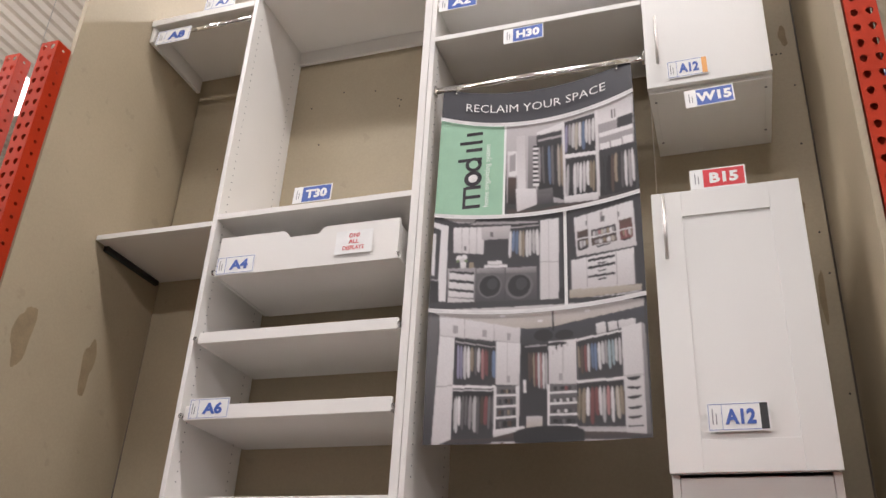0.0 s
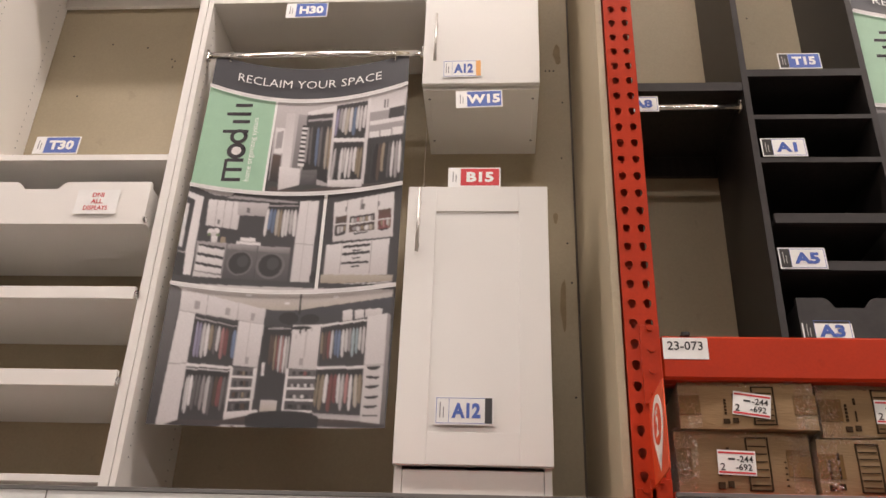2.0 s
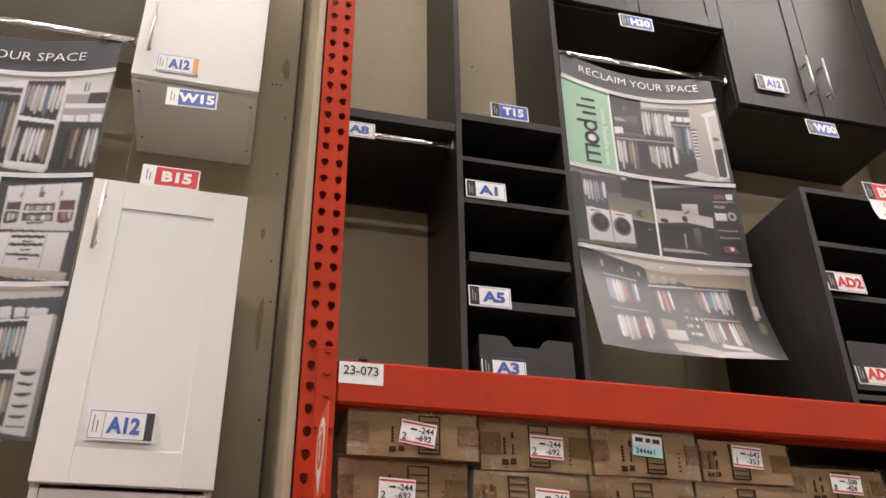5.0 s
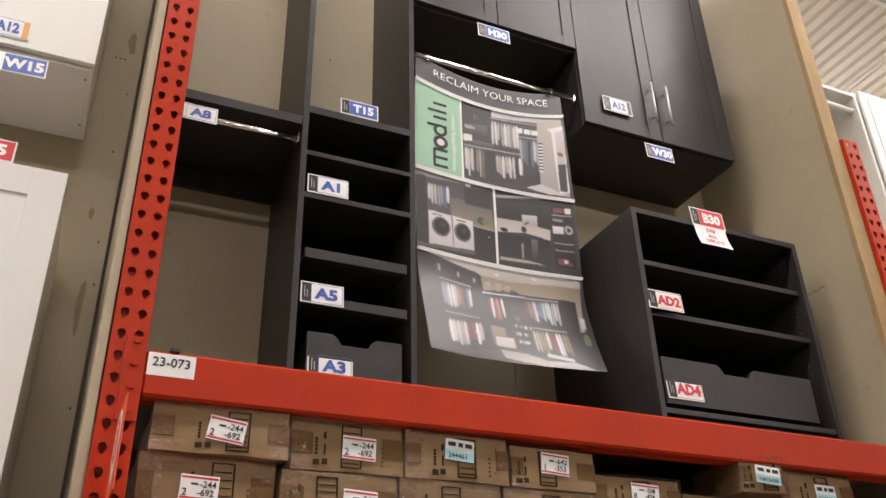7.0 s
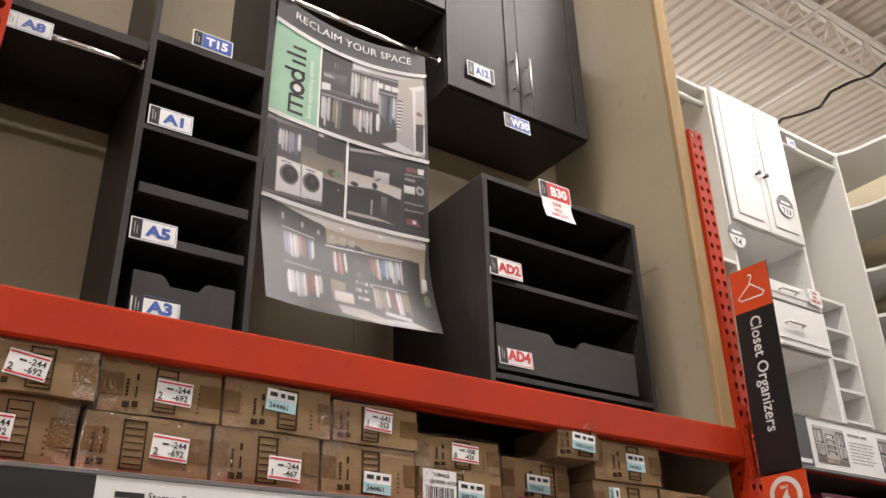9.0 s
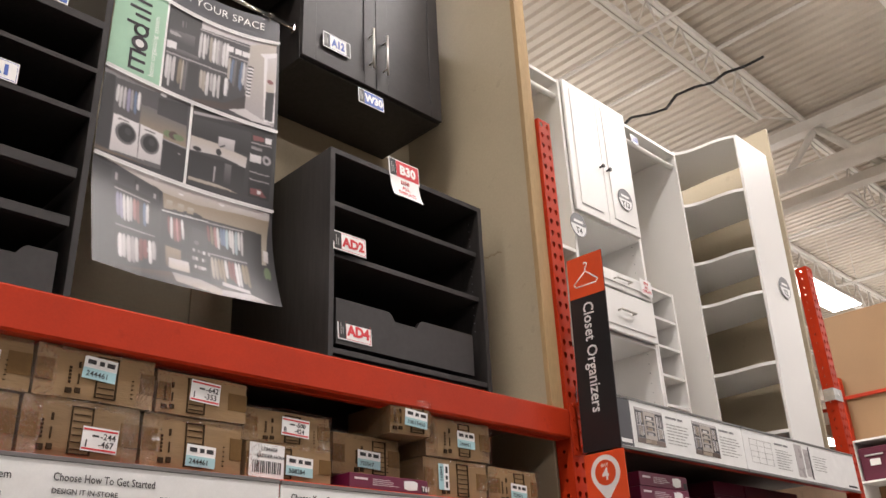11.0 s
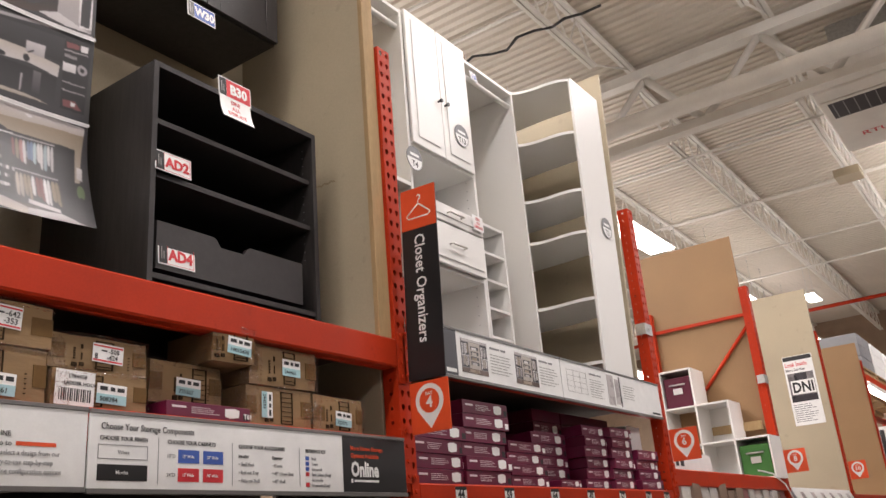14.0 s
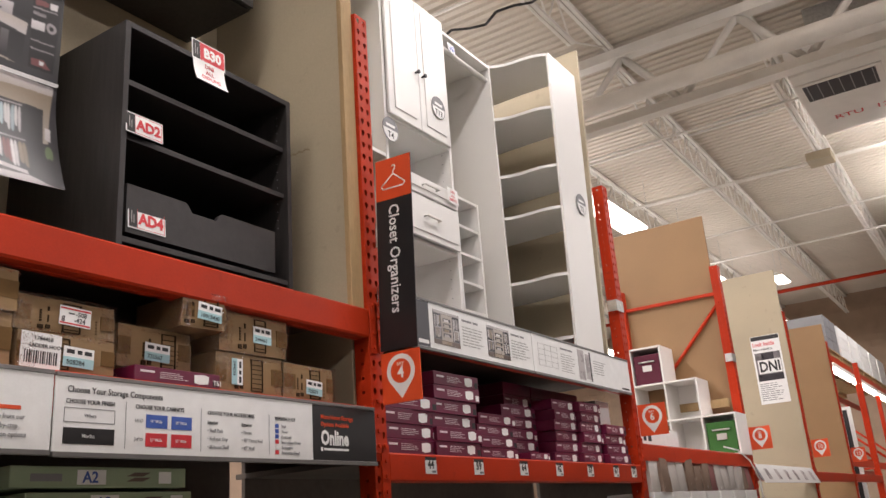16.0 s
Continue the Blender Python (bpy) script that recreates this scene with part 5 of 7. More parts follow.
    s.area("w", 559, 961, 694, 963, 694, 968, 560, 967)
    s.area("w", 559, 868, 571, 868, 569, 964, 559, 964)
    s.area("k>d", 688, 770, 892, 756, 892, 864, 688, 865)
    s.garments("tnrwbbwwlccwh", 691, 781, 886, 768, 887, 843, 693, 850)
    s.area("w", 686, 765, 892, 752, 892, 756, 686, 771)
    s.area("w", 688, 863, 893, 862, 893, 868, 688, 869)
    s.area("k>d", 688, 869, 892, 869, 895, 973, 689, 969)
    s.garments("ttwrrwhiwet", 693, 878, 886, 879, 890, 967, 687, 964)
    s.area("l>h", 682, 966, 895, 973, 895, 984, 721, 980)
    s.area("w>h", 888, 745, 974, 739, 978, 993, 894, 989)
    s.area("l>g", 974, 739, 989, 744, 998, 991, 978, 993)
    s.area("l", 892, 859, 978, 859, 978, 861, 892, 861)
    s.area("k", 904, 863, 962, 863, 962, 866, 946, 871, 921, 871, 904, 867)
    s.area("k", 903, 885, 962, 885, 962, 888, 946, 892, 921, 892, 903, 889)
    s.area("k", 903, 907, 963, 906, 962, 909, 946, 913, 921, 914, 903, 910)
    s.area("k", 904, 930, 963, 929, 963, 932, 947, 936, 922, 936, 903, 933)
    s.area("k", 903, 952, 964, 951, 964, 953, 948, 957, 922, 958, 903, 955)
    s.area("k", 903, 971, 966, 972, 965, 975, 902, 974)
    s.area("w>h", 778, 732, 820, 729, 823, 755, 781, 757)
    s.area("w>h", 830, 731, 870, 729, 872, 750, 834, 752)
    s.area("w>h", 876, 729, 949, 727, 951, 740, 878, 748)
    s.spot("k", 544, 751, 44, 15)
    s.spot("k", 637, 753, 42, 13)
    s.area("k", 584, 691, 590, 691, 593, 741, 584, 741)
    s.spot("k", 603, 773, 46, 5)
    s.spot("h", 568, 783, 5, 4)
    s.spot("h", 585, 794, 6, 6)
    s.spot("h", 605, 788, 5, 5)
    s.spot("h", 617, 780, 5, 5)
    s.spot("h", 633, 786, 5, 5)
    s.spot("h", 651, 777, 5, 5)
    s.spot("k", 601, 782, 4, 6)
    s.spot("k", 625, 777, 4, 6)
    s.area("n>d", 126, 988, 328, 986, 459, 970, 846, 982, 998, 992, 993, 1019, 33, 1008)
    s.area("l>h", 234, 1008, 322, 996, 413, 996, 432, 1009)
    s.area("l>h", 559, 1013, 723, 995, 808, 998, 939, 1000, 883, 1007, 713, 1015)
    s.area("n", 342, 1000, 362, 998, 402, 1005, 387, 1007)
    s.spot("k", 566, 978, 155, 15)
    s.area("k", 409, 976, 720, 980, 718, 1000, 646, 1008, 579, 1011, 500, 1008, 413, 995)
    return s


def dark_banner():
    s = Sheet(1.448, 2.072, 3.775, 2.555, Y15 + 0.048, 0.020, 0.060, arc(0.096, 0.038), arc(0.420, 0.008), arc(0.684, 0.004))
    s.roll = 0.095
    banner_base(s, 0.288, 0.110, 0.402)
    s.photo(0.30, 1, s.l1, s.l2, "printed photograph of a dark wardrobe beside a doorway")
    s.area("d>d", 287, 124, 1046, 56, 992, 429, 296, 466)
    s.area("l>h", 500, 138, 984, 93, 982, 108, 809, 147, 499, 166)
    s.area("e>l", 805, 148, 983, 99, 977, 408, 875, 399, 782, 381)
    s.area("h", 669, 401, 788, 379, 977, 405, 975, 419, 786, 408)
    s.area("w", 876, 163, 988, 134, 978, 392, 911, 401, 900, 173)
    s.area("h>e", 925, 169, 985, 152, 974, 285, 920, 293)
    s.spot("r", 946, 252, 22, 8)
    s.area("k>d", 920, 293, 976, 285, 969, 390, 918, 392)
    s.area("k>d", 300, 141, 493, 139, 493, 198, 302, 213)
    s.area("g", 381, 171, 388, 171, 389, 192, 383, 192)
    s.area("g", 400, 169, 404, 169, 406, 191, 401, 191)
    s.area("g>d", 314, 216, 463, 205, 462, 243, 315, 248)
    s.area("l", 317, 221, 350, 219, 385, 225, 382, 230, 318, 232)
    s.area("g>d", 315, 271, 497, 269, 497, 280, 316, 288)
    s.area("w", 308, 256, 359, 253, 359, 276, 308, 281)
    s.area("l", 490, 168, 811, 154, 811, 157, 490, 173)
    s.area("l", 310, 294, 676, 283, 675, 287, 310, 299)
    s.garments("wwhewhlww", 493, 178, 676, 175, 670, 267, 491, 271)
    s.area("w", 663, 184, 705, 181, 703, 201, 662, 204)
    s.area("w", 713, 183, 755, 180, 753, 199, 711, 202)
    s.area("w", 762, 181, 806, 178, 804, 196, 760, 200)
    s.area("l", 674, 215, 806, 209, 805, 214, 674, 219)
    s.garments("ebgdbwl", 673, 222, 805, 216, 795, 328, 667, 323)
    s.stripes(801, 224, 834, 222, 817, 332, 791, 336)
    s.garments("wwhdteg", 310, 302, 438, 295, 431, 415, 312, 406)
    s.area("k>d", 438, 299, 506, 297, 503, 410, 434, 413)
    s.garments("eewhwhkw", 506, 305, 678, 296, 673, 382, 504, 389)
    s.area("k>n", 309, 418, 495, 411, 670, 384, 792, 334, 788, 380, 668, 409, 310, 449)
    s.photo(0, 0.475, s.l2, s.l3, "printed photograph of a laundry with white machines")
    s.area("d>g", -59, 428, 481, 397, 494, 687, -39, 714)
    s.area("l>g", -7, 428, 295, 415, 451, 424, 451, 433, 296, 440, -6, 450)
    s.spot("w", 321, 441, 18, 5)
    s.garments("wwhplbw", 73, 464, 202, 462, 204, 536, 73, 536)
    s.area("g>t", 208, 496, 462, 494, 471, 575, 340, 574, 210, 557)
    s.area("k>d", 296, 454, 463, 440, 465, 507, 297, 507)
    s.area("k>d", -24, 446, 61, 444, 76, 663, -12, 662)
    s.area("w>h", 74, 556, 209, 557, 217, 657, 75, 662)
    s.area("w>h", 217, 557, 341, 560, 343, 653, 221, 657)
    s.area("g", 97, 564, 156, 563, 157, 567, 98, 568)
    s.area("g", 238, 566, 298, 565, 299, 570, 238, 570)
    s.spot("g", 147, 601, 56, 31)
    s.spot("k", 150, 600, 45, 25)
    s.spot("d", 158, 593, 18, 11)
    s.spot("g", 276, 604, 52, 30)
    s.spot("k", 279, 603, 41, 24)
    s.spot("d", 285, 597, 17, 10)
    s.area("l", 341, 571, 476, 573, 477, 577, 341, 575)
    s.area("k>d", 341, 576, 477, 579, 480, 675, 346, 668)
    s.spot("f", 370, 553, 30, 10)
    s.spot("n", 398, 552, 28, 12)
    s.spot("f", 426, 553, 31, 9)
    s.spot("l", 437, 600, 7, 2)
    s.area("n>t", -14, 661, 74, 665, 348, 669, 486, 672, 486, 686, 302, 679, -15, 688)
    s.photo(0.49, 1, s.l2, s.l3, "printed photograph of a desk niche with shelves")
    s.area("k>d", 491, 427, 995, 404, 970, 692, 491, 688)
    s.area("l", 494, 450, 987, 408, 986, 415, 494, 460)
    s.area("d>k", 499, 468, 845, 450, 839, 528, 664, 525, 499, 523)
    s.area("e>h", 490, 529, 644, 526, 824, 538, 819, 572, 663, 561, 490, 574)
    s.area("h>l", 650, 501, 746, 497, 744, 533, 649, 534)
    s.spot("k", 657, 551, 17, 10)
    s.area("k", 658, 533, 690, 521, 692, 526, 663, 537)
    s.spot("k", 533, 564, 25, 6)
    s.area("k>d", 490, 578, 817, 572, 813, 667, 491, 658)
    s.area("g>d", 699, 579, 738, 579, 736, 641, 698, 641)
    s.area("l", 637, 600, 648, 599, 645, 647, 637, 648)
    s.area("l", 613, 654, 669, 652, 669, 655, 613, 657)
    s.area("e>t", 499, 654, 661, 651, 858, 662, 969, 664, 967, 688, 500, 684)
    s.area("k>k", 841, 455, 981, 448, 969, 664, 844, 664)
    s.area("r", 850, 457, 921, 454, 920, 467, 855, 475)
    s.area("w", 927, 452, 968, 450, 967, 469, 929, 471)
    s.area("l", 842, 481, 970, 475, 969, 478, 842, 485)
    s.area("g>l", 844, 494, 912, 491, 911, 501, 844, 503)
    s.area("w>h", 841, 520, 910, 518, 910, 543, 840, 545)
    s.spot("l", 943, 526, 27, 15)
    s.spot("k", 943, 526, 12, 7)
    s.area("l", 845, 576, 964, 573, 964, 576, 845, 579)
    s.area("l", 847, 599, 966, 597, 965, 600, 847, 602)
    s.area("r", 855, 629, 917, 625, 956, 646, 859, 648)
    s.area("w", 897, 630, 920, 631, 919, 641, 899, 642)
    s.photo(0, 1, s.l3, BOTTOM, "printed photograph of a dark dressing room")
    s.area("d>d", -53, 675, 1125, 651, 1014, 1044, -67, 1037)
    s.area("h>e", 49, 689, 235, 689, 494, 689, 984, 692, 982, 717, 770, 721, 562, 732, 373, 729, 343, 721)
    s.spot("w", 332, 699, 16, 3)
    s.spot("w", 472, 717, 15, 3)
    s.spot("w", 701, 708, 18, 3)
    s.spot("w", 958, 694, 14, 3)
    s.area("t>e", 373, 729, 562, 732, 770, 721, 982, 717, 951, 866, 917, 869, 930, 765, 765, 768, 627, 770, 560, 758, 381, 774)
    s.area("k>d", 367, 779, 573, 765, 938, 764, 911, 997, 344, 971)
    s.area("e>t", 394, 746, 428, 745, 426, 771, 392, 773)
    s.area("e>t", 458, 746, 492, 745, 488, 769, 454, 771)
    s.area("e>t", 513, 748, 547, 747, 543, 767, 508, 768)
    s.area("k>d", -10, 698, 365, 730, 346, 974, -15, 999)
    s.area("d", 102, 709, 222, 717, 221, 753, 102, 750)
    s.area("d", 235, 718, 356, 729, 355, 762, 235, 752)
    s.area("l", 118, 720, 131, 721, 131, 742, 118, 741)
    s.area("l", 230, 732, 243, 732, 243, 749, 229, 749)
    s.area("l", 324, 740, 337, 741, 337, 755, 323, 754)
    s.area("l", 118, 762, 306, 770, 306, 774, 118, 766)
    s.garments("ppwwhirdbw", 125, 772, 303, 778, 298, 851, 126, 858)
    s.area("l", 122, 872, 330, 871, 330, 874, 122, 876)
    s.garments("wwhlwrrwh", 131, 895, 331, 886, 327, 960, 133, 977)
    s.area("w", 370, 780, 627, 772, 627, 775, 370, 784)
    s.garments("rwrirw", 399, 792, 488, 789, 489, 875, 398, 863)
    s.area("t>n", 384, 889, 468, 891, 462, 956, 383, 949)
    s.area("h>e", 400, 923, 508, 921, 509, 954, 398, 953)
    s.area("d>k", 535, 804, 621, 809, 618, 953, 513, 948)
    s.garments("hdlgwdh", 532, 872, 631, 873, 629, 885, 530, 885)
    s.garments("lhdwgd", 528, 896, 626, 898, 623, 910, 526, 909)
    s.garments("dhlwhd", 523, 922, 620, 924, 617, 936, 521, 935)
    s.spot("g", 557, 852, 14, 7)
    s.area("l", 616, 774, 834, 770, 833, 774, 615, 778)
    s.garments("rtiwbbcwwcwh", 618, 783, 830, 775, 820, 860, 622, 852)
    s.area("l", 631, 873, 840, 874, 839, 878, 630, 877)
    s.garments("eettwrrwwtt", 629, 882, 837, 882, 845, 969, 633, 955)
    s.area("h", 685, 956, 833, 967, 837, 978, 684, 968)
    s.area("k>d", 849, 763, 924, 765, 923, 884, 917, 982, 847, 978, 842, 876)
    s.area("w>h", 941, 818, 969, 819, 964, 859, 937, 854)
    s.spot("f", 951, 897, 20, 23)
    s.spot("d", 950, 942, 19, 31)
    s.area("n>d", 7, 999, 396, 966, 690, 973, 973, 1001, 974, 1023, 680, 1005, 19, 1009)
    s.area("l>e", 414, 964, 566, 966, 675, 981, 684, 1002, 435, 988)
    s.area("h>l", 680, 982, 841, 980, 974, 1002, 971, 1015, 674, 1001)
    return s


def hang_banner(s, rod_z, rod_y, label):
    for f in (s.l1, s.l2, s.l3):
        s.prints.setdefault("w", []).append(s.grid(0, 1, shift(f, -0.0042), shift(f, 0.0042), 45, 1, 0.0082))
    b = thing("hanging_banner", label, "banner", "hanging banners")
    for nm, bm, mt in s.base:
        part(nm, bm, mt, b)
    for u0, u1, va, vb, words_ in s.photos:
        ob = new("photo_print", s.photo_mesh(u0, u1, va, vb))
        ob.parent, ob["label"] = b, words_
    names = {"w": "white_print", "l": "light_print", "k": "black_print"}
    for key, bms in s.prints.items():
        mt = GREEN if key == "gr" else (INKS[key] if isinstance(key, str) else key)
        part("lettering" if not isinstance(key, str) else names.get(key, "picture_print"), merge(*bms), mt, b)["kind"] = "stuff"
    for u in (0.075, 0.925):
        p = s.place(u, TOP(u) + 0.004)
        cl = part("clip", bx(p.x - 0.012, p.x + 0.012, rod_y - 0.0135, rod_y - 0.0125, rod_z - 0.012, rod_z + 0.010, 0), CLEAR, b, "clear plastic hanging clip")
        part("hook", merge(tube((p.x, rod_y - 0.014, rod_z + 0.004), (p.x + 0.004, p.y - 0.004, p.z - 0.012), 0.0016, 6), tube((p.x + 0.004, p.y - 0.004, p.z - 0.012), (p.x - 0.004, p.y - 0.003, p.z - 0.002), 0.0016, 6)), CHROME, cl)
    return b


hang_banner(white_banner(), 3.480, Y15 + 0.028, "glossy vinyl banner with pictures of white closets, hung from a rod")
hang_banner(dark_banner(), 3.768, Y15 + 0.050, "glossy vinyl banner with pictures of dark closets, hung from a rod")

# ---- cardboard boxes on the rack ----
def soft_box(w, d, h, seed, swell=0.0028):
    """A carton with slightly bulging faces and dented edges, its lower front left corner at the origin."""
    bm = bmesh.new()
    bmesh.ops.create_cube(bm, size=1.0)
    bmesh.ops.subdivide_edges(bm, edges=bm.edges[:], cuts=5, use_grid_fill=True)
    for v in bm.verts:
        p = v.co.copy()
        q = Vector((p.x * w, p.y * d, p.z * h))
        for i in range(3):
            a, b = p[(i + 1) % 3], p[(i + 2) % 3]
            if abs(abs(p[i]) - 0.5) < 1e-4:
                q[i] += math.copysign(swell * (1 - 4 * a * a) * (1 - 4 * b * b), p[i])
        n = noise.noise_vector(q * 9 + Vector((seed * 7.1, seed * 3.3, 0)))
        edge = sum(abs(abs(c) - 0.5) < 1e-4 for c in p)
        q += n * (0.0014 if edge < 2 else 0.0042)
        v.co = q + Vector((w / 2, d / 2, h / 2))
    bmesh.ops.recalc_face_normals(bm, faces=bm.faces)
    for f in bm.faces:
        f.smooth = False
    return bm


def carton(x0, x1, z0, z1, y, seed, *stickers, turn=0.0, depth=0.42, roll=0.0):
    """A sealed shipping box with tape, printed marks and a stock sticker."""
    w, h = x1 - x0, z1 - z0
    rnd = random.Random(seed)
    c = thing("cardboard_box", "brown sealed cardboard shipping box with stickers and tape", "cardboard box", "stacked cardboard boxes", pose(x0, y, z0, 0, roll, turn))
    part("carton", soft_box(w, depth, h, seed), CARD, c)
    f = -0.0046
    for xa, sg in ((0.0, 1), (w, -1)):
        tl = rnd.uniform(0.03, 0.055)
        part("tape", merge(flat(min(xa, xa + sg * tl), max(xa, xa + sg * tl), h * 0.30, h * 0.72, -0.0028, 0.003)), TAPE, c, "brown packing tape")
    k = rnd.uniform(0.28, 0.6)
    grid_marks = [flat(w * k, w * k + 0.05, h * 0.08, h * 0.095, f, 0.005), flat(w * k, w * k + 0.05, h * 0.895, h * 0.91, f, 0.005), flat(w * k, w * k + 0.003, h * 0.08, h * 0.91, f, 0.005), flat(w * k + 0.047, w * k + 0.05, h * 0.08, h * 0.91, f, 0.005)]
    grid_marks += [flat(w * k + 0.006, w * k + 0.044, h * (0.16 + 0.12 * i), h * (0.172 + 0.12 * i), f, 0.005) for i in range(6)]
    grid_marks += [flat(w * k - 0.045, w * k - 0.033, h * 0.12, h * 0.22, f, 0.005), flat(w * k - 0.042, w * k - 0.037, h * 0.62, h * 0.74, f, 0.005), flat(w * k - 0.041, w * k - 0.038, h * 0.3, h * 0.5, f, 0.005)]
    for i in range(5):
        grid_marks.append(flat(w * k - 0.062, w * k - 0.057, h * (0.30 + 0.07 * i), h * (0.345 + 0.07 * i), f, 0.005))
    if rnd.random() < 0.5:
        grid_marks += [flat(w * 0.80, w * 0.815, h * (0.16 + 0.09 * i), h * (0.175 + 0.09 * i), f, 0.005) for i in range(5)]
    grid_marks.append(flat(w * k - 0.066, w * k - 0.052, h * 0.10, h * 0.20, f, 0.005))
    part("print", merge(*grid_marks), CARTON_INK, c)
    # shiny film round the ends
    fm = soft_box(w + 0.008, depth, h + 0.008, seed + 50, 0.004)
    for v in fm.verts:
        v.co += Vector((-0.004, -0.0075, -0.002)) + noise.noise_vector(v.co * 26 + Vector((seed, 0, 0))) * 0.0035
    cut = rnd.uniform(0.08, 0.20) * w
    bmesh.ops.delete(fm, geom=[f_ for f_ in fm.faces if cut < f_.calc_center_median().x < w - cut * 0.7 and f_.calc_center_median().z < h * 0.88 or f_.calc_center_median().y > 0.1], context="FACES")
    for f_ in fm.faces:
        f_.smooth = True
    part("stretch_film", fm, FILM, c, "clear crinkled stretch film")
    for sticker in stickers:
        kind, sx, sz, sw, sh_, sr = sticker[:6]
        st = part("sticker", bx(0, sw, -0.0006, 0, 0, sh_, 0), PAPER, c, "white paper stock sticker")
        st.matrix_basis = pose(sx * w, f - 0.001, sz * h, 0, sr, 0)
        if kind == "red":
            part("red_band", merge(flat(0.002, sw - 0.002, 0.003, 0.007, -0.0012), flat(0.002, sw - 0.002, sh_ - 0.008, sh_ - 0.004, -0.0012)), REDINK, st)
            part("lettering", merge(at(letters(sticker[6], sh_ * 0.42, 0.008), sw * 0.06, -0.0014, sh_ * 0.16), at(letters(sticker[7], sh_ * 0.36, 0.012), sw * 0.50, -0.0014, sh_ * 0.53), at(letters(sticker[8], sh_ * 0.36, 0.012), sw * 0.46, -0.0014, sh_ * 0.20),
                                    flat(sw * 0.28, sw * 0.46, sh_ * 0.60, sh_ * 0.68, -0.0012)), INK, st)
        elif kind == "blue":
            part("blue_field", flat(0.0, sw, 0.0, sh_ * 0.48, -0.0012), CYAN, st)
            part("lettering", merge(at(letters(sticker[6], sh_ * 0.34, 0.004), sw * 0.10, -0.0018, sh_ * 0.12), flat(sw * 0.1, sw * 0.35, sh_ * 0.66, sh_ * 0.86, -0.0014), flat(sw * 0.45, sw * 0.6, sh_ * 0.66, sh_ * 0.86, -0.0014), flat(sw * 0.68, sw * 0.92, sh_ * 0.66, sh_ * 0.86, -0.0014)), INK, st)
        else:
            rb = [flat(sw * 0.1 + i * sw * 0.055, sw * 0.1 + i * sw * 0.055 + sw * (0.02 + 0.018 * (i * 7 % 3) / 2), sh_ * 0.12, sh_ * 0.48, -0.0012) for i in range(15)]
            part("lettering", merge(at(letters("1784458", sh_ * 0.17, 0.004), sw * 0.3, -0.0014, sh_ * 0.78), at(letters("LADDER HOOK", sh_ * 0.15, 0.01), sw * 0.2, -0.0014, sh_ * 0.58), *rb), INK, st)
    return c


Z0, ZM, ZT = 1.956, 2.083, 2.205
yb = FACE + 0.016
R = lambda sx, sz, sr, a, b, c_, w=0.082, h=0.054: ("red", sx, sz, w, h, sr, a, b, c_)
B_ = lambda sx, sz, sr, a, w=0.078, h=0.052: ("blue", sx, sz, w, h, sr, a)
carton(0.650, 0.940, Z0, ZM + 0.014, yb + 0.02, 1, R(0.30, 0.32, 2, "2", "-244", "-692"))
carton(0.952, 1.228, Z0, ZM, yb + 0.012, 2, R(0.52, 0.30, 3, "2", "-244", "-692"))
carton(1.236, 1.500, Z0, ZM, yb + 0.010, 3, R(0.50, 0.16, 2, "1", "-244", "-467"))
carton(1.512, 1.776, Z0, ZM, yb + 0.014, 4, B_(0.42, 0.10, 2, "244461"))
carton(0.664, 0.962, ZM + 0.016, 2.204, yb + 0.004, 5, R(0.38, 0.30, 8, "2", "-244", "-692"), turn=-1.5)
carton(0.972, 1.242, ZM + 0.003, ZT, yb + 0.012, 6, R(0.44, 0.26, 2, "2", "-244", "-692"))
carton(1.250, 1.524, ZM + 0.003, ZT - 0.004, yb + 0.006, 7, B_(0.36, 0.44, 4, "244461"))
carton(1.534, 1.782, ZM + 0.003, ZT - 0.016, yb + 0.008, 8, R(0.34, 0.38, 3, "1", "-642", "-353"), turn=0.8)
carton(1.790, 2.055, Z0, 2.048, yb + 0.012, 9, ("bar", 0.02, 0.05, 0.105, 0.085, 1), B_(0.44, 0.18, 2, "508284", 0.085, 0.050))
carton(1.778, 2.056, 2.051, 2.138, yb + 0.020, 10, R(0.42, 0.30, 2, "8", "-508", "-424", 0.088, 0.048))
carton(2.098, 2.346, 2.002, 2.118, yb + 0.060, 11, B_(0.34, 0.22, 2, "735567", 0.085, 0.050))
carton(2.258, 2.408, 2.124, 2.222, yb - 0.006, 12, B_(0.32, 0.28, 5, "10015430", 0.085, 0.050), turn=-4, depth=0.22)
carton(2.405, 2.676, Z0, 2.074, yb + 0.014, 13, B_(0.20, 0.86, 90, "244593", 0.078, 0.044))
carton(2.412, 2.696, 2.078, 2.201, yb + 0.010, 14, B_(0.46, 0.30, 1, "244461"))
carton(2.688, 2.926, Z0, 2.070, yb + 0.018, 15, B_(0.42, 0.20, 3, "723571", 0.078, 0.048))


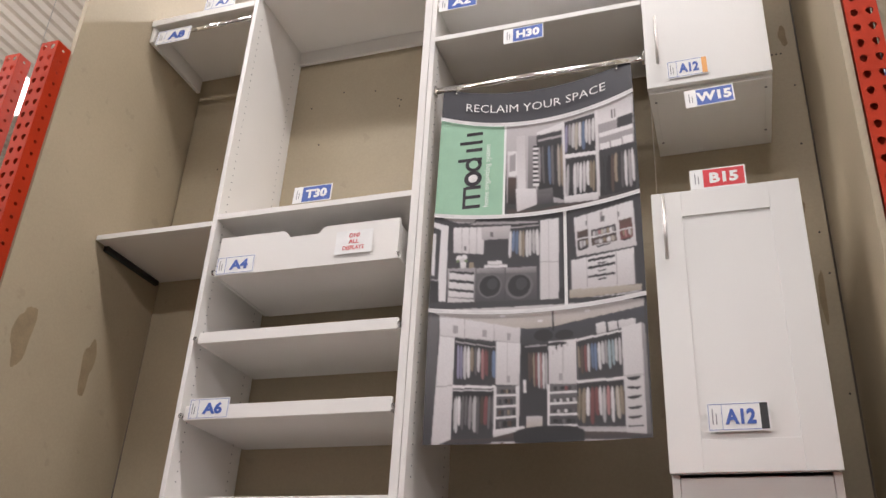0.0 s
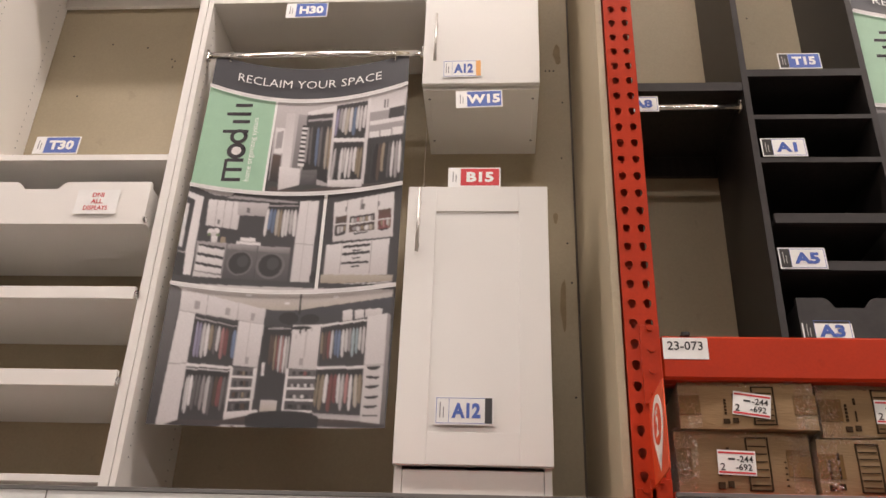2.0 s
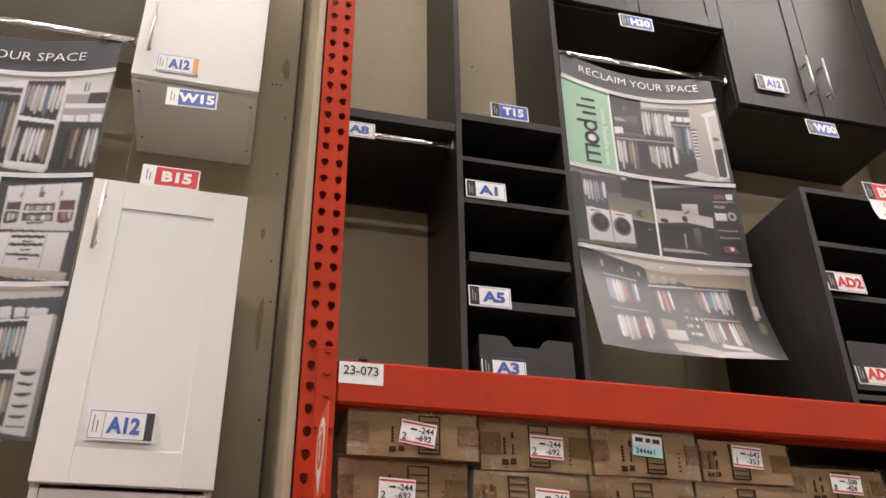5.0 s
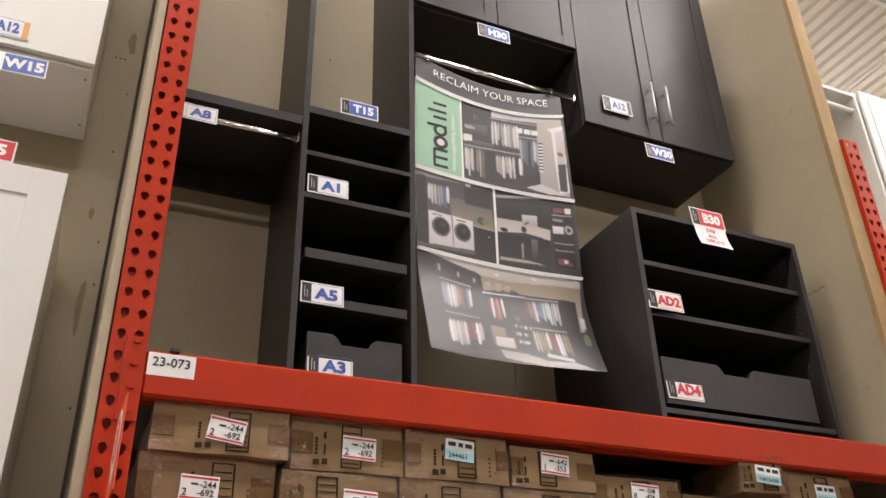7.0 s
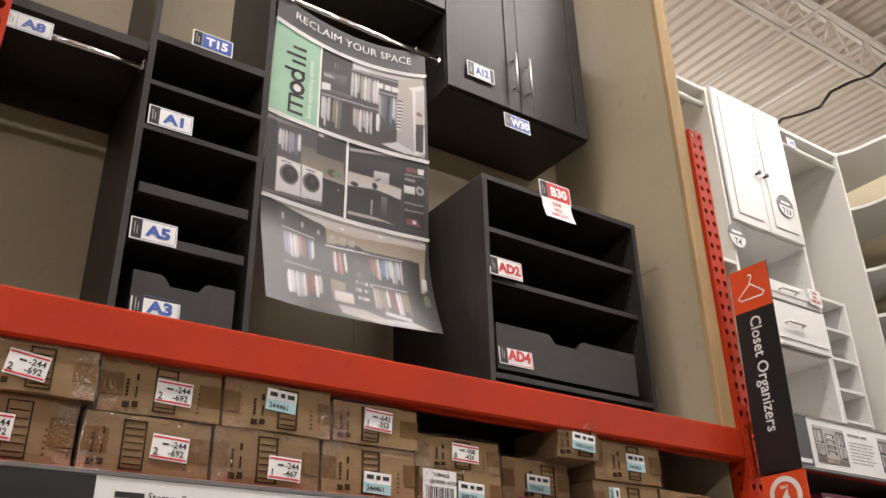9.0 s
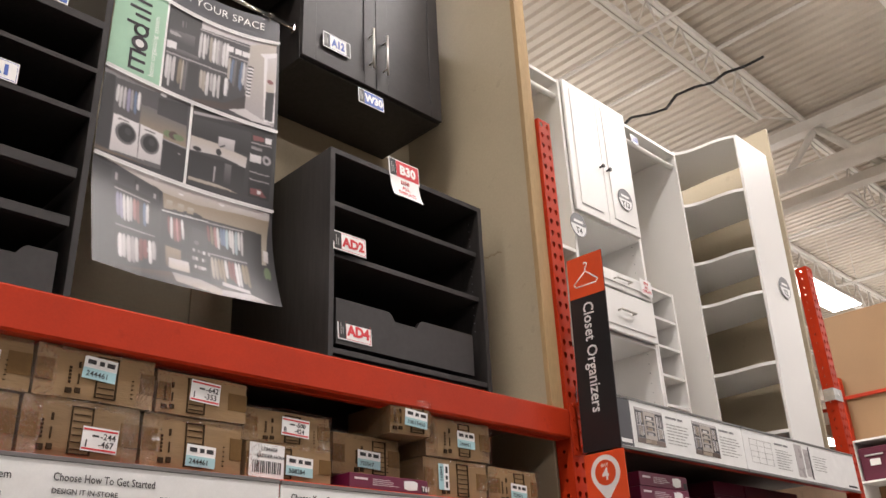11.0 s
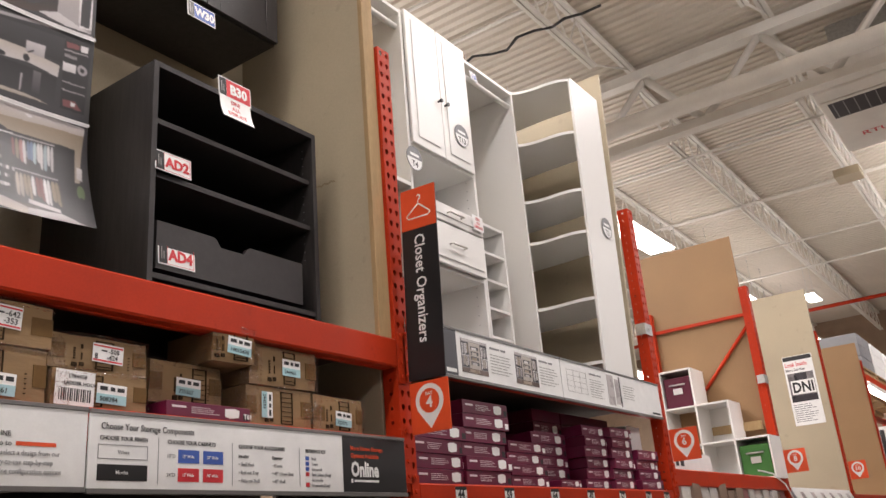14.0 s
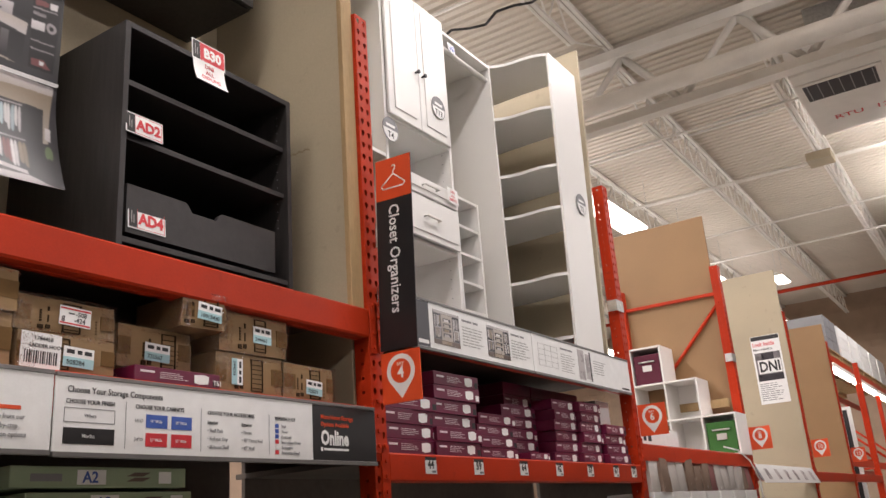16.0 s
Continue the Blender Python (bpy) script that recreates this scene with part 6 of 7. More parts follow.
def small_carton(w, d, h, m, group="maroon cartons", label="flat maroon product carton with a white shelf picture", art=True, seed=0, white_end=False):
    c = thing("product_carton", label, "carton", group, m)
    part("carton", bx(0, w, 0, d, 0, h, 0.0015), MAROON, c)
    if art:
        part("printed_text", merge(flat(w * 0.06, w * 0.22, h * 0.58, h * 0.72, -0.0005), bars(w * 0.28, w * 0.62, h * 0.25, h * 0.75, -0.0005, 4, seed, 0.6, 0.3)), PINKW, c)
        part("printed_picture", prism([(w * 0.68, h * 0.26), (w * 0.74, h * 0.14), (w * 0.85, h * 0.24), (w * 0.86, h * 0.74), (w * 0.80, h * 0.86), (w * 0.68, h * 0.78)], -0.0006, 0), PAPER, c)
        part("end_label", flat(w * 0.91, w * 0.985, h * 0.12, h * 0.55, -0.0005), INK if seed % 3 else PAPER, c)
    return c


mc = small_carton(0.294, 0.30, 0.040, pose(2.108, yb - 0.004, 1.957), art=True, seed=1)
part("size_mark", at(letters("T61", 0.020, 0.02), 0.268, -0.0012, 0.008), PAPER, mc)

# maroon cartons in the next bay
rnd = random.Random(5)
STACKS = ((3.205, 0.345, 4, 0.0), (3.530, 0.335, 6, 0.0), (3.920, 0.325, 4, 0.03), (4.330, 0.36, 5, 0.14), (4.700, 0.28, 6, 0.05), (4.96, 0.27, 6, 0.02), (5.245, 0.29, 4, 0.0))
for sx, w, n, back in STACKS:
    z = 1.802
    for k in range(n):
        hgt = 0.056 if w > 0.33 else (0.046 if sx < 4.3 else 0.054)
        if sx < 4.0 and w < 0.33:
            hgt = 0.050
        small_carton(w, 0.42, hgt - 0.0015, pose(sx + rnd.uniform(-0.012, 0.012), FACE + 0.02 + back + rnd.uniform(0, 0.015), z, 0, 0, rnd.uniform(-1.5, 1.5)), seed=k + int(sx * 10))
        z += hgt
small_carton(0.20, 0.3, 0.034, pose(4.30, FACE + 0.02, 1.802), seed=3)
for k in range(2):
    for sx in (4.42, 4.72, 5.0):
        small_carton(0.29, 0.5, 0.06, pose(sx, 2.86, 2.08 + 0.0 + 0.062 * k), seed=k + 4, art=(k == 0), label="flat maroon product carton lying farther back on a stack")
for sx in (4.40, 4.70, 4.99):
    for k in range(5):
        small_carton(0.30, 0.5, 0.054, pose(sx, 2.86, 1.802 + 0.0555 * k), seed=k + 7, art=False, label="flat maroon product carton lying farther back on a stack")
wb = thing("white_carton", "plain white upright carton at the end of the shelf", "carton", m=Matrix.Translation((5.36, 2.78, 2.03)))
part("carton", bx(0, 0.19, 0, 0.3, 0, 0.14, 0.002), PAPER, wb)

# price tags on the lower beam
for k, px in enumerate((3.40, 3.75, 4.14, 4.50, 4.86, 5.20, 5.46)):
    pt = thing("price_tag", "white price tag with a bold black figure", "price tag", "price tags", Matrix.Translation((px, FACE - 0.0052, 1.728)))
    part("card", bx(0, 0.075, 0, 0.0006, 0, 0.062, 0), PAPER, pt)
    part("header_bar", flat(0, 0.075, 0.050, 0.062, -0.0005), INK, pt)
    part("lettering", at(letters(("44", "59", "64", "42", "57", "67", "57")[k], 0.042, 0.03, "CENTER"), 0.036, -0.0008, 0.020), INK, pt)
    part("small_print", flat(0.042, 0.07, 0.004, 0.012, -0.0005), GREYINK, pt)


# ---- long header signs ----
def sign_panel(x0, x1, z0, z1, y, label, group="header signs"):
    s = thing("header_sign", label, "sign", group)
    part("board", bx(x0, x1, y, y + 0.006, z0, z1, 0.0008), PAPER, s)
    part("upper_trim", bx(x0, x1, y - 0.003, y + 0.010, z1, z1 + 0.010, 0.001), TRIM, s, "grey sign channel")
    part("lower_trim", bx(x0, x1, y - 0.005, y + 0.010, z0 - 0.012, z0, 0.001), TRIM, s, "grey sign channel")
    return s


YS = FACE - 0.018
e = -0.0006


def words(s, body, size, x, z, mat=INK, bold=0.002, y=YS, sx=1.0):
    return part("lettering", at(letters(body, size, bold, "LEFT", sx), x, y - 0.0012, z), mat, s)


# dark bay, first panel
s = sign_panel(0.632, 1.862, 1.765, 1.940, YS, "white header sign about storing online, black at one end")
part("black_field", flat(0.634, 0.985, 1.766, 1.939, YS - 0.0008), SIGNBLACK, s)
part("brand_shape", flat(1.025, 1.085, 1.899, 1.911, YS - 0.001), INK, s)
words(s, "Storage System", 0.024, 1.092, 1.897, sx=0.88)
part("small_print", bars(1.025, 1.24, 1.79, 1.875, YS - 0.001, 5, 3), GREYINK, s)
words(s, "DESIGN IT ONLINE", 0.0155, 1.545, 1.872, bold=0.004)
words(s, "Choose How To Get Started", 0.0238, 1.305, 1.900, bold=0.003, sx=0.80)
words(s, "DESIGN IT IN-STORE", 0.0155, 1.305, 1.874, bold=0.004)
part("small_print", bars(1.305, 1.50, 1.785, 1.862, YS - 0.001, 4, 5), GREYINK, s)
part("screen_picture", merge(flat(1.50, 1.505, 1.772, 1.85, YS - 0.001), flat(1.60, 1.605, 1.772, 1.85, YS - 0.001), flat(1.50, 1.605, 1.838, 1.852, YS - 0.001), flat(1.515, 1.54, 1.785, 1.82, YS - 0.001), flat(1.555, 1.57, 1.785, 1.82, YS - 0.001), flat(1.58, 1.595, 1.785, 1.80, YS - 0.001)), INK, s)
words(s, "Go to", 0.0165, 1.640, 1.851)
part("web_address", flat(1.690, 1.785, 1.852, 1.861, YS - 0.001), ORANGE, s)
for k, b in enumerate(("to select a design from our", "easy-to-use step-by-step", "online configuration options")):
    words(s, b, 0.0165, 1.640, 1.831 - 0.020 * k, GREYINK, 0.001, sx=0.86)
# dark bay, second panel
s = sign_panel(1.866, 3.085, 1.762, 1.938, YS - 0.002, "white header sign on choosing storage components, black at one end")
yy = YS - 0.002
words(s, "Choose Your Storage Components", 0.0225, 1.896, 1.902, bold=0.006, y=yy, sx=0.86)
words(s, "CHOOSE YOUR FINISH", 0.0150, 1.894, 1.876, bold=0.012, y=yy, sx=0.88)
words(s, "CHOOSE YOUR CABINETS", 0.0150, 2.090, 1.876, bold=0.012, y=yy, sx=0.88)
words(s, "CHOOSE YOUR ACCESSORIES", 0.0150, 2.328, 1.876, bold=0.012, y=yy, sx=0.88)
words(s, "REFERENCE KEY", 0.0150, 2.592, 1.876, bold=0.012, y=yy, sx=0.82)
for xa in (2.062, 2.305, 2.566):
    part("divider_line", flat(xa, xa + 0.0012, 1.775, 1.89, yy - 0.001), GREYINK, s)
part("finish_frame", merge(flat(1.891, 2.031, 1.8315, 1.833, yy - 0.001), flat(1.891, 2.031, 1.8645, 1.866, yy - 0.001), flat(1.891, 1.8925, 1.833, 1.8645, yy - 0.001), flat(2.0295, 2.031, 1.833, 1.8645, yy - 0.001)), GREYINK, s)
part("dark_finish_field", flat(1.891, 2.031, 1.781, 1.819, yy - 0.001), SIGNBLACK, s)
words(s, "White", 0.013, 1.945, 1.844, GREYINK, y=yy)
words(s, "Mocha", 0.013, 1.940, 1.796, PAPER, y=yy - 0.001)
for k, (za, mt, d_) in enumerate(((1.829, BLUE, '15"D'), (1.782, REDINK, '24"D'))):
    words(s, d_, 0.013, 2.088, za + 0.012, GREYINK, y=yy)
    for xa, wd in ((2.124, '15" Wide'), (2.205, '30" Wide')):
        part("colour_field", flat(xa, xa + 0.068, za, za + 0.034, yy - 0.001), mt, s)
        words(s, wd, 0.0115, xa + 0.012, za + 0.013, PAPER, y=yy - 0.001, sx=0.85)
for xa, col in ((2.328, ("Interior", "\u2022 Shelf Pack", "\u2022 Roll-out Tray", "\u2022 Slide-out Shelf")), (2.455, ("Exterior", "\u2022 Doors", '\u2022 45" Closet Rod', '\u2022 45" Shelf'))):
    for k, b in enumerate(col):
        words(s, b, 0.0145, xa, 1.850 - 0.022 * k, INK if k == 0 else GREYINK, 0.012 if k == 0 else 0.004, y=yy, sx=0.84)
for k, (b, mt) in enumerate((("Wall", BLUE), ("Tower", BLUE), ("Horizontal", BLUE), ("Base Cabinet (Deep)", REDINK), ("Accessories", PAPER), ("Accessories (Deep)", REDINK))):
    part("key_field", flat(2.592, 2.607, 1.853 - 0.0155 * k, 1.865 - 0.0155 * k, yy - 0.001), mt, s)
    words(s, b, 0.0125, 2.618, 1.854 - 0.0155 * k, GREYINK, 0.006, y=yy, sx=0.80)
part("black_field", flat(2.760, 3.083, 1.763, 1.937, yy - 0.0008), SIGNBLACK, s)
words(s, "More Home Storage", 0.0195, 2.797, 1.893, ORANGE, 0.010, y=yy - 0.001)
words(s, "Options Available", 0.0195, 2.797, 1.870, ORANGE, 0.010, y=yy - 0.001)
words(s, "Online", 0.064, 2.797, 1.812, PAPER, 0.035, y=yy - 0.001, sx=0.78)
part("web_address", merge(flat(2.812, 2.935, 1.794, 1.801, yy - 0.0014), flat(2.797, 2.806, 1.791, 1.804, yy - 0.0014)), PAPER, s)
# white bay
s = sign_panel(-2.085, 0.548, 1.745, 1.925, YS, "white header sign under the white display, black at one end")
part("black_field", flat(0.215, 0.546, 1.746, 1.924, YS - 0.0008), SIGNBLACK, s)
words(s, "Design Your Storage Solution", 0.028, -1.55, 1.885, bold=0.003)
words(s, "Choose Your Storage Components", 0.028, -0.67, 1.885, bold=0.003)
part("small_print", bars(-0.67, 0.15, 1.765, 1.87, YS - 0.001, 6, 9), GREYINK, s)
part("small_print", bars(-1.55, -0.8, 1.765, 1.87, YS - 0.001, 6, 10), GREYINK, s)
part("panel_joint", flat(-0.735, -0.732, 1.746, 1.924, YS - 0.001), TRIM, s)

# sign of the white closet bay
s = sign_panel(3.185, 4.352, 2.212, 2.398, YS, "white header sign with closet pictures, dark grey at one end")
part("dark_field", flat(3.187, 3.47, 2.214, 2.397, YS - 0.0008), CHAR, s)
part("brand_shape", flat(3.39, 3.46, 2.225, 2.240, YS - 0.0012), PAPER, s)


def closet_picture(s, x0, x1, z0, z1, seed):
    """A small printed photograph of a walk-in closet: side walls, shelves, hung clothes and a rug."""
    rr = random.Random(seed)
    w, h = x1 - x0, z1 - z0

    def bit(key, a, b, c, d, k):
        part("picture", flat(x0 + w * a, x0 + w * b, z0 + h * c, z0 + h * d, YS - 0.001 - 0.0003 * k), INKS[key], s)

    bit("g", 0, 1, 0, 1, 0)
    bit("e", 0.30, 0.72, 0.10, 0.92, 1)
    bit("n", 0, 1, 0, 0.14, 2)
    bit("t", 0.28, 0.66, 0.02, 0.12, 3)
    bit("l", 0, 1, 0.93, 1, 2)
    for a, b in ((0.02, 0.28), (0.74, 0.98)):
        bit("d", a, b, 0.16, 0.90, 2)
        for i in range(5):
            u = a + (b - a) * (0.06 + 0.18 * i)
            v = rr.uniform(0.52, 0.60)
            bit("hlegt"[rr.randrange(5)], u, u + (b - a) * 0.13, v, 0.86, 3)
            bit("ltgeh"[rr.randrange(5)], u, u + (b - a) * 0.13, rr.uniform(0.18, 0.24), 0.48, 3)
        bit("h", a, b, 0.49, 0.515, 4)
    for i in range(4):
        bit("d", 0.36, 0.66, 0.26 + 0.15 * i, 0.36 + 0.15 * i, 2)
        bit("lteh"[i], 0.40, 0.58, 0.26 + 0.15 * i, 0.33 + 0.15 * i, 3)


closet_picture(s, 3.50, 3.695, 2.235, 2.375, 1)
closet_picture(s, 3.925, 4.125, 2.235, 2.375, 2)
for xa in (3.72, 4.145):
    part("heading", bars(xa, xa + 0.13, 2.352, 2.372, YS - 0.001, 1, 1, 1.0, 0.45), GREYINK, s)
    part("small_print", bars(xa, xa + 0.18, 2.25, 2.34, YS - 0.001, 7, int(xa * 10), 0.7, 0.35), SOFTINK, s)
s = sign_panel(4.356, 5.590, 2.212, 2.398, YS - 0.002, "white header sign with a line drawing of a closet")
yy = YS - 0.002
ln = [flat(4.41 + 0.07 * i, 4.412 + 0.07 * i, 2.25, 2.36, yy - 0.001) for i in range(4)] + [flat(4.41, 4.622, 2.25 + 0.027 * i, 2.2515 + 0.027 * i, yy - 0.001) for i in range(5)]
part("line_drawing", merge(*ln), SOFTINK, s)
part("heading", bars(4.66, 4.80, 2.352, 2.372, yy - 0.001, 1, 1, 1.0, 0.45), GREYINK, s)
part("small_print", bars(4.66, 4.83, 2.24, 2.34, yy - 0.001, 8, 4, 0.7, 0.3), SOFTINK, s)
part("picture", merge(flat(4.87, 4.95, 2.225, 2.385, yy - 0.001), flat(4.965, 5.02, 2.235, 2.37, yy - 0.001)), INKS["l"], s)
part("picture", flat(5.02, 5.035, 2.225, 2.385, yy - 0.0014), INKS["d"], s)
part("small_print", bars(5.07, 5.25, 2.27, 2.35, yy - 0.001, 6, 6, 0.6, 0.3), SOFTINK, s)
part("brand_shape", flat(5.45, 5.56, 2.222, 2.232, yy - 0.001), INK, s)


# ---- flag signs that stand out from the uprights, facing along the aisle ----
FLAG = Matrix(((0, 1, 0, 0), (-1, 0, 0, 0), (0, 0, 1, 0), (0, 0, 0, 1)))   # the sign's -y face turned to -x, its x running to -y


def flag(x, y, z):
    return Matrix.Translation((x, y, z)) @ FLAG


f = thing("aisle_flag_sign", "black and orange aisle sign reading Closet Organizers", "sign", m=flag(3.150, FACE - 0.010, 2.155) @ pose(0, 0, 0, 0, 1.5, 0))
part("board", bx(0, 0.165, 0, 0.004, 0, 0.745, 0.0008), SIGNBLACK, f)
part("orange_field", prism([(0.001, 0.578), (0.164, 0.578), (0.164, 0.744), (0.001, 0.744)], -0.0008, 0), ORANGE, f)
hang = []
for pts in ([(0.036, 0.622), (0.128, 0.622), (0.138, 0.634), (0.086, 0.676), (0.081, 0.676), (0.026, 0.634), (0.036, 0.622)], [(0.083, 0.676), (0.084, 0.690), (0.092, 0.698), (0.093, 0.709), (0.085, 0.714), (0.078, 0.708)]):
    for (xa, za), (xb, zb) in zip(pts, pts[1:]):
        hang.append(tube((xa, -0.0012, za), (xb, -0.0012, zb), 0.0034, 8))
part("hanger_symbol", moved(merge(*hang), Matrix.Diagonal((1, 0.3, 1, 1))), PAPER, f)
lt = letters("Closet Organizers", 0.066, 0.012, "LEFT", 0.86)
part("lettering", at(moved(lt, Matrix.Rotation(radians(90), 4, "Y")), 0.060, -0.0012, 0.555), PAPER, f)
for z in (0.15, 0.40):
    part("bracket", bx(-0.012, 0.03, 0.004, 0.012, z, z + 0.10, 0.001), CLEAR, f)


def bay_sign(number, x, w=0.172, h=0.184, z=1.962):
    b = thing("bay_sign", "orange bay number sign with a white map pin", "sign", "bay number signs", flag(x, FACE - 0.010, z))
    part("board", bx(0, w, 0, 0.003, 0, h, 0.0006), ORANGE, b)
    k = w / 0.185
    pin = [(0.0925 * k + 0.066 * k * math.cos(a), 0.125 * h / 0.205 + 0.066 * k * math.sin(a)) for a in [radians(-38 + 256 * i / 24) for i in range(25)]] + [(0.0925 * k, 0.014)]
    part("pin_symbol", prism(pin, -0.0007, 0), PAPER, b)
    part("pin_disc", prism([(0.0925 * k + 0.047 * k * math.cos(6.2832 * i / 24), 0.125 * h / 0.205 + 0.047 * k * math.sin(6.2832 * i / 24)) for i in range(24)], -0.0013, 0), ORANGE, b)
    part("lettering", merge(at(letters("BAY", 0.019 * k, 0.006, "CENTER"), 0.0925 * k, -0.0018, 0.147 * h / 0.205), at(letters(number, 0.062 * k, 0.02, "CENTER"), 0.0925 * k, -0.0018, 0.098 * h / 0.205)), PAPER, b)


bay_sign("2", 0.592)
bay_sign("4", 3.150)
bay_sign("6", 5.672)
bay_sign("8", 8.190)
bay_sign("10", 10.710)
bay_sign("12", 13.230)

# ---- farther bays ----
# diagonal bracing of the fourth upright
for xb in (8.19, 10.71, 13.23):
    fr = thing("rack_brace", "orange-red steel bracing of an upright frame", "rack brace", "rack braces")
    part("horizontal_brace", bx(xb - 0.015, xb + 0.005, 2.72, 3.58, 3.305, 3.335, 0.003), RED, fr)
    part("diagonal_brace", tube((xb - 0.005, 2.70, 3.25), (xb - 0.005, 3.55, 2.35), 0.016, 8), RED, fr)
    part("rear_post", bx(xb - 0.04, xb + 0.038, 3.56, 3.63, 0, 3.5, 0.003), RED, fr)
for xb, z in ((5.60, 2.72), (8.12, 2.70)):
    cl = thing("corner_bracket", "galvanised steel corner bracket clipped to an upright", "bracket", "corner brackets", Matrix.Translation((xb, FACE - 0.006, z)))
    part("plate", bx(-0.02, 0.09, -0.002, 0.0, 0, 0.07, 0.001), GALV, cl)
    part("flange", bx(-0.022, -0.018, -0.002, 0.06, 0.0, 0.07, 0.001), GALV, cl)
    part("bolt", tube((0.03, -0.008, 0.035), (0.03, 0.0, 0.035), 0.008, 6), STEEL, cl)

# stepped cube shelf, its open fronts turned along the aisle
cs = thing("cube_shelf", "white stepped cube shelf holding a few bins", "shelf unit", m=Matrix.Identity(4))
xf, S, P = 7.80, 0.268, 0.318
cols = ((2.640, 1), (2.640 + S, 2), (2.640 + 2 * S, 3))
for i, (y0, n) in enumerate(cols):
    for k in range(n + 1):
        part("board", bx(xf, xf + 0.32, y0, y0 + S, 1.919 + k * P, 1.934 + k * P), WHITE, cs)
    part("upright_board", bx(xf, xf + 0.32, y0 - 0.0075, y0 + 0.0075, 1.919, 1.934 + n * P), WHITE, cs)
    part("back_board", bx(xf + 0.314, xf + 0.32, y0 + 0.008, y0 + S - 0.008, 1.934, 1.919 + n * P, 0), BROWNB if i == 2 else WHITE, cs)
part("upright_board", bx(xf, xf + 0.32, cols[2][0] + S - 0.0075, cols[2][0] + S + 0.0075, 1.919, 1.934 + 3 * P), WHITE, cs)
GREENBIN = plain("green_fabric", (0.045, 0.155, 0.03), 0.8)
MARBIN = plain("maroon_fabric", (0.10, 0.012, 0.03), 0.8)
for y0, z0, mt, lb in ((2.655, 1.936, GREENBIN, "green fabric storage bin in a cube shelf"), (2.655 + 2 * S, 1.936 + 2 * P, MARBIN, "maroon fabric storage bin in a cube shelf")):
    b = thing("storage_bin", lb, "storage bin", "storage bins", Matrix.Translation((xf + 0.03, y0, z0)))
    part("bin", merge(bx(0, 0.25, 0.004, 0.238, 0, 0.255, 0.006), bx(-0.004, 0.0, 0.008, 0.234, 0.20, 0.252, 0.002)), mt, b)
    part("label_holder", bx(-0.008, -0.003, 0.08, 0.16, 0.11, 0.16, 0.002), STEEL, b)
    part("pull", tube((-0.008, 0.05, 0.19), (-0.008, 0.19, 0.19), 0.007, 8), STEEL, b)
wbx = thing("white_carton", "white product carton lying on the shelf", "carton", m=Matrix.Translation((5.78, 2.72, 1.927)))
part("carton", bx(0, 0.78, 0, 0.3, 0, 0.115, 0.002), PAPER, wbx)
part("print", merge(flat(0.12, 0.17, 0.03, 0.10, -0.0006), flat(0.2, 0.26, 0.03, 0.09, -0.0006)), INK, wbx)
tl = thing("timber_rail", "raw pine rail between the uprights", "rail")
part("rail", bx(8.10, 8.13, 2.75, 3.25, 2.33, 2.40, 0.002), BOARD_EDGE, tl)
# power cord hanging over the beam
pts = [(7.2, 2.60, 1.95), (7.45, 2.57, 1.93), (7.7, 2.56, 1.86), (7.95, 2.57, 1.72), (8.08, 2.60, 1.55), (8.10, 2.62, 1.3)]
cord = thing("power_cord", "thin white power cord hanging over the beam", "cord")
part("cord", merge(*[tube(a, b, 0.006, 8) for a, b in zip(pts, pts[1:])]), PAPER, cord)

# bagged goods hanging below the beam
rnd = random.Random(11)
BAG = [plain("bag_print_" + n, c, 0.25) for n, c in (("grey", (0.50, 0.47, 0.445)), ("brown", (0.24, 0.17, 0.13)), ("blue", (0.19, 0.22, 0.27)), ("plum", (0.24, 0.10, 0.10)), ("white", (0.72, 0.69, 0.65)))]
for k in range(7):
    x = 5.76 + 0.338 * k
    tr = thing("display_tray", "white cardboard display tray with bagged goods", "display tray", "display trays", Matrix.Translation((x, FACE - 0.01, 1.545)))
    part("tray", bx(0, 0.315, 0, 0.30, 0, 0.10, 0.002), PAPER, tr)
    for j in range(2):
        pg = part("package", soft_box(0.144, 0.12, 0.16 + 0.05 * rnd.random(), k * 3 + j, 0.012), BAG[rnd.randrange(5)], tr, "clear bag with a folded item")
        pg.matrix_basis = pose(0.012 + 0.155 * j, -0.012 + rnd.uniform(0, 0.03), 0.101, rnd.uniform(-8, 2), rnd.uniform(-7, 7), 0)
ls = thing("slanted_sign", "grey-white slanted shelf sign with small pictures", "sign", m=pose(8.26, FACE - 0.06, 1.70, -24, 0, 0))
part("board", bx(0, 2.3, 0, 0.006, 0, 0.17, 0.001), PAPER, ls)
part("small_print", merge(*[flat(0.2 + 0.36 * i, 0.32 + 0.36 * i, 0.03, 0.13, -0.0006) for i in range(6)]), INKS["l"], ls)
part("side_wing", bx(-0.06, 0.0, 0.0, 0.006, 0.02, 0.15, 0.001), GREYINK, ls)

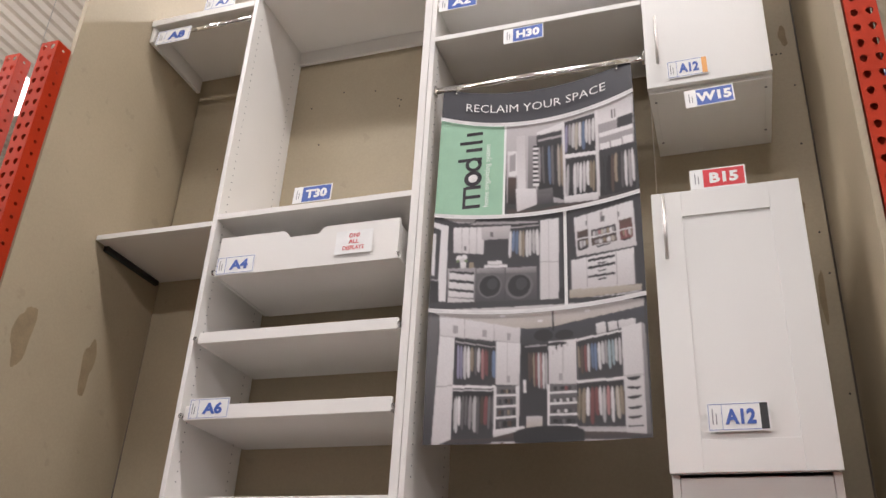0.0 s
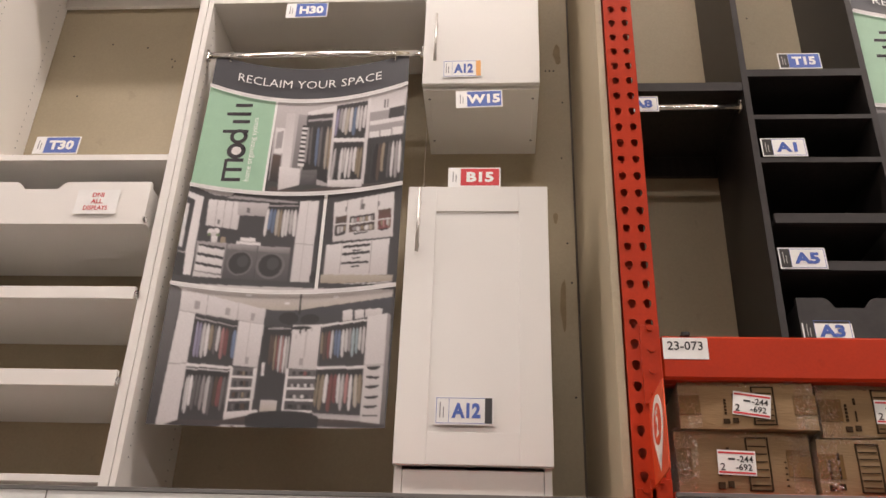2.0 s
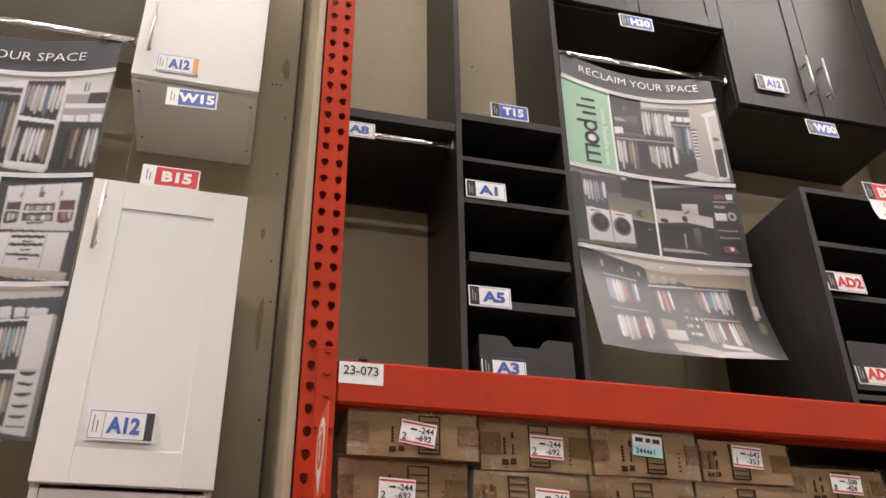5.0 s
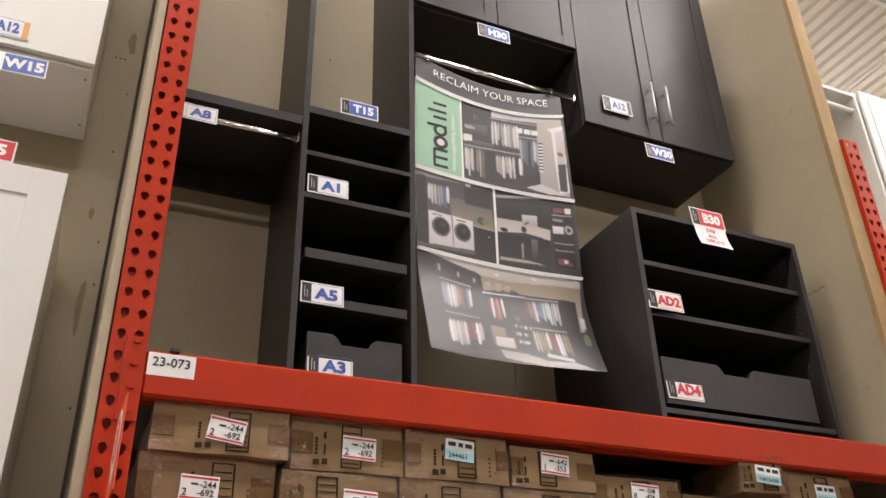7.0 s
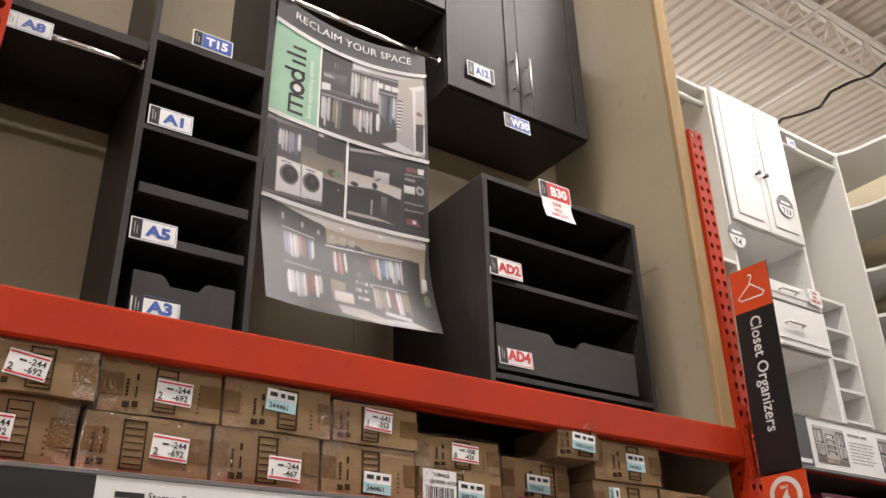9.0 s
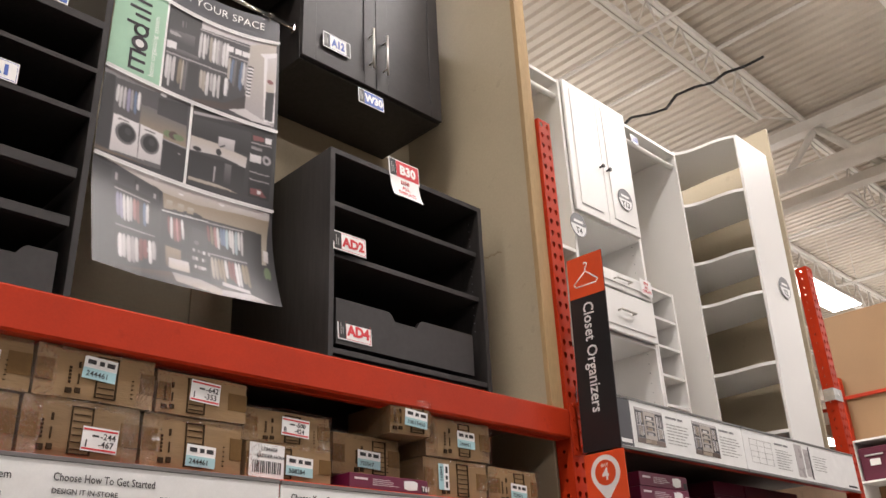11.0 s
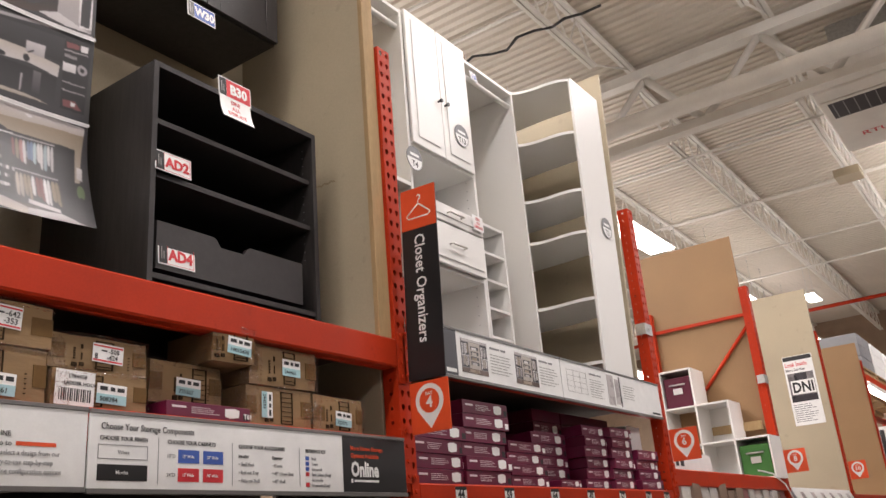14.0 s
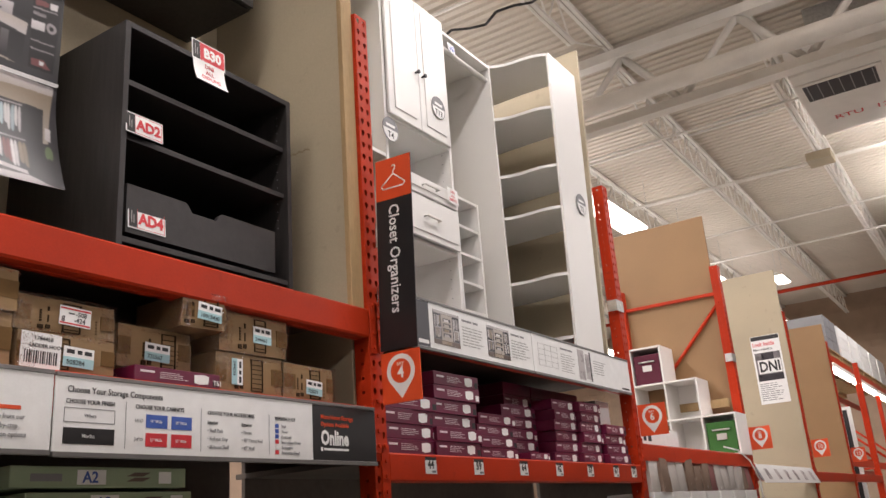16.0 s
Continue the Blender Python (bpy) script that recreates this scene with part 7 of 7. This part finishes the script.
# poster on the side board
po = thing("poster", "white product poster with DNI taped over it", "poster", m=flag(10.547, 3.045, 2.56))
part("sheet", bx(0, 0.31, 0, 0.0015, 0, 0.75, 0), PAPER, po)
part("dark_header", flat(0.005, 0.305, 0.70, 0.745, -0.0006), INK, po)
part("heading", at(letters("Look Inside", 0.062, 0.02, "LEFT", 0.80), 0.015, -0.0008, 0.635), REDINK, po)
part("heading", at(letters("Micro Selection", 0.040, 0.015, "LEFT", 0.80), 0.015, -0.0008, 0.585), INK, po)
part("picture", flat(0.02, 0.29, 0.25, 0.56, -0.0006), INKS["g"], po)
part("picture", merge(flat(0.02, 0.29, 0.25, 0.32, -0.001), flat(0.09, 0.22, 0.46, 0.56, -0.001)), INKS["d"], po)
part("small_print", bars(0.02, 0.28, 0.03, 0.23, -0.0006, 9, 4, 0.6, 0.35), GREYINK, po)
part("taped_note", bx(0.04, 0.285, -0.003, -0.0015, 0.33, 0.48, 0), PAPER, po)
part("lettering", at(letters("DNI", 0.155, 0.03, "CENTER", 0.82), 0.163, -0.0036, 0.352), INK, po)

# round tags on the white closet
def round_tag(x, z, y, code, r=0.062):
    g = thing("round_tag", "round white and grey finder tag", "tag", "round finder tags", Matrix.Translation((x, y, z)))
    part("disc", prism([(r * math.cos(6.2832 * i / 28), r * math.sin(6.2832 * i / 28)) for i in range(28)], -0.0015, 0), PAPER, g)
    part("grey_half", prism([(r * 0.99 * math.cos(math.pi * i / 16), r * 0.99 * math.sin(math.pi * i / 16)) for i in range(17)], -0.0022, -0.0014), GREYINK, g)
    part("rim", merge(*[tube((r * math.cos(6.2832 * i / 28), -0.001, r * math.sin(6.2832 * i / 28)), (r * math.cos(6.2832 * (i + 1) / 28), -0.001, r * math.sin(6.2832 * (i + 1) / 28)), 0.0022, 5) for i in range(28)]), GREYINK, g)
    part("small_print", flat(-0.035, 0.035, 0.012, 0.026, -0.0028), PAPER, g)
    part("lettering", at(letters(code, 0.045, 0.01, "CENTER"), 0, -0.0024, -0.045), INK, g)


round_tag(4.20, 3.665, 2.972, "T13")
round_tag(3.765, 3.385, 2.985, "T4")
round_tag(3.57, 3.28, 3.00, "T1")
round_tag(5.19, 3.30, 2.640, "T2")
ws = thing("glass_shelf", "white corner shelf beside the closet cabinet", "shelf")
part("shelf_board", bx(3.20, 3.742, 3.0, WALL - 0.002, 3.235, 3.255), GLOSSW, ws)
part("shelf_board", bx(3.20, 3.742, 3.0, WALL - 0.002, 4.22, 4.24), GLOSSW, ws)
part("rod", tube((3.20, 3.03, 4.15), (3.742, 3.03, 4.15), 0.016, 12), GLOSSW, ws)

# glue stains, scuffs and screw holes on the boards
def blotch(cx, cz, w, h, seed, n=26):
    rr = random.Random(seed)
    ph = [rr.uniform(0, 6.28) for _ in range(4)]
    out = []
    for i in range(n):
        a = 6.2832 * i / n
        k = 1 + 0.14 * math.sin(2 * a + ph[0]) + 0.12 * math.sin(3 * a + ph[1]) + 0.08 * math.sin(5 * a + ph[2]) + rr.uniform(-0.05, 0.05)
        out.append((cx + w / 2 * k * math.cos(a), cz + h / 2 * k * math.sin(a)))
    return out


for yc, zc, w, h, sd in ((2.805, 2.545, 0.075, 0.24, 1), (3.135, 2.545, 0.060, 0.21, 2)):
    bm = bmesh.new()
    bm.faces.new([bm.verts.new((-2.0862, y, z)) for y, z in blotch(yc, zc, w, h, sd)])
    tagged(part("glue_stain", bm, STAIN), "brown glue stain on the beige side board", "stain", "glue stains", "structure")
for xc, zc, w, h, sd in ((0.475, 3.78, 0.03, 0.09, 5), (0.470, 2.72, 0.022, 0.16, 6), (0.452, 3.05, 0.014, 0.05, 8)):
    bm = bmesh.new()
    bm.faces.new([bm.verts.new((x, WALL - 0.0008, z)) for x, z in blotch(xc, zc, w, h, sd)])
    tagged(part("scuff", bm, STAIN), "scraped patch on the beige board", "stain", "scuffs", "structure")
bm = bmesh.new()
for k in range(9):
    a = 2.88 + 0.012 * k
    vs = [bm.verts.new((3.0542, y, z)) for y, z in ((a, 2.995 + 0.004 * (k % 3)), (a + 0.011, 3.0 + 0.004 * ((k + 1) % 3)), (a + 0.011, 3.006 + 0.004 * ((k + 1) % 3)), (a, 3.002 + 0.004 * (k % 3)))]
    bm.faces.new(vs)
tagged(part("scuff", bm, STAIN), "scrape mark on the beige side board", "stain", "scuffs", "structure")
rr = random.Random(3)
holes = [tube((x, WALL - 0.0012, z), (x, WALL + 0.001, z), 0.0035, 8) for x, z in [(-1.47, 3.80), (-1.32, 3.86), (-1.17, 3.84), (-1.06, 3.78), (-1.045, 3.77), (-1.05, 3.74), (-1.41, 3.60), (-1.90, 3.55), (-1.86, 3.7), (0.43, 3.70), (0.445, 3.70), (0.46, 3.70), (0.49, 3.55), (0.48, 3.30), (0.49, 2.95), (0.50, 2.80), (0.50, 2.4), (1.22, 3.95), (0.8, 3.6)]]
tagged(part("screw_holes", merge(*holes), INK), "dark screw holes in the backing boards", "screw holes", kind="stuff")

# ---- roof plant and the far racks ----
rt = thing("roof_plenum", "white air plenum with a dark grille, marked RTU 12", "air duct", m=Matrix.Translation((11.4, 0.2, 6.62)))
part("casing", bx(0, 2.2, 0, 2.0, 0.0, 0.42, 0.01), TRUSS, rt)
part("collar", bx(0.3, 1.9, 0.3, 1.7, 0.42, 1.05, 0.01), GALV, rt, "grey metal duct collar")
part("grille_frame", bx(0.28, 0.92, 0.95, 1.98, -0.02, 0.0, 0.005), TRUSS, rt)
gr = part("grille", bx(0.35, 0.85, 1.03, 1.90, -0.024, -0.018, 0), INK, rt)
for k in range(7):
    part("vane", bx(0.35, 0.85, 1.06 + 0.13 * k, 1.072 + 0.13 * k, -0.03, -0.020, 0), GREYINK, rt)
for wd, u0 in (("RTU", 1.72), ("12", 1.20)):
    part("lettering", moved(letters(wd, 0.20, 0.01, "LEFT", 1.0), Matrix(((0, 0, -1, 1.72), (-1, 0, 0, u0), (0, 1, 0, -0.004), (0, 0, 0, 1)))), REDINK, rt)["kind"] = "stuff"
eb = thing("junction_box", "small beige box under a joist", "box", m=Matrix.Translation((15.2, 2.49, 6.88)))
part("casing", bx(0, 0.42, -0.2, 0.2, 0, 0.14, 0.01), BOARD, eb)

# flexible cable strung under the roof
pts = [Vector((8.28 + 0.06 * math.sin(2.1 * i), 5.6 - 0.2 * i, 7.0 + 0.03 * math.sin(1.3 * i))) for i in range(11)]
tagged(part("roof_cable", merge(*[tube(p, q, 0.017, 6) for p, q in zip(pts, pts[1:])]), BLACKPL), "black flexible cable strung under the roof", "cable", kind="structure")

# rack with pallets at the end of the aisle
for px in (18.6, 21.2, 23.8):
    p = thing("rack_upright", "orange rack upright at the far end of the aisle", "rack upright", "far rack uprights")
    part("post", bx(px, px + 0.09, 3.05, 3.13, 0, 3.8, 0.004), RED, p)
    part("rear_post", bx(px, px + 0.09, 4.05, 4.13, 0, 3.8, 0.004), RED, p)
    part("brace", tube((px + 0.04, 3.10, 2.2), (px + 0.04, 4.09, 3.1), 0.025, 8), RED, p)
    part("brace", tube((px + 0.04, 3.10, 2.15), (px + 0.04, 4.09, 2.15), 0.025, 8), RED, p)
for z in (2.0, 3.66):
    for y in (3.05, 4.05):
        b = thing("rack_beam", "orange rack beam at the far end of the aisle", "rack beam", "far rack beams")
        part("beam", bx(15.85, 26.0, y, y + 0.05, z, z + 0.12, 0.004), RED, b)
for k in range(6):
    x = 15.9 + 1.25 * k
    pl = thing("pallet", "wooden pallet carrying grey cartons", "pallet", "far pallets", Matrix.Translation((x, 3.02, 3.78)))
    for j in range(3):
        part("runner", bx(0, 1.1, 0.05 + 0.45 * j, 0.14 + 0.45 * j, 0, 0.09, 0), BOARD_EDGE, pl)
    part("deck", bx(0, 1.1, 0.02, 1.1, 0.09, 0.11, 0), BOARD_EDGE, pl)
    for j in range(3):
        for i in range(2):
            c = thing("stock_carton", "grey shrink-wrapped carton on a pallet" if k < 1 else "white shrink-wrapped carton on a pallet", "carton", "far cartons", Matrix.Translation((x + 0.02 + 0.54 * i, 3.05, 3.892 + 0.19 * j)))
            part("carton", bx(0, 0.52, 0, 1.0, 0, 0.185, 0.006), GREYINK if k < 1 else PAPER, c)
strip_light(21.2, 4.55, 6.42, length=0.9, width=0.30)
for k in range(3):
    strip_light(17.0 + 2.6 * k, 3.09, 3.55, length=2.3, width=0.16, top=3.68)
WRAP = plain("white_wrap", (0.75, 0.74, 0.73), 0.3)
for k in range(5):
    d_ = thing("wrapped_door", "white wrapped door standing on end in the far rack", "door slab", "far door slabs", pose(15.9 + 0.5 * k, 3.2, 0.0, 0, 0, 8))
    part("slab", bx(0, 0.06, 0, 0.8, 0, 3.1 - 0.1 * (k % 2), 0.004), WRAP if k % 3 else SIGNBLACK, d_)

# stock under the dark display: pale green flat cartons
PALEG = plain("pale_green_carton", (0.30, 0.38, 0.25), 0.6)
for k, (x0, x1, z0, z1) in enumerate(((1.84, 2.32, 1.625, 1.675), (1.80, 2.30, 1.685, 1.735), (1.86, 2.34, 1.555, 1.615))):
    c = thing("flat_carton", "pale green flat carton with a printed label", "carton", "flat cartons", Matrix.Translation((x0, FACE + 0.03, z0)))
    w, h = x1 - x0, z1 - z0
    part("carton", bx(0, w, 0, 0.35, 0, h, 0.002), PALEG, c)
    part("brand_shape", flat(0.05, 0.13, h * 0.3, h * 0.65, -0.0006), GREYINK, c)
    part("blue_label", flat(0.17, 0.25, h * 0.15, h * 0.85, -0.0006), PAPER, c)
    part("lettering", at(letters("A2", h * 0.75, 0.02), 0.185, -0.001, h * 0.25), BLUE, c)
    part("printed_picture", merge(prism([(0.31, h * 0.3), (0.36, h * 0.3), (0.385, h * 0.5), (0.335, h * 0.5)], -0.0006, 0), prism([(0.31, h * 0.55), (0.36, h * 0.55), (0.385, h * 0.75), (0.335, h * 0.75)], -0.0006, 0)), INKS["n"], c)
    part("bar_code", flat(0.41, 0.45, h * 0.2, h * 0.8, -0.0006), PAPER, c)
deck_board(POSTS[0] + PW, POSTS[1], 1.552)
